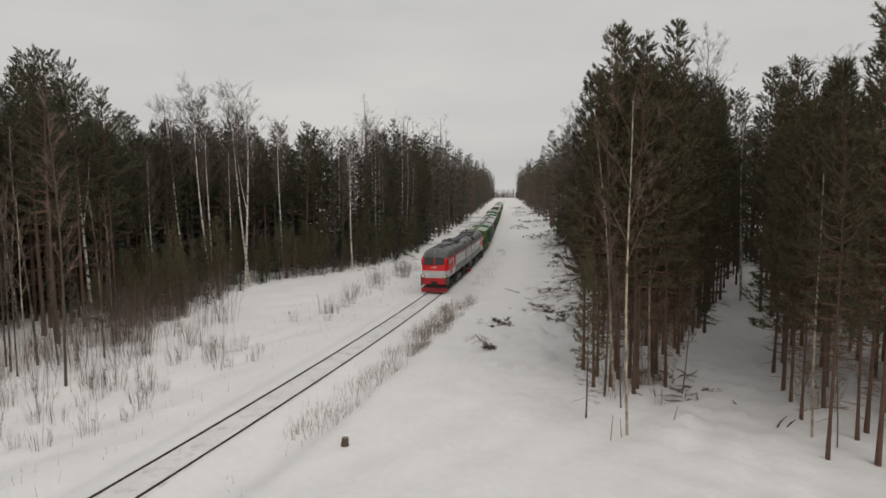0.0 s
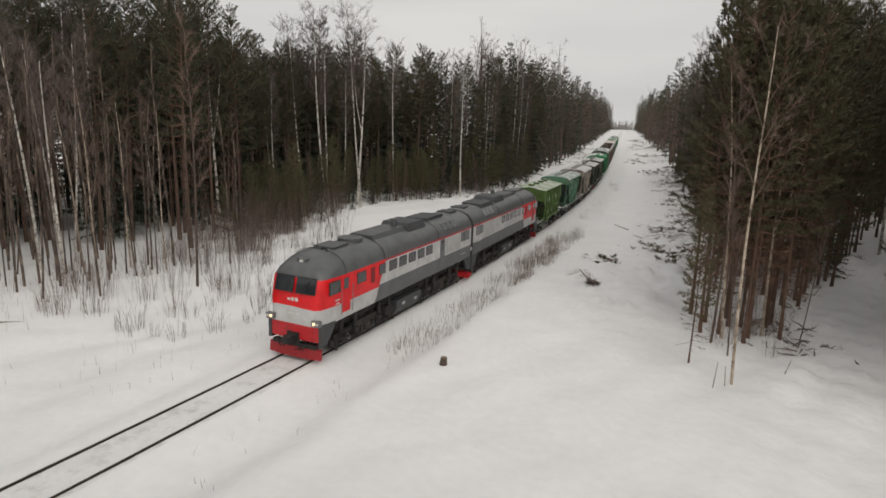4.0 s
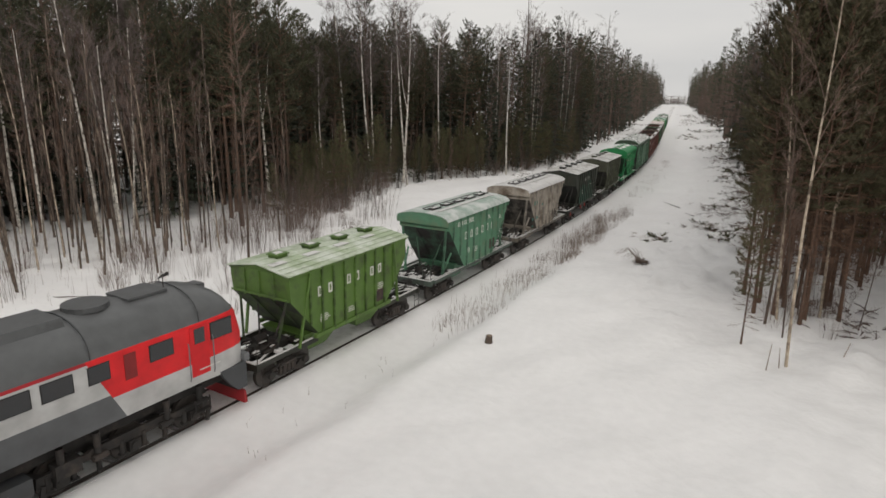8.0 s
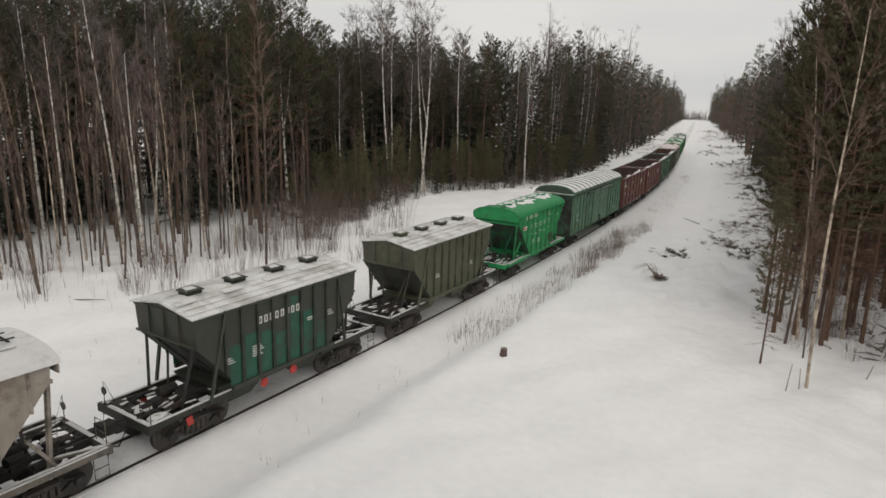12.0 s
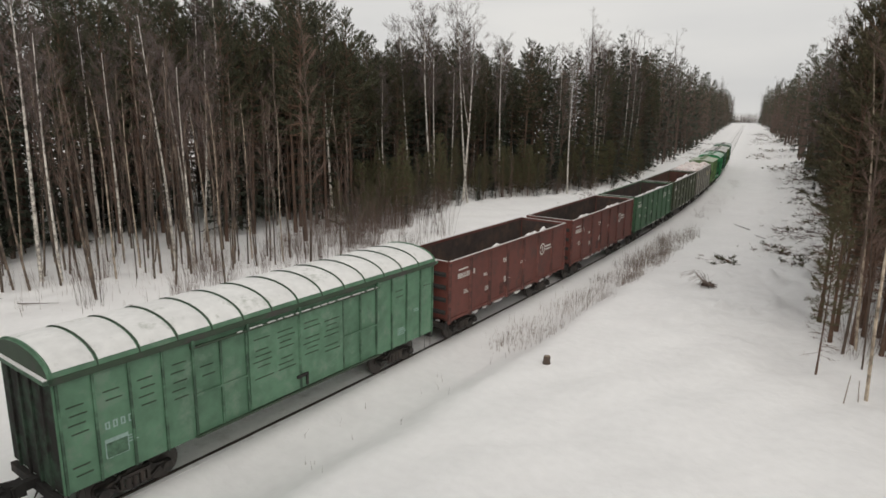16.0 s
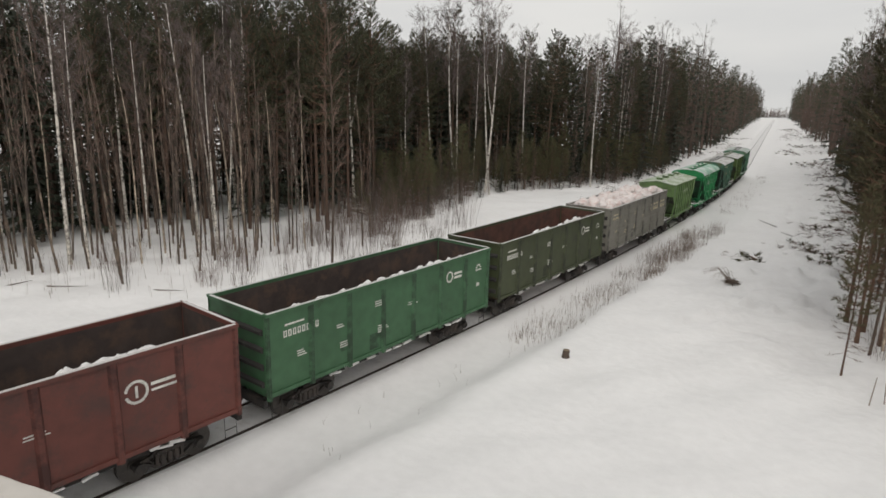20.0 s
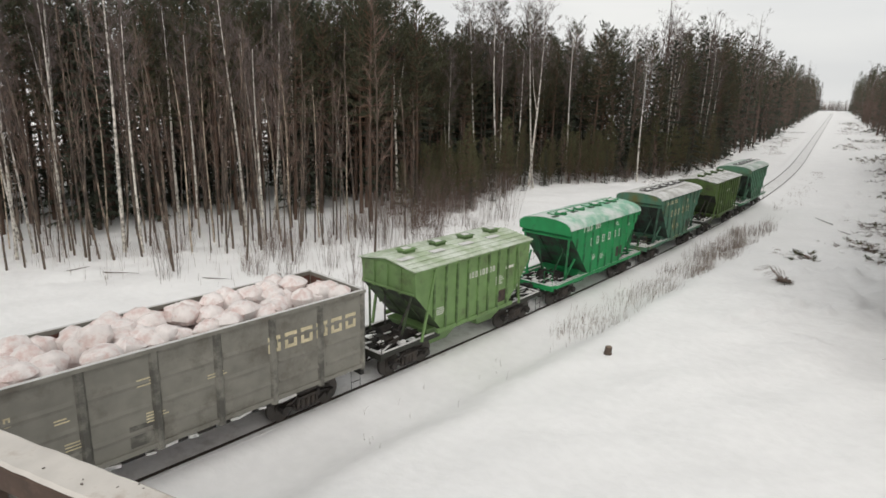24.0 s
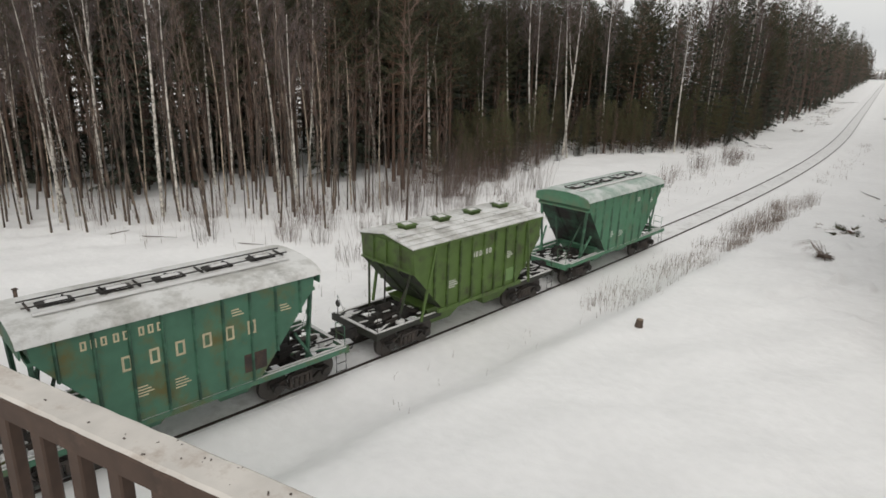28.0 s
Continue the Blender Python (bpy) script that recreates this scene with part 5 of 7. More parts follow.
def boxcar(label, L, paint):
    """Long covered wagon with a double door, slotted panels and a snow-covered ribbed arched roof."""
    w = thing("covered_wagon", label, "freight wagon", "wagons of the train")
    hx, hy, zb, zt = L / 2 - 0.60, 1.50, 1.16, 4.30
    body = part("body", Geo().prism([(-hx, zb), (hx, zb), (hx, zt), (-hx, zt)], -hy, hy), paint, w)
    part("sill", Geo().box((0, 0, 0.92), (L - 1.0, 0.5, 0.26)), M["iron"], w)

    def arc(x, r0, lift):
        return [(x, (hy + r0) * math.cos(math.pi * k / 12), zt + (0.62 + lift) * math.sin(math.pi * k / 12) ** 0.9) for k in range(13)]

    rf = part("roof", Geo().loft([arc(x, 0.07, 0.0) for x in (-hx - 0.08, hx + 0.08)]), paint, w, "green arched roof")
    n = 14
    for k in range(n + 1):
        x = -hx + 2 * hx * k / n
        part("roof_rib", Geo().tube(arc(x, 0.08, 0.03), [0.026] * 13, 5), M["boxtrim"] if k not in (0, n) else paint, rf)
        if k < n:
            x0, x1 = x + 0.10, x + 2 * hx / n - 0.10
            part("snow_sheet", Geo().loft([arc(q, 0.072 + up * 0.5, up)[1:12] + list(reversed(arc(q, 0.03, -0.03)[1:12])) for q, up in ((x0 - 0.05, 0.008), (x0 + 0.12, 0.045), (x1 - 0.12, 0.05), (x1 + 0.05, 0.008))]), M["sheet_snow"], rf, "snow lying between the roof ribs", smooth=True)
    for s in (-1, 1):
        part("cornice", Geo().box((0, s * (hy + 0.05), zt - 0.03), (2 * hx + 0.16, 0.12, 0.16)), M["boxtrim"], body, "dark green eaves")
        for x in (7.62, 6.77, 5.84, 4.90, 3.97, 3.05, 2.12, -2.12, -3.05, -3.97, -4.90, -5.84, -6.77, -7.62):
            z1 = zt - 0.35 if abs(x) < 3.5 else zt - 0.1
            part("rib", Geo().box((x, s * (hy + 0.03), (zb + z1) / 2), (0.065, 0.065, z1 - zb)), grime_shaded(paint), body)
        for sx in (-1, 1):
            door = part("sliding_door", Geo().box((sx * 1.05, s * (hy + 0.05), (zb + zt) / 2 - 0.08), (2.02, 0.05, zt - zb - 0.40)), paint, w, "slotted sliding door")
            for k in range(8):
                for q in (-0.48, 0.48):
                    if (k * 3 + (q > 0) + sx) % 5:
                        part("slot", Geo().box((sx * 1.05 + q + 0.04 * (k % 2), s * (hy + 0.08), 2.25 + k * 0.19), (0.74 - 0.12 * (k % 3), 0.02, 0.028)), M["boxtrim"], door)
            part("door_edge", Geo().box((sx * 0.03, s * (hy + 0.085), (zb + zt) / 2 - 0.08), (0.045, 0.03, zt - zb - 0.42)), grime_shaded(paint), door)
            part("door_bar", Geo().box((sx * 3.05, s * (hy + 0.055), 2.50), (1.80, 0.05, 0.06)), paint, w, "horizontal stiffening bar")
        for px, rows in ((7.2, (1.55, 1.8, 2.7, 2.95, 3.2, 3.45)), (6.3, (3.3, 3.55)), (5.38, (2.8, 3.05, 3.3, 3.55)), (4.42, (2.6, 2.85, 3.1, 3.4, 3.65)), (3.5, (3.0, 3.3)), (-7.2, (3.4,)), (-5.4, (3.3, 3.55))):
            for k, z in enumerate(rows):
                part("vent_slot", Geo().box((px + 0.06 * (k % 2) - 0.03, s * (hy + 0.010), z), (0.42, 0.02, 0.03)), M["boxtrim"], body)
        part("door_track", Geo().box((0, s * (hy + 0.09), zt - 0.30), (8.1, 0.10, 0.06)).box((0, s * (hy + 0.08), zb + 0.05), (8.1, 0.10, 0.06)), M["boxtrim"], w, "dark sliding-door track")
        for x in (-3.95, 0.0, 2.1, 4.0):
            part("track_bracket", Geo().box((x, s * (hy + 0.10), zt - 0.20), (0.09, 0.12, 0.26)), grime_shaded(paint), w)
        part("repaint", Geo().box((6.3, s * (hy + 0.005), 1.95), (0.62, 0.008, 0.55)), M["paleteal"], w, "pale worn square")
        part("repaint", Geo().box((6.30, s * (hy + 0.010), 1.90), (0.56, 0.006, 0.42)), grime_shaded(paint), w)
        part("latch", Geo().box((-0.05, s * (hy + 0.13), 1.75), (0.5, 0.06, 0.10)).box((-0.25, s * (hy + 0.13), 1.55), (0.08, 0.06, 0.4)), M["iron"], w)
        tr = Geo()
        for k in range(26):
            tr.box((-3.9 + 0.25 * k + 0.06 * math.sin(k * 2.3), s * (hy + 0.12), zt - 0.255), (0.10 + 0.07 * (k % 3), 0.05, 0.03))
        part("clinging_snow", tr, M["roof_snow"], w, "bits of snow along the track")["kind"] = "stuff"
    for sx in (-1, 1):
        for y in (-0.95, -0.32, 0.32, 0.95):
            part("end_rib", Geo().box((sx * (hx + 0.03), y, (zb + zt) / 2), (0.08, 0.10, zt - zb)), soot_shaded(paint), body)
        part("end_sheet", Geo().box((sx * (hx + 0.004), 0, (zb + zt) / 2), (0.01, 2 * hy - 0.1, zt - zb - 0.06)), soot_shaded(paint), body, "sooty green end wall")
        part("end_eave", Geo().box((sx * (hx + 0.10), 0, zt - 0.01), (0.20, 2 * hy + 0.22, 0.10)), grime_shaded(paint), body, "ledge under the gable")
        part("snow_line", Geo().box((sx * (hx + 0.12), 0, zt + 0.05), (0.13, 2 * hy + 0.1, 0.03)), M["heap_snow"], body)
        gable = [(y, z) for _, y, z in arc(0, 0.05, -0.02)]
        part("gable", Geo().loft([[(sx * (hx + q), y, z) for y, z in gable] for q in (0.02, 0.092)]), M["boxtrim"], rf, "dark green rounded gable")
        part("end_beam", Geo().box((sx * (hx + 0.06), 0, 0.98), (0.16, 2.8, 0.26)), M["iron"], w)
        for s in (-1, 1):
            st = Geo()
            xs = sx * (hx - 0.3)
            st.tube([(xs - 0.2, s * 1.45, zb), (xs - 0.2, s * 1.46, 0.45), (xs + 0.2, s * 1.46, 0.45), (xs + 0.2, s * 1.45, zb)], [0.018] * 4, 5)
            part("footstep", st, M["iron"], w)
    lettering(w, small_print(hx - 1.6, 2.1, 3, 0.6) + word(hx - 1.2, 2.6, 4, 0.22) + small_print(-hx + 2.2, 1.9, 4, 0.6) + small_print(-hx + 1.2, 2.5, 2, 0.4), M["paleteal"], hy + 0.006, "faded pale markings")
    for x in (-L / 2 + 2.6, L / 2 - 2.6):
        add_bogie(w, x)
    add_couplers(w, L / 2)
    return w


def grime_shaded(skin):
    """The same paint in a darker tone: rib shade and grime put into the colour."""
    if skin.name not in GRIME_SHADED:
        GRIME_SHADED[skin.name] = paint(skin.name + "_grime_shaded", SHADES[skin.name], tuple(0.38 * c for c in SHADES[skin.name]), 0.46, 1.4)
    return GRIME_SHADED[skin.name]


def soot_shaded(skin):
    """The same paint nearly blacked out: soot, spilt load and painted shade in one colour."""
    if skin.name not in SOOT_SHADED:
        SOOT_SHADED[skin.name] = paint(skin.name + "_soot_shaded", tuple(0.42 * c + 0.008 for c in SHADES[skin.name]), (0.022, 0.020, 0.018), 0.45, 0.8, 0.85)
    return SOOT_SHADED[skin.name]


GRIME_SHADED, SOOT_SHADED, SHADES = {}, {}, {}


def paint(name, color, dirt=RUST, at=0.60, scale=0.9, rough=0.6, vary=0.22):
    m = mat(name, color, rough, scale=2.5, vary=vary, dirt=dirt, dirt_at=at, dirt_scale=scale)
    SHADES[m.name] = color
    return m


M["frame"] = paint("dark_frame_paint", (0.022, 0.023, 0.017), (0.05, 0.035, 0.025), 0.6)
M["ploughred"] = paint("plough_red", (0.30, 0.014, 0.018), (0.05, 0.02, 0.02), 0.58)
M["skirtgrey"] = paint("engine_dark_grey", (0.15, 0.155, 0.16), GRIME, 0.66)
M["palegrey"] = paint("engine_pale_grey", (0.42, 0.42, 0.41), GRIME, 0.70)
M["tankgrey"] = paint("tank_grey", (0.055, 0.058, 0.062), GRIME, 0.6)
M["cabred"] = paint("cab_red", (0.60, 0.010, 0.014), GRIME, 0.72)
M["darkred"] = paint("louvre_red", (0.22, 0.015, 0.015), GRIME, 0.6)
M["enddark"] = mat("dark_end_iron", (0.035, 0.032, 0.03), 0.8, scale=3, vary=0.3, dirt=(0.2, 0.2, 0.19), dirt_at=0.66)
M["boxtrim"] = paint("wagon_dark_green", (0.035, 0.06, 0.035), GRIME, 0.58)
M["paleteal"] = mat("pale_teal_marks", (0.30, 0.42, 0.38), 0.7, scale=10)
M["sheet_snow"] = mat("roof_sheet_snow", (0.74, 0.735, 0.72), 0.8, scale=3.0, vary=0.14, bump=0.02, dirt=(0.36, 0.38, 0.33), dirt_at=0.62, dirt_scale=1.3)
M["heap_snow"] = mat("heaped_snow", (0.80, 0.785, 0.775), 0.8, scale=7, vary=0.08, bump=0.03)
M["rubble"] = mat("dark_rubble", (0.055, 0.04, 0.035), 0.95, scale=5, vary=0.5, bump=0.05, dirt=(0.5, 0.49, 0.48), dirt_at=0.62, dirt_scale=1.4)
GREEN = paint("leaf_green_paint", (0.085, 0.160, 0.030), (0.05, 0.06, 0.03), 0.60)
LEAF = paint("pale_green_paint", (0.15, 0.25, 0.09), (0.09, 0.11, 0.05), 0.60)
TEAL = paint("faded_teal_paint", (0.082, 0.205, 0.122), (0.115, 0.165, 0.10), 0.56)
TEALGEAR = paint("grimy_teal_frame", (0.070, 0.095, 0.078), (0.045, 0.042, 0.038), 0.52, 1.4)
BEIGEGEAR = paint("grimy_beige_frame", (0.150, 0.132, 0.108), (0.06, 0.052, 0.045), 0.50, 1.4)
BLUETEAL = paint("dull_teal_paint", (0.060, 0.160, 0.102), (0.12, 0.110, 0.035), 0.55, 0.7)
EMERALD = paint("bright_green_paint", (0.012, 0.23, 0.07), (0.02, 0.10, 0.04), 0.66)
CEMENT = paint("cement_stained_paint", (0.345, 0.305, 0.258), (0.125, 0.092, 0.068), 0.53, 0.7, 0.85)
SOOT = paint("sooty_green_paint", (0.036, 0.042, 0.030), (0.055, 0.045, 0.035), 0.60)
OLIVE = paint("olive_paint", (0.080, 0.135, 0.030), (0.045, 0.045, 0.025), 0.58)
DARKOLIVE = paint("dark_olive_paint", (0.078, 0.084, 0.052), (0.05, 0.045, 0.034), 0.56)
OXIDE = paint("red_oxide_paint", (0.132, 0.041, 0.031), (0.075, 0.034, 0.028), 0.55)
WAGONGREEN = paint("wagon_green_paint", (0.045, 0.115, 0.055), (0.03, 0.06, 0.03), 0.62)
DRAB = paint("drab_green_paint", (0.050, 0.060, 0.028), (0.032, 0.030, 0.02), 0.60)
STONE = paint("stone_grey_paint", (0.205, 0.196, 0.168), (0.12, 0.108, 0.088), 0.57)
BOXGREEN = paint("sea_green_paint", (0.098, 0.200, 0.125), (0.165, 0.245, 0.18), 0.58, 1.3, 0.6, 0.35)



def brand(size=0.46):
    """A row of plain shapes, one to a panel, where the maker's name is painted."""
    return [q for x in (1.79, 1.10, 0.42, -0.33, -1.00, -1.68) for q in hollow(x, 3.08, size * 0.56, size * 0.92, size * 0.13)]


NUMBERS = word(2.72, 3.86, 3, 0.25) + word(1.97, 3.86, 2, 0.25) + word(1.36, 3.86, 3, 0.25)
PRINT = small_print(1.5, 2.3, 4, 0.42) + small_print(0.5, 2.2, 4, 0.42) + small_print(-1.2, 3.75, 3, 0.35) + small_print(-2.75, 3.5, 3, 0.35)
SYMBOLS = [q for k, x in enumerate((1.75, 1.05, 0.30, -0.45, -1.15)) for q in ((x, 3.28, 0.34, 0.035), (x - 0.16, 3.18, 0.035, 0.20), (x + 0.16, 3.18, 0.035, 0.20), (x, 3.07, 0.24, 0.035), (x, 2.70 - 0.1 * (k % 2), 0.30, 0.05))]
GNUM = word(5.6, 3.25, 8, 0.24, 1.3) + [(5.2, 3.55, 0.8, 0.06)] + small_print(5.0, 2.5, 3, 0.4) + small_print(3.2, 2.9, 2, 0.4) + small_print(3.0, 2.2, 3, 0.5) + small_print(1.2, 3.3, 3, 0.5) + small_print(1.0, 2.3, 4, 0.6) + small_print(-0.8, 2.8, 2, 0.7)
BADGE = [(-3.25 + 0.29 * math.cos(a), 3.0 + 0.30 * math.sin(a), 0.075, 0.075) for a in np.linspace(0.3, 5.9, 26)] + [(-4.0, 3.1, 0.7, 0.09), (-4.05, 2.92, 0.8, 0.07), (-3.25, 3.0, 0.07, 0.34)]
GREENBADGE = [(-3.3 + 0.2 * math.cos(a), 3.3 + 0.22 * math.sin(a), 0.065, 0.065) for a in np.linspace(0, 5.9, 20)] + [(-3.9, 3.38, 0.55, 0.10), (-3.9, 3.2, 0.55, 0.10)] + [(-5.5 + 0.18 * math.cos(a), 3.2 + 0.24 * math.sin(a), 0.07, 0.07) for a in np.linspace(0, 3.14, 7)] + [(-5.5, 3.2, 0.3, 0.05), (-5.5, 2.5, 0.22, 0.16)]
TEXTILE = [q for k in range(6) for q in hollow(-2.75 - 0.60 * k, 3.12, 0.44, 0.52, 0.11)]

# front coupling of each vehicle, metres along the line at 0 s; the train runs towards smaller values
TRAIN = [
    (65.4, 17.0, "engine", lambda L: build_engine("red and grey diesel locomotive section with lit headlights"), False),
    (82.4, 17.0, "engine", lambda L: build_engine("red and grey diesel locomotive section running cab last"), True),
    (99.3, 12.0, "hopper", lambda L: ridge_hopper("leaf-green hopper wagon with a lightly snowed ridged roof", L, GREEN, "green ridged roof dusted with snow", M["greenroof"], word(2.2, 3.2, 2, 0.42, 2.4) + word(0.4, 3.25, 2, 0.42, 2.2) + word(-1.2, 3.2, 2, 0.42, 2.2) + small_print(2.0, 2.2, 4, 0.6) + small_print(0.3, 2.0, 3, 0.5) + small_print(-1.8, 2.5, 4, 0.5), M["dark_inside"]), False),
    (111.3, 11.7, "hopper", lambda L: arch_hopper("faded teal hopper wagon with snow on its arched roof", L, TEAL, "snowy grey-green arched roof", M["tealroof"], NUMBERS + brand() + PRINT, M["dark_inside"], gear=TEALGEAR), False),
    (123.0, 11.6, "hopper", lambda L: arch_hopper("cement-stained beige hopper wagon with teal patches", L, CEMENT, "dirty snow-covered arched roof", M["roof_snow"], [(2.9, 2.2, 0.34, 0.18), (2.0, 2.2, 0.34, 0.16), (2.4, 3.3, 0.6, 0.25), (0.9, 3.0, 0.4, 0.12), (2.9, 1.7, 0.2, 0.12)], M["dark_inside"], "tealmark", gear=BEIGEGEAR), False),
    (134.6, 11.8, "hopper", lambda L: ridge_hopper("sooty dark green hopper wagon with a grey ridged roof", L, SOOT, "grey ridged roof under thin snow", M["greyroof"], word(1.2, 3.45, 8, 0.27, 1.5) + small_print(2.6, 2.5, 3, 0.4) + small_print(1.4, 2.6, 5, 0.5) + small_print(-1.2, 2.9, 2, 0.5) + small_print(-2.2, 2.9, 3, 0.4), None, "white", M["bayteal"]), False),
    (146.4, 12.0, "hopper", lambda L: ridge_hopper("grimy olive hopper wagon with a grey ridged roof", L, DARKOLIVE, "grey ridged roof under thin snow", M["greyroof"], small_print(1.8, 2.6, 3, 0.4) + small_print(-1.6, 2.6, 3, 0.4)), False),
    (158.4, 11.6, "hopper", lambda L: arch_hopper("bright green hopper wagon with patches of snow on its roof", L, EMERALD, "bright green arched roof with a sheet of snow", EMERALD, NUMBERS + SYMBOLS + PRINT, M["dark_inside"], "white", True, 0.15, True), False),
    (170.0, 16.6, "boxcar", lambda L: boxcar("long sea-green covered wagon with ribs of snow on its roof", L, BOXGREEN), False),
    (186.6, 13.9, "gondola", lambda L: gondola("red-oxide gondola wagon with a little snow inside", L, OXIDE, M["dark_inside"], "low", GNUM + BADGE, "white", 1), False),
    (200.4, 13.8, "gondola", lambda L: gondola("red-oxide gondola wagon with a white round badge", L, OXIDE, M["dark_inside"], "low", GNUM + BADGE, "white", 2), False),
    (214.1, 13.8, "gondola", lambda L: gondola("green gondola wagon with white markings and snow inside", L, WAGONGREEN, M["dark_inside"], "low", GNUM + GREENBADGE, "white", 3), False),
    (227.8, 13.8, "gondola", lambda L: gondola("drab olive gondola wagon with a rusty inside and snow", L, DRAB, M["rustinside"], "low", GNUM + GREENBADGE, "white", 4), False),
    (241.6, 13.8, "gondola", lambda L: gondola("stone-grey gondola wagon heaped with pale sacks", L, STONE, M["rustinside"], "sacks", GNUM + TEXTILE, "cream", 5, True), False),
    (255.3, 12.0, "hopper", lambda L: ridge_hopper("pale green hopper wagon with snow on its ridged roof", L, LEAF, "pale green ridged roof dusted with snow", M["greenroof"], word(0.6, 3.35, 8, 0.26, 1.5) + small_print(2.4, 2.4, 4, 0.6) + small_print(-1.5, 2.9, 5, 0.6) + [(-2.3, 3.2, 0.6, 0.12)], M["dark_inside"]), False),
    (267.2, 11.8, "hopper", lambda L: arch_hopper("emerald green hopper wagon with a frosted roof", L, EMERALD, "green arched roof under thin frost", M["emeraldfrost"], NUMBERS + brand() + PRINT, M["dark_inside"], "white", True, 0.15), False),
    (279.0, 11.7, "hopper", lambda L: arch_hopper("dull teal hopper wagon with rusty stains and dark roof hatches", L, BLUETEAL, "snowy arched roof", M["greyroof"], NUMBERS + brand() + PRINT, M["dark_inside"], "cream"), False),
    (290.8, 12.0, "hopper", lambda L: ridge_hopper("olive hopper wagon with snow along its ridged roof", L, OLIVE, "snowy ridged roof", M["greyroof"], word(0.6, 3.3, 6, 0.22, 1.5) + small_print(1.8, 2.5, 4, 0.5) + small_print(-1.6, 3.0, 4, 0.5), LEAF), False),
    (302.7, 11.8, "hopper", lambda L: arch_hopper("teal hopper wagon at the tail of the train", L, TEAL, "snowy grey-green arched roof", M["tealroof"], PRINT), False),
]
M["greenroof"] = mat("green_roof_frost", (0.36, 0.43, 0.29), 0.7, scale=2.0, vary=0.15, dirt=(0.60, 0.64, 0.56), dirt_at=0.48, dirt_scale=0.7)
M["tealroof"] = mat("teal_roof_frost", (0.30, 0.38, 0.33), 0.7, scale=2.0, vary=0.2, dirt=(0.58, 0.60, 0.58), dirt_at=0.50, dirt_scale=0.8)
M["greyroof"] = mat("grey_roof_frost", (0.40, 0.39, 0.365), 0.75, scale=2.0, vary=0.25, dirt=(0.66, 0.655, 0.64), dirt_at=0.47, dirt_scale=0.8)
M["emeraldfrost"] = mat("emerald_roof_frost", (0.22, 0.45, 0.32), 0.7, scale=2.0, vary=0.2, dirt=(0.60, 0.64, 0.61), dirt_at=0.46, dirt_scale=0.6)
M["bayteal"] = mat("bay_green", (0.016, 0.088, 0.056), 0.6, scale=3, vary=0.3, dirt=(0.034, 0.046, 0.030), dirt_at=0.53, dirt_scale=1.2)
M["tealmark"] = mat("teal_patches", (0.03, 0.16, 0.13), 0.7, scale=6, vary=0.3)
M["rustinside"] = mat("rusty_inside", (0.10, 0.045, 0.033), 0.9, scale=3, vary=0.4, dirt=(0.05, 0.03, 0.025), dirt_at=0.55)
VEHICLES = [(front, L, kind, build(L), turned) for front, L, kind, build, turned in TRAIN]


# ---- the wood ----
def bend(rng, h, lean, wob, n, way=None):
    """Points of a stem that leans and wavers."""
    a = rng.uniform(0, 2 * math.pi)
    a = a if way is None else way
    px, py = rng.uniform(0, 6), rng.uniform(0, 6)
    pts = []
    for i in range(n + 1):
        t = i / n
        pts.append(Vector((lean * h * t * math.cos(a) + wob * math.sin(px + 3.1 * t) * t, lean * h * t * math.sin(a) + wob * math.sin(py + 2.7 * t) * t, h * t)))
    return pts


def along(pts, t):
    i = min(int(t * (len(pts) - 1)), len(pts) - 2)
    return pts[i].lerp(pts[i + 1], t * (len(pts) - 1) - i)


def shoot(g, p, e, l, rng, n, size):
    """A leafy shoot: slim blades set round the axis e and pointing forward along it."""
    e = e.normalized()
    s0 = e.orthogonal().normalized()
    s1 = e.cross(s0)
    for u, a, k in zip(rng.uniform(0, 1, n), rng.uniform(0, 6.283, n), rng.uniform(0.7, 1.3, n)):
        out = s0 * math.cos(a) + s1 * math.sin(a)
        side = (s1 * math.cos(a) - s0 * math.sin(a)) * (size * 0.14)
        q = p + e * (l * u)
        g.tri(q - side, q + side, q + (e * 0.9 + out * 0.75) * (size * k))


def spray(g, p, d, length, rng, n, thick=0.008, up=0.25):
    """Bare twigs, slim three-sided points."""
    for _ in range(n):
        e = (d + Vector((rng.normal(0, 0.5), rng.normal(0, 0.5), rng.normal(up, 0.4)))).normalized()
        s = e.orthogonal().normalized()
        s.rotate(Matrix.Rotation(rng.uniform(0, 6.28), 3, e))
        l = length * rng.uniform(0.5, 1.3)
        g.tri(p - s * thick, p + s * thick, p + e * l)


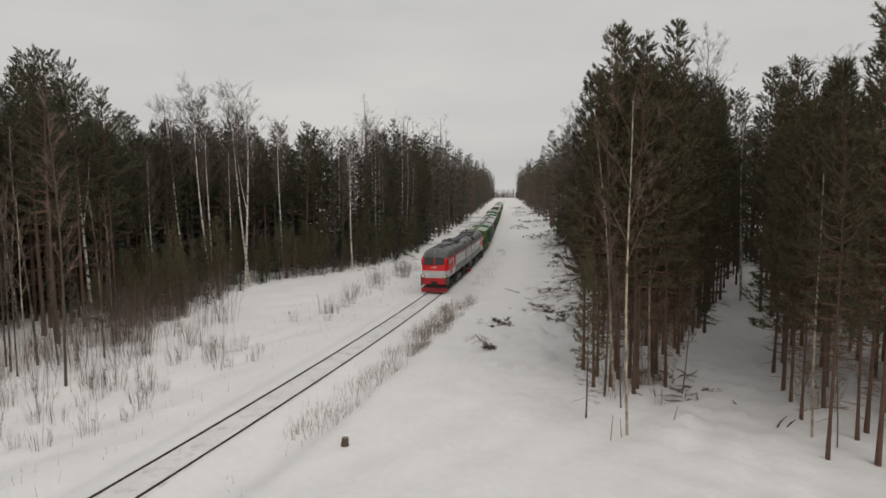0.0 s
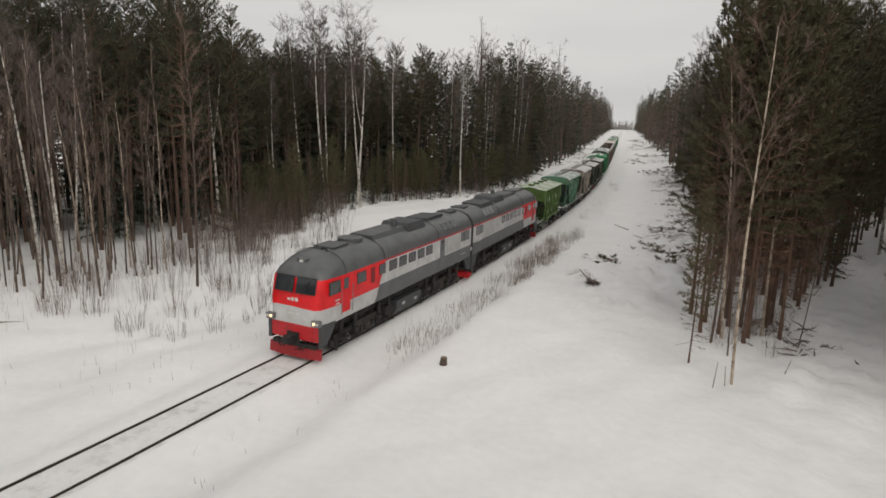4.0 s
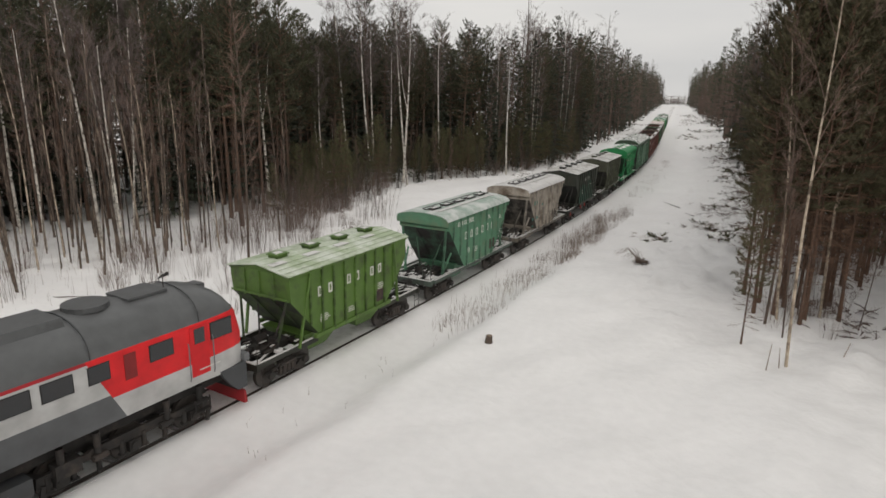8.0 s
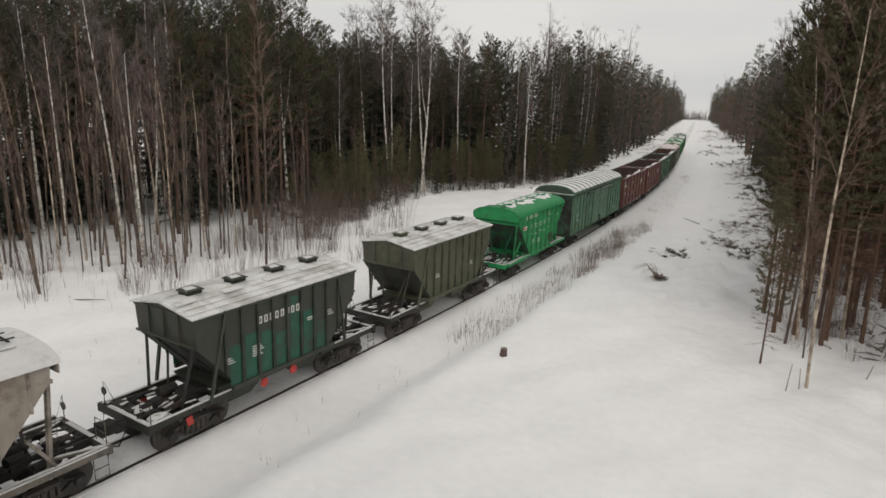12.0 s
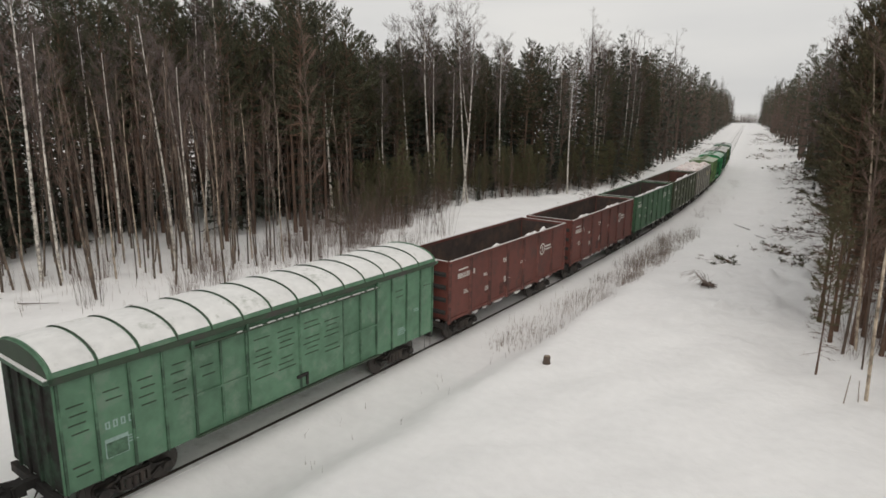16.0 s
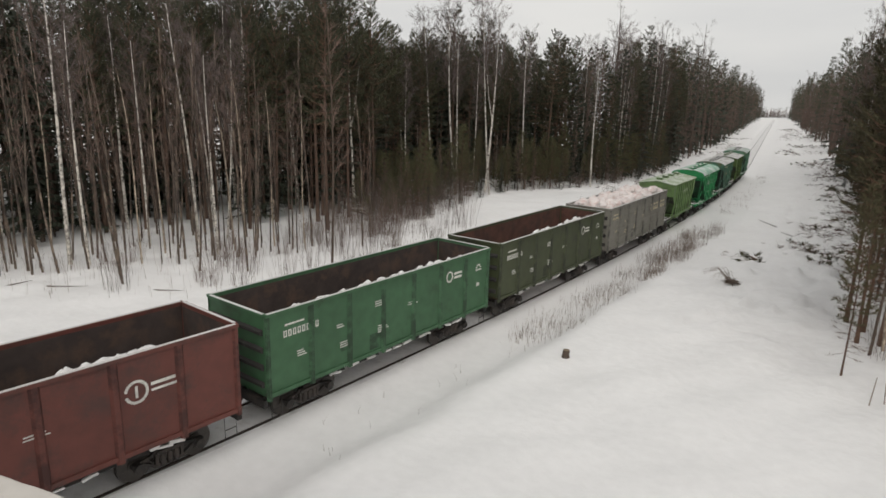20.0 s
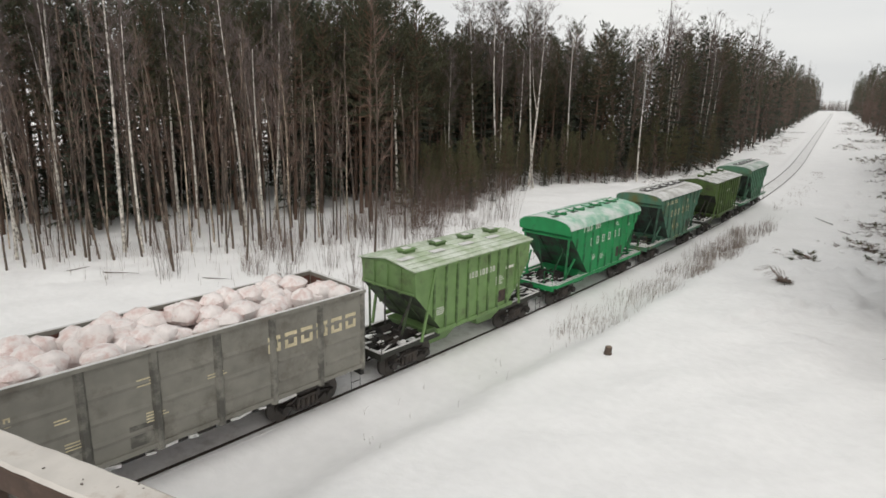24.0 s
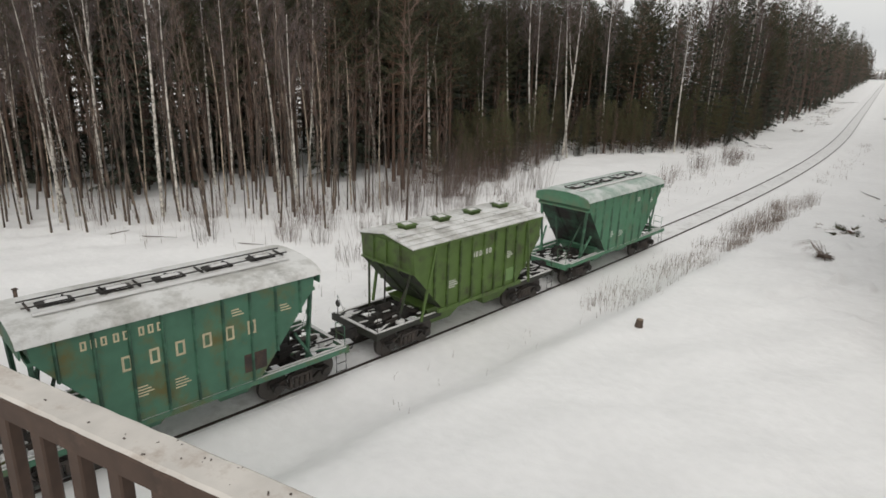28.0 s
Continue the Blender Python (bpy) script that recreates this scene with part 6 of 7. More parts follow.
def pine(seed, h, bare, width, r=0.15, dense=1.0, taper=0.5, fine=1.0, dead=1.0):
    """A pine: whorls of limbs that rise more steeply towards the top, each with shoots of needles, dead boughs below."""
    rng = np.random.default_rng(seed)
    st = bend(rng, h, rng.uniform(0, 0.02), 0.18, 9)
    trunk, crown, wood = Geo(), Geo(), Geo()
    trunk.tube(st, [r * (1 - 0.86 * i / 9) + (0.03 if i == 0 else 0) for i in range(10)], 7 if fine > 0.6 else 4)
    blades, size = max(4, int(19 * fine)), 0.145 / math.sqrt(fine)
    whorls = max(6, int((1 - bare) * h / 0.58 * dense))
    for w in range(whorls):
        k = (w + 0.5) / whorls
        t = bare + (1 - bare) * k ** 0.93
        first = rng.uniform(0, 6.28)
        count = 5 if k < 0.8 else 4
        for b in range(count):
            if rng.uniform() < 0.14:
                continue
            a = first + 6.283 * b / count + rng.normal(0, 0.25)
            reach = width * ((0.6 + 0.4 * min(1.0, k * 3.5)) * (1 - k) ** taper + 0.10) * rng.uniform(0.5, 1.2)
            p = along(st, min(0.995, t + rng.uniform(-0.008, 0.008)))
            rise = -0.08 + 1.25 * k + rng.normal(0, 0.14)
            d = Vector((math.cos(a), math.sin(a), rise)).normalized()
            across = Vector((-math.sin(a), math.cos(a), 0))
            q = p + d * reach + Vector((0, 0, 0.20 * reach))
            mid = p + d * reach * 0.5 - Vector((0, 0, 0.03 * reach))
            wood.tube([p, mid, q], [0.034 * (1 - 0.6 * k), 0.020, 0.007], 3, False)
            m = 3 + int((4.6 if fine > 0.6 else 2.6) * reach)
            for j in range(m):
                u = 0.30 + 0.66 * (j + rng.uniform(0, 1)) / m
                c = p.lerp(mid, u * 2) if u < 0.5 else mid.lerp(q, u * 2 - 1)
                e = (d * 0.7 + across * ((1 if j % 2 else -1) * rng.uniform(0.4, 1.0)) + Vector((0, 0, rng.uniform(0.05, 0.75)))).normalized()
                lift = (0.10 + 0.26 * reach * (1.1 - u)) * rng.uniform(0.5, 1.2)
                shoot(crown, c + e * lift, e, 0.30, rng, blades, size)
            shoot(crown, q - d * 0.12, d + Vector((0, 0, 0.4)), 0.36, rng, blades, size)
    top = st[-1]
    shoot(crown, top - Vector((0, 0, 0.55)), Vector((0.02, 0, 1)), 0.75, rng, blades * 2, size)
    for k in range(4):
        a = 1.57 * k + rng.uniform(0, 1)
        shoot(crown, top - Vector((0, 0, 0.75)), Vector((math.cos(a) * 0.55, math.sin(a) * 0.55, 1)), 0.62, rng, blades, size * 0.9)
    for _ in range(int(34 * dense * dead)):
        p = along(st, rng.uniform(bare * 0.45, bare + 0.25))
        a = rng.uniform(0, 6.28)
        d = Vector((math.cos(a), math.sin(a), rng.uniform(-0.30, 0.25)))
        l = width * rng.uniform(0.35, 0.9)
        wood.tube([p, p + d * l], [0.015, 0.004], 3, False)
        for _ in range(5):
            spray(wood, p + d * l * rng.uniform(0.25, 1), d, 0.5, rng, 3, 0.009, 0.0)
    for _ in range(int(10 * dead)):
        t = rng.uniform(bare * 0.25, bare)
        a = rng.uniform(0, 6.28)
        p = along(st, t)
        l = rng.uniform(0.3, 1.1)
        wood.tube([p, p + Vector((math.cos(a) * l, math.sin(a) * l, rng.uniform(-0.2, 0.15)))], [0.02, 0.005], 3, False)
    return trunk, wood, crown


def spruce(seed, h, width, low=0.06, dense=1.0):
    rng = np.random.default_rng(seed)
    st = bend(rng, h, 0.005, 0.05, 6)
    trunk, crown = Geo(), Geo()
    trunk.tube(st, [0.15 * h / 16 * (1 - 0.93 * i / 6) for i in range(7)], 6)
    n = int(70 * dense)
    for i in range(n):
        k = i / n
        t = low + (0.985 - low) * k
        a = i * 2.4 + rng.uniform(-0.4, 0.4)
        reach = width * (1 - k) ** 0.85 * rng.uniform(0.7, 1.12) + 0.12
        p = along(st, t)
        droop = -0.32 + 0.65 * k + rng.normal(0, 0.07)
        d = Vector((math.cos(a), math.sin(a), droop))
        side = Vector((-math.sin(a), math.cos(a), 0))
        m = max(2, int(reach * 3.2))
        for j in range(m):
            u = (j + 0.6) / m
            c = p + d * reach * u + Vector((0, 0, 0.10 * reach * u * u))
            w = (0.20 + 0.24 * reach * (1 - u * 0.75)) * rng.uniform(0.7, 1.25)
            hang = Vector((0, 0, -rng.uniform(0.05, 0.28)))
            e = d.normalized() * rng.uniform(0.25, 0.5)
            for q in (-1.0, -0.5, 0.5, 1.0):
                tip = c + side * (q * w * rng.uniform(0.7, 1.3)) + hang * rng.uniform(0.6, 2.0) + e * rng.uniform(0.2, 0.8)
                crown.tri(c - e * 0.4, c + e * 0.35 + side * q * 0.08, tip)
            crown.tri(c - e * 0.5, c + side * rng.uniform(-0.08, 0.08) - Vector((0, 0, 0.10)), c + e * 1.2)
    shoot(crown, st[-1] - Vector((0, 0, 0.5)), Vector((0, 0, 1)), 0.6, rng, 10, 0.22)
    return trunk, None, crown


def birch(seed, h, lean, r=0.10, fork=False, bare=0.5, full=1.0, way=math.pi):
    """A bare birch: steep limbs near the top, breaking into fine twigs that nod at their ends."""
    rng = np.random.default_rng(seed)
    st = bend(rng, h, lean, 0.30, 10, way)
    trunk, crown = Geo(), Geo()
    trunk.tube(st, [r * (1 - 0.88 * i / 10) + 0.012 for i in range(11)], 6)
    if fork:
        p = along(st, 0.42)
        f = [p, p + Vector((0.55, 0.2, h * 0.14)), p + Vector((1.0, 0.4, h * 0.34))]
        trunk.tube(f, [r * 0.5, r * 0.32, r * 0.1], 5)
    n = max(3, int(26 * full))
    for i in range(n):
        t = bare + (0.97 - bare) * (i + rng.uniform(0, 0.8)) / n
        k = (t - bare) / (1 - bare)
        a = i * 2.4 + rng.uniform(-0.7, 0.7)
        p = along(st, t)
        reach = h * 0.115 * (0.45 + 0.75 * math.sin(math.pi * min(1.0, 0.2 + k * 0.75))) * rng.uniform(0.6, 1.15)
        d = Vector((math.cos(a) * 0.45, math.sin(a) * 0.45, rng.uniform(0.85, 1.2))).normalized()
        q = p + d * reach
        e = q + Vector((d.x * 1.3, d.y * 1.3, 0.55)).normalized() * reach * 0.4
        crown.tube([p, q, e], [0.018 * (1.3 - t) * 1.6 + 0.004, 0.008, 0.003], 3, False)
        for j in range(max(3, int(7 * full + 2 * reach))):
            u = rng.uniform(0.15, 1.0)
            c = p.lerp(q, u) if rng.uniform() < 0.6 else q.lerp(e, u)
            b = Vector((d.x * 1.3 + rng.normal(0, 0.4), d.y * 1.3 + rng.normal(0, 0.4), rng.uniform(0.5, 1.1))).normalized() * rng.uniform(0.35, 0.8)
            s = b.orthogonal().normalized() * 0.006
            crown.tri(c - s, c + s, c + b)
            for _ in range(4):
                spray(crown, c + b * rng.uniform(0.2, 1.0), b.normalized(), 0.60, rng, 3, 0.0055, -0.05)
    spray(crown, st[-1], Vector((0, 0, 1)), 0.8, rng, 8, 0.007)
    return trunk, None, crown


def stem(seed, h, lean, r):
    """A thin drawn-up young tree: a wavering stem with a few short, steep side branches high up."""
    rng = np.random.default_rng(seed)
    st = bend(rng, h, lean, 0.40, 9, math.pi)
    trunk, crown = Geo(), Geo()
    trunk.tube(st, [r * (1 - 0.80 * i / 9) + 0.006 for i in range(10)], 5)
    for i in range(13):
        t = 0.42 + 0.56 * (i + rng.uniform(0, 0.9)) / 13
        a = rng.uniform(0, 6.28)
        p = along(st, t)
        l = h * rng.uniform(0.05, 0.13) * (1.3 - t)
        d = Vector((math.cos(a) * 0.5, math.sin(a) * 0.5, rng.uniform(0.7, 1.2))).normalized()
        crown.tube([p, p + d * l], [0.011, 0.004], 3, False)
        for _ in range(3):
            spray(crown, p + d * l * rng.uniform(0.3, 1.0), d, 0.55, rng, 3, 0.006)
    return trunk, None, crown


def alder(seed, h, lean, r=0.06, full=1.0, low=0.35, thick=0.008):
    rng = np.random.default_rng(seed)
    st = bend(rng, h, lean, 0.3, 8)
    trunk, crown = Geo(), Geo()
    trunk.tube(st, [r * (1 - 0.85 * i / 8) + 0.008 for i in range(9)], 5)
    n = int(24 * full)
    for i in range(n):
        t = low + (0.99 - low) * (i + rng.uniform(0, 0.8)) / n
        a = rng.uniform(0, 6.28)
        p = along(st, t)
        reach = h * 0.13 * rng.uniform(0.5, 1.2) * (1.25 - t)
        d = Vector((math.cos(a) * 0.6, math.sin(a) * 0.6, rng.uniform(0.6, 1.2))).normalized()
        q = p + d * reach
        crown.tube([p, q], [0.014, 0.005], 3, False)
        for j in range(int(6 * full)):
            spray(crown, p.lerp(q, rng.uniform(0.3, 1.0)), d, 0.75, rng, 4, thick)
    return trunk, None, crown


def tree_thing(name, label, category, made, barks, group=""):
    """One tree with its trunk, limbs and crown."""
    ob = thing(name, label, category, group)
    trunk, limbs, crown = made
    part("trunk", trunk, M[barks[0]], ob, smooth=True)
    if limbs:
        part("dead_wood", limbs.mesh("dead_wood", M[barks[1]], fix=False), None, ob)["kind"] = "stuff"
    part("crown", crown.mesh("crown", M[barks[2]], fix=False), None, ob)
    return ob


PINES = [(pine(10 + i, h, bare, w, r, dense, 0.42, 0.8, 0.5), ("pine_bark", "dead_twigs", "needles")) for i, (h, bare, w, r, dense) in enumerate([(17, 0.46, 2.1, 0.14, 1.15), (19, 0.52, 2.4, 0.16, 1.2), (16, 0.48, 1.9, 0.11, 1.15), (20, 0.54, 2.6, 0.17, 1.2), (18, 0.42, 2.2, 0.14, 1.1), (15, 0.48, 1.8, 0.10, 1.15)])]
YOUNG = [(pine(20 + i, h, bare, w, r, 1.05, 0.60, 0.8, 1.2), ("red_bark", "dead_twigs", "young_needles")) for i, (h, bare, w, r) in enumerate([(16, 0.34, 1.75, 0.085), (15, 0.31, 1.6, 0.075), (17, 0.38, 1.8, 0.09), (14, 0.29, 1.5, 0.07)])]
BUSHY = [(pine(26 + i, h, bare, w, 0.08, 0.85, 0.7, 0.9, 0.5), ("pine_bark", "dead_twigs", "olive_needles")) for i, (h, bare, w) in enumerate([(10, 0.20, 1.9), (8.5, 0.12, 1.8), (11.5, 0.28, 2.0)])]
SPRUCES = [(spruce(30 + i, h, w), ("grey_bark", None, "spruce")) for i, (h, w) in enumerate([(17, 2.2), (14, 2.0), (19, 2.4), (11, 1.7)])]
BIRCHES = [(birch(50 + i, h, lean, 1.35 * r, fork, bare), ("birch_bark", None, "birch_twigs")) for i, (h, lean, r, fork, bare) in enumerate([(19, 0.03, 0.10, False, 0.5), (17, 0.05, 0.08, False, 0.55), (20, 0.04, 0.11, True, 0.5), (15, 0.08, 0.065, False, 0.5), (18, 0.02, 0.09, False, 0.55), (16, 0.10, 0.07, False, 0.55)])]
SAPLINGS = [(birch(60 + i, h, lean, r, fork, bare, 0.34), ("tan_bark", None, "twigs")) for i, (h, lean, r, fork, bare) in enumerate([(13, 0.085, 0.062, False, 0.5), (14.0, 0.03, 0.058, False, 0.5), (13, 0.02, 0.065, True, 0.5), (11, 0.045, 0.05, False, 0.42)])]
STEMS = [(stem(80 + i, h, lean, 1.2 * r), ("stem_bark", None, "twigs")) for i, (h, lean, r) in enumerate([(12, 0.07, 0.056), (11, 0.04, 0.047), (13, 0.10, 0.060), (10, 0.02, 0.043), (12.5, 0.06, 0.052), (14, 0.03, 0.064)])]
ALDERS = [(alder(70 + i, h, lean, r), ("grey_bark", None, "twigs")) for i, (h, lean, r) in enumerate([(13, 0.03, 0.06), (12, 0.07, 0.05), (14, 0.04, 0.07), (10, 0.06, 0.04), (13, 0.09, 0.055), (15, 0.02, 0.075)])]
KINDS = {
    "pine": ("pine_tree", "tall pine with a bare reddish trunk and a dark green crown", "pine tree", PINES),
    "young": ("slender_pine", "slender pine with a dense dark crown over a bare lower trunk", "pine tree", YOUNG),
    "bushy": ("young_pine", "young olive-green pine with low spreading boughs", "pine tree", BUSHY),
    "spruce": ("spruce_tree", "dark green spruce with drooping boughs down to the snow", "spruce tree", SPRUCES),
    "birch": ("birch_tree", "bare winter birch with a slim white trunk and fine twigs", "birch tree", BIRCHES),
    "sapling": ("birch_tree", "slim young birch with tan bark and few side branches", "birch tree", SAPLINGS),
    "stem": ("bare_tree", "drawn-up thin bare tree with mottled brown bark", "bare tree", STEMS),
    "alder": ("bare_tree", "thin leafless young tree with grey-brown bark", "bare tree", ALDERS),
}
MASTERS = {}


def plant(kind, i, x, y, size=1.0, turn=0.0, label=""):
    """A tree of one of the kinds, standing in the snow at x, y."""
    name, text, category, made = KINDS[kind]
    i %= len(made)
    m = pose(x, y, ground_z(x, y) - 0.12, 0, 0, turn)
    key = (kind, i)
    if key not in MASTERS:
        MASTERS[key] = tree_thing(name, text, category, *made[i], group=category + "s at the wood's edge")
        ob = MASTERS[key]
        ob.matrix_basis = m
    else:
        ob = copy_thing(MASTERS[key], m)
    ob.scale = (size, size, size)
    if label:
        ob["label"] = label
    return ob


LEFT_EDGE = ([-60, 0, 10, 18, 23, 30, 36, 45, 55, 70, 80, 95, 120, 180, 260, 420, 700], [-60, -52, -46, -40, -35, -31.5, -28.5, -28, -31, -31, -25.5, -20, -17, -14.8, -14.2, -14.5, -15])
RIGHT_EDGE = ([-60, 20, 25, 30, 34, 40, 46, 60, 95, 170, 265, 420, 700], [26, 17, 4.6, 4.6, 5.4, 6.5, 7.5, 9.0, 10.5, 12.3, 12.5, 12.8, 13])


def edge(which, y):
    return float(np.interp(y, *which))


def lane(x, y):
    """Whether a place lies on the snowy lane that runs into the wood."""
    c = float(np.interp(y, [0, 14, 24, 34, 46, 90, 130], [3.5, 6.0, 9.5, 11.9, 16.3, 34.0, 50]))
    return abs(x - c) < float(np.interp(y, [20, 40, 60, 90], [3.3, 2.8, 2.2, 1.6])) and y < 82


# trees that stand out: kind, variant, x, y, size, turn
STANDING = [
    # the wood on the far side of the line
    ("birch", 5, -37.6, 63.5, 1.02, 28), ("birch", 5, -35.4, 66.4, 1.25, 27), ("birch", 3, -32.6, 66.4, 1.42, 26), ("birch", 4, -33.3, 68.3, 0.98, 0), ("birch", 0, -32.4, 70.8, 0.82, 200),
    ("birch", 5, -28.5, 67.3, 1.33, 24), ("birch", 2, -29.8, 69.0, 1.00, 205), ("birch", 4, -28.9, 79.0, 0.98, 0), ("birch", 0, -21.2, 85.2, 0.90, 20), ("birch", 2, -20.5, 99.0, 1.06, 0),
    ("birch", 4, -39.2, 29.8, 0.80, 0), ("birch", 1, -36.4, 31.8, 0.98, 40), ("birch", 1, -39.7, 36.3, 0.86, 40), ("birch", 3, -36.7, 34.8, 1.0, 225), ("birch", 0, -44.5, 32.0, 0.85, 90),
    ("alder", 5, -24.9, 32.6, 1.10, 40), ("stem", 2, -31.9, 22.3, 1.1, 45), ("stem", 5, -28.6, 28.7, 0.85, 45), ("stem", 0, -37.9, 18.1, 1.0, 50), ("stem", 1, -40.0, 18.0, 1.05, 50), ("stem", 2, -36.9, 21.7, 1.0, 55), ("stem", 2, -37.8, 21.3, 0.95, 45),
    ("stem", 0, -32.8, 22.9, 1.1, 40), ("stem", 4, -36.3, 23.2, 1.05, 50), ("stem", 5, -33.6, 29.2, 1.0, 40), ("stem", 4, -31.0, 27.0, 1.1, 200), ("stem", 3, -27.5, 41.0, 1.1, 0), ("stem", 1, -26.6, 38.6, 1.0, 0),
    # pines whose crowns stand over the thin stems
    ("pine", 1, -34.8, 43.6, 1.08, 90), ("pine", 4, -32.2, 41.6, 1.14, 20), ("pine", 3, -39.0, 48.0, 1.0, 0), ("pine", 0, -33.5, 50.5, 1.10, 200), ("pine", 1, -40.5, 43.0, 1.04, 150), ("pine", 4, -43.0, 50.0, 1.1, 10),
    ("spruce", 0, -37.7, 57.0, 1.0, 0), ("pine", 2, -41.0, 60.0, 1.1, 30), ("pine", 5, -39.0, 68.0, 1.2, 30), ("pine", 0, -34.5, 74.0, 1.06, 60), ("spruce", 2, -31.0, 82.0, 0.98, 0), ("spruce", 2, -17.8, 103.0, 1.12, 0),
    ("birch", 0, -21.0, 108.0, 1.1, 0), ("birch", 4, -23.0, 112.0, 1.15, 30), ("birch", 2, -24.5, 116.0, 1.15, 60), ("birch", 0, -20.0, 120.0, 1.15, 90),
    # the clump beside the lane
    ("young", 3, 3.7, 28.0, 0.55, 0), ("alder", 5, 5.0, 31.2, 0.85, 0), ("young", 0, 5.6, 33.0, 1.14, 0),
    ("young", 1, 6.5, 31.6, 1.1, 60), 
    ("young", 2, 6.9, 32.8, 1.05, 100), ("young", 0, 8.6, 36.0, 1.06, 200), ("young", 3, 8.3, 35.6, 1.18, 10), ("alder", 4, 9.0, 32.1, 0.5, 0),
    ("young", 2, 6.4, 36.5, 1.0, 30), ("young", 1, 8.4, 33.0, 1.1, 0), ("alder", 3, 5.5, 29.5, 0.8, 0),
    ("sapling", 0, 5.6, 32.0, 1.0, 0), ("sapling", 1, 5.2, 26.3, 1.0, 0), ("sapling", 2, 7.7, 33.5, 1.0, 0),
    ("young", 1, 5.2, 35.2, 1.1, 90), ("young", 3, 6.3, 34.8, 1.18, 140), ("young", 3, 7.0, 35.2, 1.18, 220), ("young", 1, 4.7, 32.9, 1.05, 10), ("young", 0, 4.6, 36.5, 1.05, 150),
    # across the lane
    ("young", 2, 14.1, 32.6, 0.96, 0), ("young", 0, 12.4, 24.6, 0.86, 0), ("young", 2, 14.0, 24.2, 1.06, 30), ("young", 2, 15.3, 27.4, 1.0, 0),
    ("bushy", 0, 15.0, 36.0, 1.1, 0), ("bushy", 1, 17.0, 39.5, 1.2, 40), ("bushy", 2, 16.6, 33.5, 1.05, 80),
    ("bushy", 1, 19.6, 43.0, 1.25, 0), ("bushy", 2, 21.0, 39.0, 1.1, 200), ("bushy", 1, 11.2, 42.0, 1.2, 60), ("bushy", 0, 14.6, 47.0, 1.2, 10),
    ("alder", 1, 13.2, 25.5, 0.5, 0), ("young", 1, 14.9, 30.2, 1.05, 0), ("young", 0, 16.5, 33.5, 1.0, 50), ("birch", 4, 22.5, 62.0, 1.0, 0),
    ("young", 3, 13.2, 28.6, 0.95, 20), ("young", 1, 14.4, 26.4, 0.92, 10), ("young", 3, 13.6, 30.6, 1.0, 70), ("sapling", 1, 12.9, 26.9, 0.8, 0), ("sapling", 3, 15.8, 25.6, 0.8, 0),
    ("young", 2, 15.0, 52.0, 1.15, 30), ("young", 0, 14.6, 48.5, 1.15, 120), ("pine", 1, 21.3, 52.0, 1.0, 0), ("young", 2, 22.0, 56.0, 1.2, 200), ("young", 0, 17.2, 60.0, 1.2, 80), ("young", 2, 24.5, 59.0, 1.15, 10), ("young", 0, 20.4, 66.0, 1.25, 300),
    # tall trees on both sides of the lane, and boughs that close over its far end
    ("pine", 0, 17.2, 55.5, 1.1, 0), ("pine", 2, 13.8, 50.6, 1.12, 70), ("pine", 5, 12.2, 45.0, 1.15, 0), ("pine", 4, 24.2, 49.0, 1.02, 40), ("pine", 3, 20.2, 45.6, 0.88, 10), ("pine", 1, 27.5, 57.0, 1.08, 200), ("pine", 2, 22.3, 70.0, 1.3, 0), ("pine", 5, 26.0, 76.0, 1.4, 90), ("pine", 0, 30.6, 72.0, 1.2, 20), ("pine", 4, 33.5, 80.0, 1.25, 0), ("young", 2, 18.6, 31.0, 0.95, 50), ("young", 0, 18.0, 37.0, 1.0, 10),
    ("bushy", 2, 20.6, 62.0, 1.3, 0), ("bushy", 0, 27.4, 66.0, 1.35, 60), ("bushy", 2, 25.2, 71.0, 1.35, 20), ("bushy", 1, 23.8, 55.0, 1.2, 0),
]
for kind, i, x, y, size, turn in STANDING:
    plant(kind, i, x, y, size, turn)


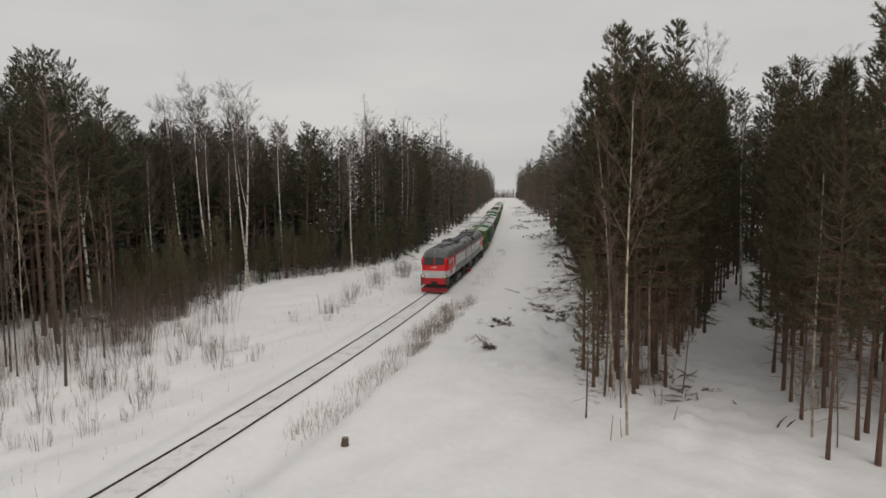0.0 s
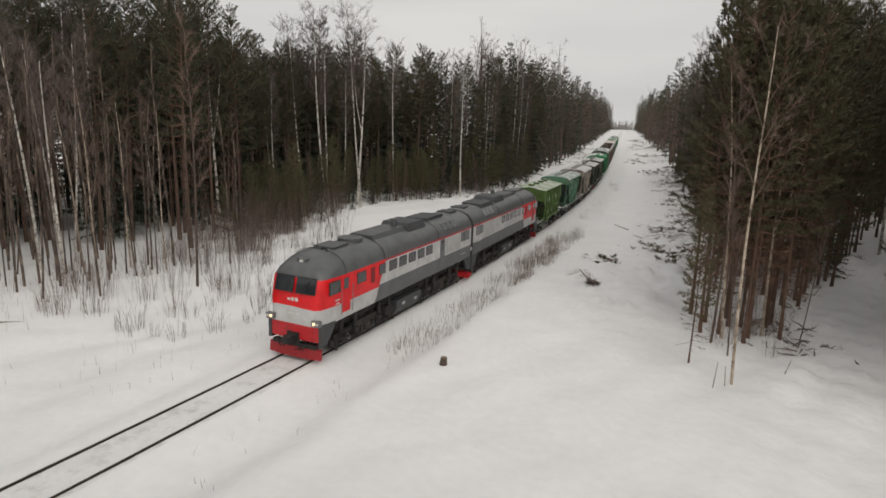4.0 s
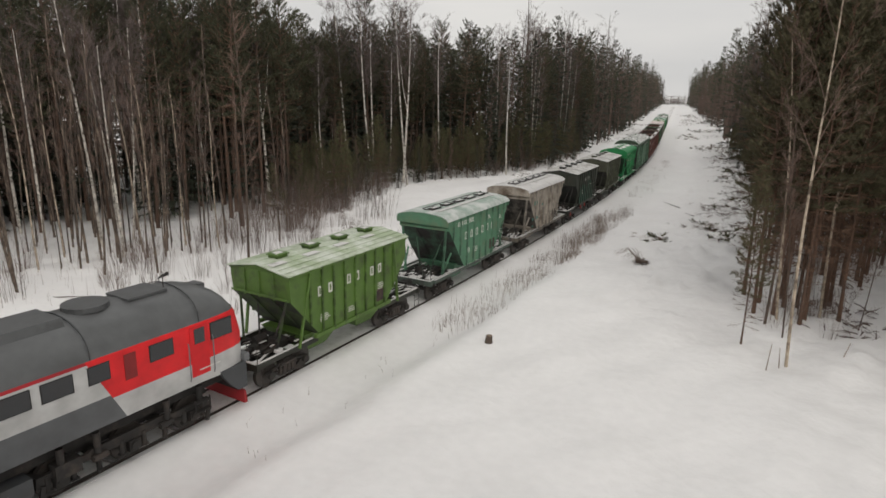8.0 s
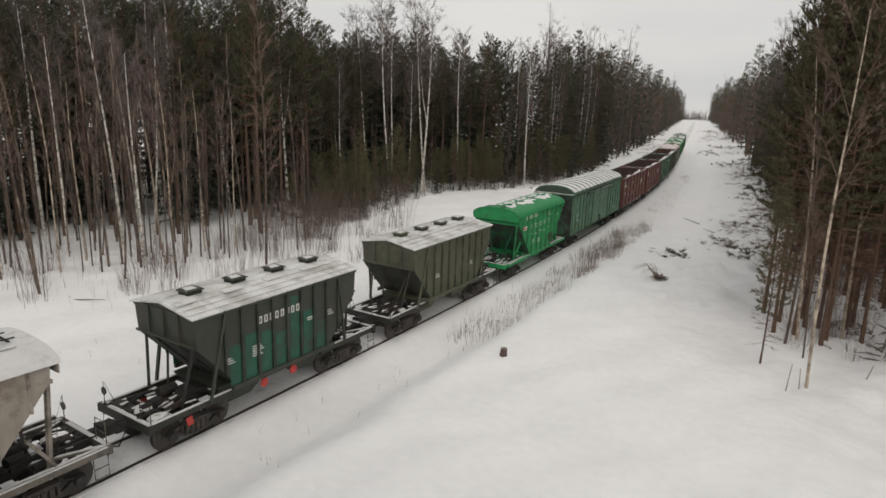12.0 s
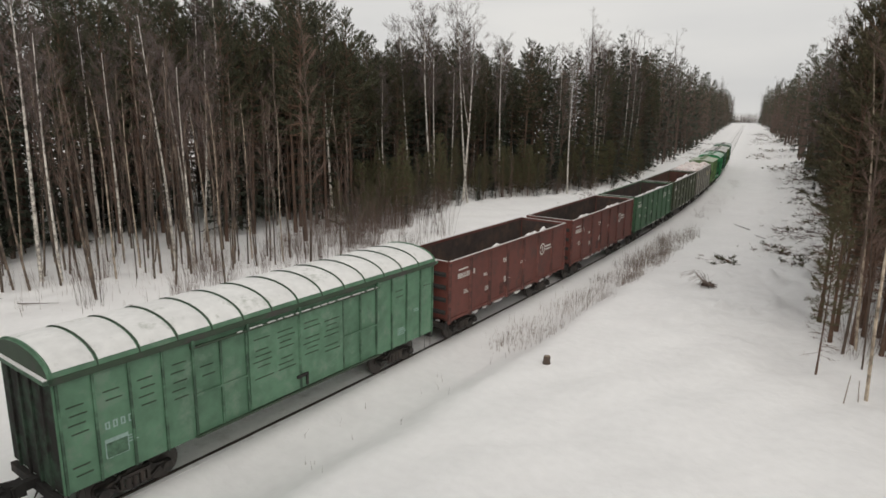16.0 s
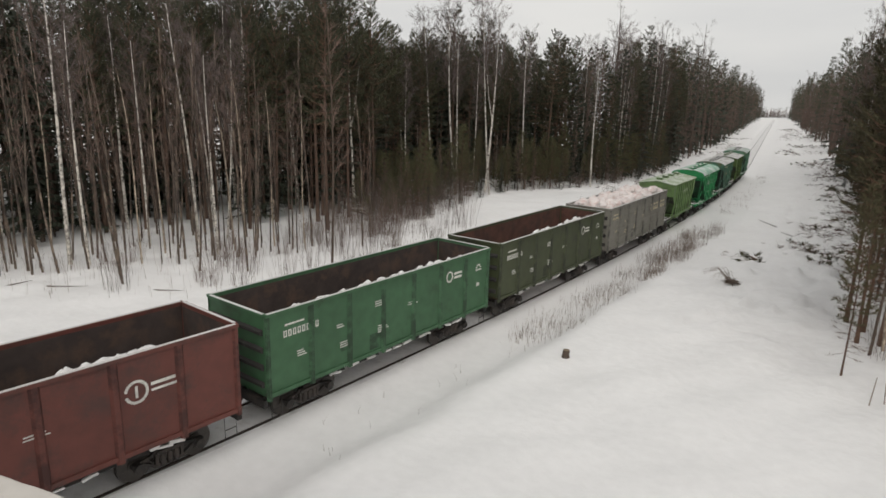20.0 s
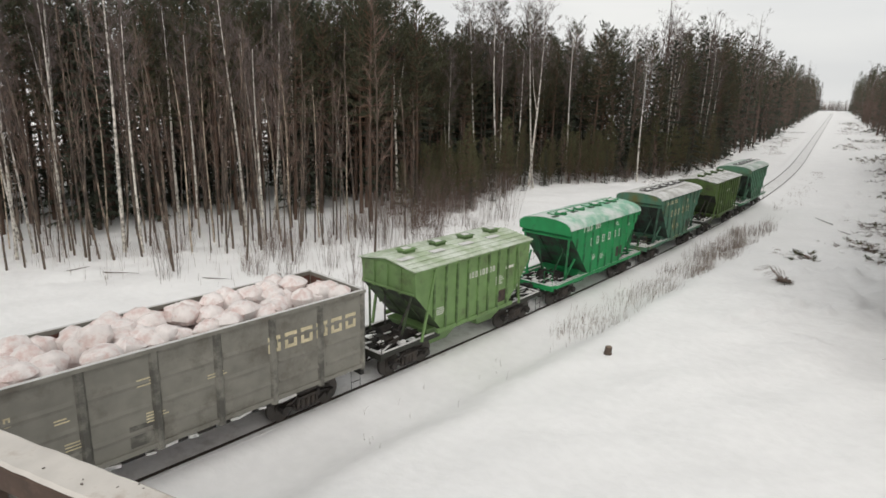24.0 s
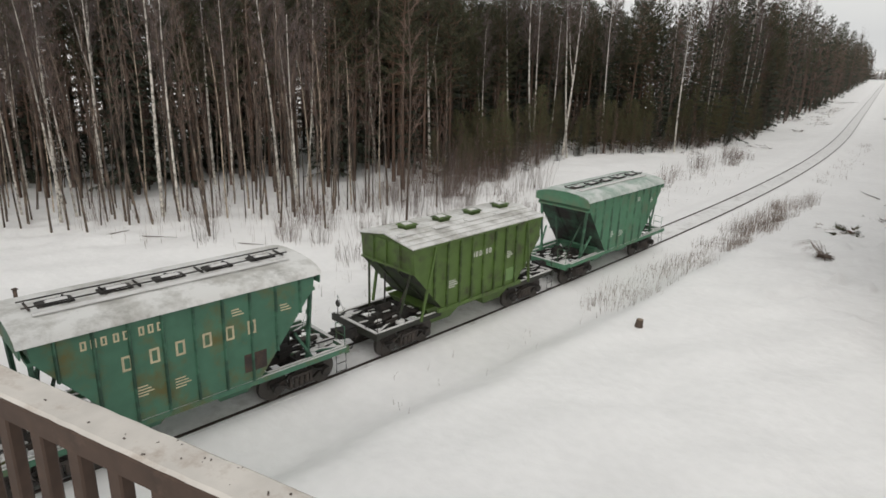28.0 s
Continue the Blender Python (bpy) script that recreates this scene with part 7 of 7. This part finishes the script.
def scatter():
    """Fills the wood behind its edges: each tree a thing near the line, then one mass further off."""
    rng = random.Random(11)
    taken = [(x, y) for _, _, x, y, _, _ in STANDING]
    count = {k: sum(1 for s in STANDING if s[0] == k) for k in KINDS}

    def free(x, y, gap):
        return all((x - a) ** 2 + (y - b) ** 2 > gap * gap for a, b in taken)

    def go(n, y0, y1, depth0, depth1, which, sign, weights, gap, sizes):
        made = tries = 0
        while made < n and tries < n * 12:
            tries += 1
            y = rng.uniform(y0, y1)
            x = edge(which, y) + sign * rng.uniform(depth0, depth1)
            if lane(x, y) or not free(x, y, gap):
                continue
            kind = rng.choices(list(weights), list(weights.values()))[0]
            if count[kind] >= 290:
                continue
            taken.append((x, y))
            count[kind] += 1
            made += 1
            plant(kind, rng.randrange(6), x, y, rng.uniform(*sizes), rng.uniform(0, 360))

    # thin stems along the near left edge, then the dark wood behind them
    go(165, 5, 37, -0.5, 12, LEFT_EDGE, -1, {"stem": 7, "alder": 1.0, "birch": 1.3, "sapling": 1.6}, 0.85, (0.7, 1.1))
    go(180, 0, 60, 9, 24, LEFT_EDGE, -1, {"spruce": 2.0, "pine": 6, "birch": 0.9, "alder": 4.5}, 1.35, (0.92, 1.15))
    go(60, 44, 84, -0.5, 5, LEFT_EDGE, -1, {"bushy": 3, "alder": 3}, 1.1, (0.28, 0.52))
    go(190, 46, 98, 5.0, 20, LEFT_EDGE, -1, {"spruce": 5, "pine": 5, "birch": 0.5}, 1.3, (0.80, 1.06))
    go(95, 48, 135, 2.5, 14, LEFT_EDGE, -1, {"spruce": 1}, 0.9, (0.28, 0.55))
    go(38, 44, 90, 2, 12, RIGHT_EDGE, 1, {"spruce": 1}, 0.9, (0.28, 0.6))
    go(120, 84, 140, 0, 12, LEFT_EDGE, -1, {"birch": 0.9, "spruce": 3.4, "alder": 4, "pine": 2.4}, 1.25, (0.85, 1.15))
    go(130, 50, 120, -1.4, 3.2, LEFT_EDGE, -1, {"bushy": 6, "alder": 1}, 0.95, (0.34, 0.74))
    go(70, 42, 135, -0.4, 2.4, RIGHT_EDGE, 1, {"bushy": 6, "alder": 1}, 1.0, (0.35, 0.8))
    go(28, 37, 64, 0.4, 5.5, RIGHT_EDGE, 1, {"young": 8, "alder": 1}, 1.1, (1.0, 1.2))
    go(15, 36, 50, 1.5, 9, RIGHT_EDGE, 1, {"young": 8, "alder": 2}, 1.2, (0.9, 1.08))
    go(130, 46, 120, 0.3, 11, RIGHT_EDGE, 1, {"young": 5, "spruce": 2, "alder": 3, "birch": 0.8}, 1.3, (0.95, 1.28))
    go(66, 20, 82, 8, 24, RIGHT_EDGE, 1, {"young": 7, "spruce": 1, "bushy": 2, "birch": 0.6}, 1.2, (0.9, 1.12))


scatter()


def far_woods():
    """The wood past the near trees, one mass on each side of the line."""
    rng = np.random.default_rng(21)
    simple = {
        "spruce": [spruce(200 + i, h, w, dense=0.42) for i, (h, w) in enumerate([(16, 2.4), (18, 2.6), (13, 2.2)])],
        "pine": [pine(210 + i, h, 0.42, 2.0, dense=0.6, fine=0.32) for i, h in enumerate([17, 19])],
        "birch": [birch(220 + i, h, 0.03, 0.10, False, 0.45, 0.4) for i, h in enumerate([18, 16, 20])],
        "alder": [alder(230 + i, h, 0.05, 0.07, 0.95, 0.08, 0.015) for i, h in enumerate([14, 16, 12])],
    }
    skins = {"spruce": ("dark_bark", "spruce"), "pine": ("dark_bark", "needles"), "birch": ("grey_bark", "birch_twigs"), "alder": ("dark_bark", "twigs")}

    def arrays(g):
        v = np.array(g.v)
        return v, [tuple(f) for f in g.f]

    ready = {k: [[(arrays(m[0]), skins[k][0]), (arrays(m[2]), skins[k][1])] for m in ms] for k, ms in simple.items()}

    def mass(name, label, spots):
        sheets = {}
        for kind, i, x, y, s, a in spots:
            for (v, f), skin in ready[kind][i % len(ready[kind])]:
                vs, fs, n = sheets.setdefault(skin, [[], [], 0])
                c, q = math.cos(a), math.sin(a)
                w = np.stack([(v[:, 0] * c - v[:, 1] * q) * s + x, (v[:, 0] * q + v[:, 1] * c) * s + y, v[:, 2] * s + ground_z(x, y) - 0.1], 1)
                vs.append(w)
                fs += [tuple(k + n for k in t) for t in f]
                sheets[skin][2] = n + len(v)
        root = thing(name, label, "forest", kind="stuff")
        for skin, (vs, fs, n) in sheets.items():
            me = bpy.data.meshes.new(name)
            me.from_pydata(np.concatenate(vs).tolist(), [], fs)
            me.materials.append(M[skin])
            part("trees", me, None, root)

    def spots(n, y0, y1, d0, d1, which, sign, kinds, sizes, power=1.0):
        got = []
        while len(got) < n:
            y = y0 + (y1 - y0) * rng.uniform() ** power
            x = edge(which, y) + sign * rng.uniform(d0, d1)
            if lane(x, y):
                continue
            k = kinds[rng.integers(len(kinds))]
            got.append((k, int(rng.integers(6)), x, y, rng.uniform(*sizes), rng.uniform(0, 6.28)))
        return got

    mix = ["spruce", "spruce", "spruce", "birch", "alder", "alder", "pine"]
    left = spots(420, 125, 420, 0, 13, LEFT_EDGE, -1, mix, (1.15, 1.45), 1.5) + spots(140, 400, 800, 0, 10, LEFT_EDGE, -1, mix, (1.4, 1.8))
    left += spots(290, -25, 58, 16, 38, LEFT_EDGE, -1, ["spruce", "spruce", "pine", "pine"], (1.08, 1.28))
    left += spots(270, 58, 125, 17, 40, LEFT_EDGE, -1, ["spruce", "spruce", "alder", "pine"], (0.95, 1.10))
    left += spots(300, -30, 130, 38, 60, LEFT_EDGE, -1, ["spruce"], (1.0, 1.2))
    mass("far_wood", "distant mixed wood of spruce and leafless birch", left)
    right = spots(380, 108, 420, 0, 13, RIGHT_EDGE, 1, ["spruce", "alder", "alder", "alder", "pine", "birch"], (1.15, 1.45), 1.5) + spots(120, 400, 800, 0, 10, RIGHT_EDGE, 1, mix, (1.4, 1.8))
    right += spots(200, 8, 115, 18, 38, RIGHT_EDGE, 1, ["pine", "pine", "spruce", "spruce", "birch"], (0.95, 1.1))
    # the wood that closes off the lane
    for _ in range(150):
        y = rng.uniform(83, 125)
        right.append((("pine", "spruce", "pine", "spruce", "alder")[rng.integers(5)], int(rng.integers(6)), y * 0.36 + rng.uniform(-13, 26), y, rng.uniform(0.75, 1.1), rng.uniform(0, 6.28)))
    mass("far_wood", "distant wood of young pine and bare trees", right)
    end = [(("spruce", "alder", "alder")[rng.integers(3)], int(rng.integers(6)), rng.uniform(-24, 22), rng.uniform(800, 850), rng.uniform(0.45, 0.75), 0.0) for _ in range(300)]
    mass("far_wood", "distant trees where the line bends out of sight", end)


far_woods()


# ---- undergrowth, dry grass, brushwood, small things ----
def shrub(seed, n, h, spread_r, thick=0.011):
    rng = np.random.default_rng(seed)
    g = Geo()
    for _ in range(n):
        a, r = rng.uniform(0, 6.28), spread_r * math.sqrt(rng.uniform())
        x, y = r * math.cos(a), r * math.sin(a)
        hh = h * rng.uniform(0.45, 1.1)
        lx, ly = rng.normal(0, 0.12) + 0.15 * math.cos(a), rng.normal(0, 0.12) + 0.15 * math.sin(a)
        p = [Vector((x, y, -0.1)), Vector((x + lx * hh * 0.4, y + ly * hh * 0.4, hh * 0.55)), Vector((x + lx * hh, y + ly * hh, hh))]
        g.tube(p, [thick, thick * 0.7, 0.003], 3, False)
        for _ in range(5):
            q = p[0].lerp(p[2], rng.uniform(0.35, 0.95))
            spray(g, q, Vector((lx, ly, 1.0)), 0.45 * h / 2, rng, 1, 0.006, 0.3)
    return g


SHRUBS = [shrub(300 + i, n, h, r) for i, (n, h, r) in enumerate([(22, 2.4, 0.8), (16, 1.8, 0.6), (30, 2.9, 1.1), (12, 1.3, 0.5), (26, 3.4, 0.9)])]
SHRUB_MASTERS = {}


def bush(i, x, y, size, turn):
    m = pose(x, y, ground_z(x, y), 0, 0, turn)
    i %= len(SHRUBS)
    if i not in SHRUB_MASTERS:
        ob = thing("shrub", "leafless brown shrub of thin upright stems in snow", "shrub", "shrubs along the wood's edge")
        part("stem_clump", SHRUBS[i].mesh("stem_clump", M["shrub_twigs"], fix=False), None, ob)
        SHRUB_MASTERS[i] = ob
        ob.matrix_basis = m
    else:
        ob = copy_thing(SHRUB_MASTERS[i], m)
    ob.scale = (size, size, size)


def undergrowth():
    rng = random.Random(5)
    for _ in range(64):
        y = rng.uniform(20, 52)
        x = edge(LEFT_EDGE, y) + rng.uniform(-3.5, 6.5) * (1 if rng.random() < 0.75 else 0.4)
        bush(rng.randrange(5), x, y, rng.uniform(0.6, 1.1), rng.uniform(0, 360))
    for _ in range(42):
        y = rng.uniform(24, 44)
        x = line_x(y) - rng.uniform(6.0, 13.0)
        bush(rng.choice((1, 3)), x, y, rng.uniform(0.5, 0.95), rng.uniform(0, 360))
    for _ in range(44):
        y = rng.uniform(40, 62)
        bush(rng.choice((0, 2, 4)), edge(LEFT_EDGE, y) + rng.uniform(-4.5, 1.5), y, rng.uniform(0.8, 1.3), rng.uniform(0, 360))
    for _ in range(34):
        y = rng.uniform(52, 90)
        x = line_x(y) - rng.uniform(6.5, 9.5)
        bush(rng.choice((0, 1, 3)), x, y, rng.uniform(0.6, 1.0), rng.uniform(0, 360))
    for _ in range(30):
        y = rng.uniform(50, 110)
        x = edge(LEFT_EDGE, y) + rng.uniform(-1, 2.5)
        bush(rng.randrange(5), x, y, rng.uniform(0.8, 1.3), rng.uniform(0, 360))
    for _ in range(60):
        y = rng.uniform(27.5, 60)
        x = edge(RIGHT_EDGE, y) + rng.uniform(0.6, 10.5)
        if not lane(x, y):
            bush(rng.randrange(5), x, y, rng.uniform(0.4, 1.1), rng.uniform(0, 360))
    for _ in range(9):
        x, y = rng.uniform(6.8, 10.6), rng.uniform(29.5, 39)
        if not lane(x, y):
            bush(rng.randrange(5), x, y, rng.uniform(0.5, 1.0), rng.uniform(0, 360))
    # young conifers at the foot of the wood
    for _ in range(46):
        y = rng.uniform(50, 115)
        x = edge(LEFT_EDGE, y) + rng.uniform(-2.0, 2.6)
        plant("spruce", rng.randrange(4), x, y, rng.uniform(0.16, 0.34), rng.uniform(0, 360), "young green spruce half buried in snow")
    for _ in range(26):
        y = rng.uniform(40, 120)
        x = edge(RIGHT_EDGE, y) + rng.uniform(-1.0, 2.0)
        if not lane(x, y):
            plant("spruce", rng.randrange(4), x, y, rng.uniform(0.14, 0.32), rng.uniform(0, 360), "young green spruce half buried in snow")


undergrowth()


def dry_grass():
    """Withered stalks along the bank beside the line and scattered over the snow."""
    rng = np.random.default_rng(17)
    g = Geo()

    def stalk(x, y, h, lean=0.25):
        z = ground_z(x, y) - 0.03
        a = rng.uniform(0, 6.28)
        tip = Vector((x + math.cos(a) * lean * h * rng.uniform(0.2, 1), y + math.sin(a) * lean * h * rng.uniform(0.2, 1), z + h))
        t = rng.uniform(0.006, 0.013)
        b = rng.uniform(0, 3.14)
        s = Vector((math.cos(b) * t, math.sin(b) * t, 0))
        p = Vector((x, y, z))
        g.tri(p - s, p + s, tip)
        if rng.uniform() < 0.5:
            q = p.lerp(tip, 0.6)
            g.tri(q - s * 0.6, q + s * 0.6, q + Vector((rng.normal(0, 0.12), rng.normal(0, 0.12), 0.22)))

    clumps = [(rng.uniform(27, 64), rng.uniform(2.4, 4.9)) for _ in range(170)]
    for cy, cd in clumps:
        dense = 15 + int(13 * math.exp(-((cy - 50) / 9) ** 2))
        for _ in range(dense):
            y = cy + rng.normal(0, 0.55)
            stalk(line_x(y) + cd + rng.normal(0, 0.28), y, rng.uniform(0.25, 0.75) * (1.3 if cy > 42 else 0.85))
    for _ in range(26):
        y = rng.uniform(62, 120)
        d = rng.uniform(2.5, 4.5)
        for _ in range(14):
            stalk(line_x(y) + d + rng.normal(0, 0.4), y + rng.normal(0, 0.6), rng.uniform(0.2, 0.5))
    for _ in range(420):
        y = rng.uniform(18, 80)
        d = -rng.uniform(3.0, 12.0)
        stalk(line_x(y) + d, y, rng.uniform(0.2, 0.7))
    for _ in range(24):
        y = rng.uniform(11, 34)
        stalk(line_x(y) + rng.uniform(2.0, 4.6), y, rng.uniform(0.2, 0.5))
    for _ in range(600):
        y = rng.uniform(18, 50)
        x = edge(LEFT_EDGE, y) + rng.uniform(-3, 7)
        stalk(x, y, rng.uniform(0.5, 1.6), 0.15)
    ob = new("dry_grass", g.mesh("dry_grass", M["stalks"], fix=False))
    tagged(ob, "withered grey-brown grass stalks standing in snow", "grass", kind="stuff")


dry_grass()


def brush_pile(x, y, seed, n, length, label, snow=True, rise=0.35, leafy=False):
    """Cut branches thrown down in a tangle, some still with needles, with snow lodged on them."""
    rng = np.random.default_rng(seed)
    z = ground_z(x, y)
    ob = thing("brush_pile", label, "brushwood", "brushwood left along the clearing")
    ob.location = (x, y, z)
    g, boughs = Geo(), Geo()
    for k in range(n):
        a = rng.uniform(0, 6.28)
        c = Vector((rng.normal(0, length * 0.38), rng.normal(0, length * 0.28), rng.uniform(0.02, rise)))
        d = Vector((math.cos(a), math.sin(a), rng.normal(0.05, 0.20))) * min(length, 1.6) * rng.uniform(0.2, 0.6)
        r = rng.uniform(0.012, 0.036)
        g.tube([c - d * 0.5, c + Vector((0, 0, 0.07)), c + d * 0.5], [r, r * 0.85, r * 0.3], 4, False)
        for _ in range(4):
            spray(g, c + d * rng.uniform(-0.3, 0.5), d.normalized(), min(0.55, length * 0.3), rng, 2, 0.011, 0.3)
        if leafy and k % 2:
            for _ in range(4):
                e = d.normalized() + Vector((rng.normal(0, 0.4), rng.normal(0, 0.4), rng.uniform(0, 0.4)))
                shoot(boughs, c + d * rng.uniform(0.0, 0.6), e, 0.4, rng, 7, 0.24)
    part("tangle", g.mesh("tangle", M["dead_twigs"] if leafy else M["shrub_twigs"], fix=False), None, ob)["kind"] = "stuff"
    if leafy:
        part("foliage", boughs.mesh("foliage", M["olive_needles"], fix=False), None, ob, "dull green needles")["kind"] = "stuff"
    if snow:
        s = Geo()
        for _ in range(max(5, n // 2)):
            c = (rng.normal(0, length * 0.4), rng.normal(0, length * 0.3), rng.uniform(0.02, rise * 0.8))
            a, b = rng.uniform(0.2, 0.6), rng.uniform(0.14, 0.34)
            s.loft([[(c[0] + a * rr * math.cos(q), c[1] + b * rr * math.sin(q), c[2] + u * 0.14) for q in np.linspace(0, 2 * math.pi, 9)[:-1]] for u, rr in ((-1, 0.8), (-0.2, 1.0), (0.6, 0.7), (0.95, 0.25))])
        part("snow_cap", s, M["snow"], ob, "snow lying on the branches", smooth=True)["kind"] = "stuff"
    return ob


def uprooted(x, y):
    """A torn-out root plate with arching pale whips."""
    ob = thing("tree_stump", "dark uprooted stump with arching twigs in snow", "stump")
    ob.location = (x, y, ground_z(x, y))
    rng = np.random.default_rng(3)
    g = Geo()
    for _ in range(34):
        a = rng.uniform(0, 6.28)
        d = Vector((math.cos(a), math.sin(a), rng.uniform(0.1, 0.9))).normalized() * rng.uniform(0.3, 0.75)
        g.tube([(0, 0, 0.15), tuple(d * 0.5 + Vector((0, 0, 0.12))), tuple(d)], [0.07, 0.04, 0.01], 5, False)
    part("root_plate", g, M["grey_bark"], ob)
    w = Geo()
    for _ in range(26):
        a = rng.uniform(1.6, 4.2)
        l = rng.uniform(0.8, 1.9)
        w.tube([(0.1 * rng.normal(), 0.1 * rng.normal(), 0.1), (math.cos(a) * l * 0.5, math.sin(a) * l * 0.5, l * 0.55), (math.cos(a) * l, math.sin(a) * l, l * 0.35)], [0.012, 0.010, 0.004], 3, False)
    part("whip_tangle", w, M["stalks"], ob)["kind"] = "stuff"


def small_things():
    rng = random.Random(9)
    uprooted(-1.0, 40.6)
    brush_pile(-0.3, 48.8, 41, 26, 1.5, "low heap of dark cut branches in snow", True, 0.35, True)
    # felled brushwood along the foot of the wood, thinning out with distance
    for k in range(105):
        y = 49 + 105 * rng.random() ** 1.15
        lo, hi = line_x(y) + 9.5, edge(RIGHT_EDGE, y) + 0.4
        x = lo + (hi - lo) * (0.15 + 0.85 * rng.random() ** 0.6)
        brush_pile(x, y, 500 + k, rng.randrange(10, 20), rng.uniform(1.0, 2.6), "felled brushwood under lumps of snow", True, 0.3, k % 4 == 0)
    for k in range(30):
        y = rng.uniform(130, 380)
        x = rng.uniform(line_x(y) + 7, edge(RIGHT_EDGE, y) + 0.5)
        brush_pile(x, y, 700 + k, 14, rng.uniform(2.0, 4.0), "felled brushwood under lumps of snow", True, 0.7, k % 2 == 0)
    for k in range(26):
        y = rng.uniform(80, 260)
        x = rng.uniform(edge(LEFT_EDGE, y) + 0.5, line_x(y) - 5)
        brush_pile(x, y, 640 + k, 10, rng.uniform(1.6, 3.0), "felled brushwood under lumps of snow")
    for k in range(9):
        y = rng.uniform(30, 44)
        brush_pile(edge(RIGHT_EDGE, y) + rng.uniform(1, 4.5), y, 660 + k, 12, rng.uniform(0.9, 1.6), "fallen twigs beside the lane", False)
    # cut stump on the bank
    x, y = -6.6, 24.8
    ob = thing("tree_stump", "short sawn tree stump poking out of the snow", "stump")
    ob.location = (x, y, ground_z(x, y))
    part("trunk", Geo().tube([(0, 0, -0.1), (0, 0, 0.12), (0.02, 0, 0.33)], [0.20, 0.15, 0.14], 10), M["grey_bark"], ob, smooth=True)
    part("cut_face", Geo().tube([(0.02, 0, 0.33), (0.02, 0, 0.345)], [0.13, 0.125], 10), M["stumpwood"], ob, "pale sawn top")
    # a marker post on the far side of the line
    x, y = -28.4, 10.3
    ob = thing("marker_post", "short dark wooden post standing in snow", "post")
    ob.location = (x, y, ground_z(x, y))
    part("shaft", Geo().tube([(0, 0, -0.2), (0, 0, 1.25)], [0.09, 0.085], 8), M["grey_bark"], ob)
    part("cap", Geo().box((0, 0, 1.27), (0.2, 0.2, 0.04)), M["grey_bark"], ob)
    # thin stakes and fallen sticks by the lane
    for x, y, h, lean in ((4.4, 25.6, 1.1, 3), (4.9, 26.0, 0.8, -4), (7.4, 27.5, 0.7, 10)):
        ob = thing("stake", "thin grey stick standing upright in snow", "stick")
        ob.matrix_basis = pose(x, y, ground_z(x, y), lean, lean, 0)
        part("shaft", Geo().tube([(0, 0, -0.2), (0, 0, h)], [0.025, 0.016], 6), M["stalks"], ob)
    for x, y, l, a in ((12.1, 27.9, 1.3, 0.9), (12.4, 27.7, 1.0, 0.8), (11.0, 30.5, 0.3, 2.0), (-34.2, 20.3, 2.6, 0.4), (-36.5, 19.0, 1.6, 1.2), (-29.5, 23.2, 2.0, 0.3), (2.6, 62.0, 2.2, 2.4), (0.7, 67.0, 2.6, 2.2)):
        ob = thing("fallen_stick", "bare fallen branch lying on the snow", "stick")
        ob.matrix_basis = pose(x, y, ground_z(x, y) + 0.03, 0, 0, math.degrees(a))
        part("shaft", Geo().tube([(-l / 2, 0, 0), (0, 0.05, 0.06), (l / 2, 0, 0.14)], [0.04, 0.03, 0.012], 6), M["grey_bark"], ob)


small_things()


# ---- what moves ----
def run(t):
    """Metres that the train has gone after t seconds."""
    return 10.45 * t - 0.0223 * t * t


def motions():
    for front, L, kind, ob, turned in VEHICLES:
        base = 8.6 if kind == "engine" else L - (5.3 if kind == "gondola" else 5.2 if kind == "boxcar" else 4.65)
        rows = []
        for t in range(0, 29):
            s = front + L / 2 - run(t)
            (x0, y0), (x1, y1) = on_line(s + base / 2), on_line(s - base / 2)
            turn = math.degrees(math.atan2(y1 - y0, x1 - x0)) + (180 if turned else 0)
            rows.append((t, pose((x0 + x1) / 2, (y0 + y1) / 2, 0, 0, 0, turn)))
        walk(ob, rows)
    # one wheelset of each size and seat is keyed, the others of its kind follow the same keys
    first = {}
    for w, big, dx in SPINNERS:
        key = (big, dx)
        if key in first:
            w.rotation_mode = "QUATERNION"
            w.animation_data_create()
            w.animation_data.action = first[key].animation_data.action
            w.animation_data.action_slot = first[key].animation_data.action_slot
            continue
        first[key] = w
        r = 0.55 if big else 0.50
        rows, t = [], 0.0
        while t <= 28.0:
            rows.append((t, pose(dx, 0, r, 0, math.degrees(run(t) / r) % 360, 0)))
            t = round(t + 2 / 30, 4)
        walk(w, rows)


motions()
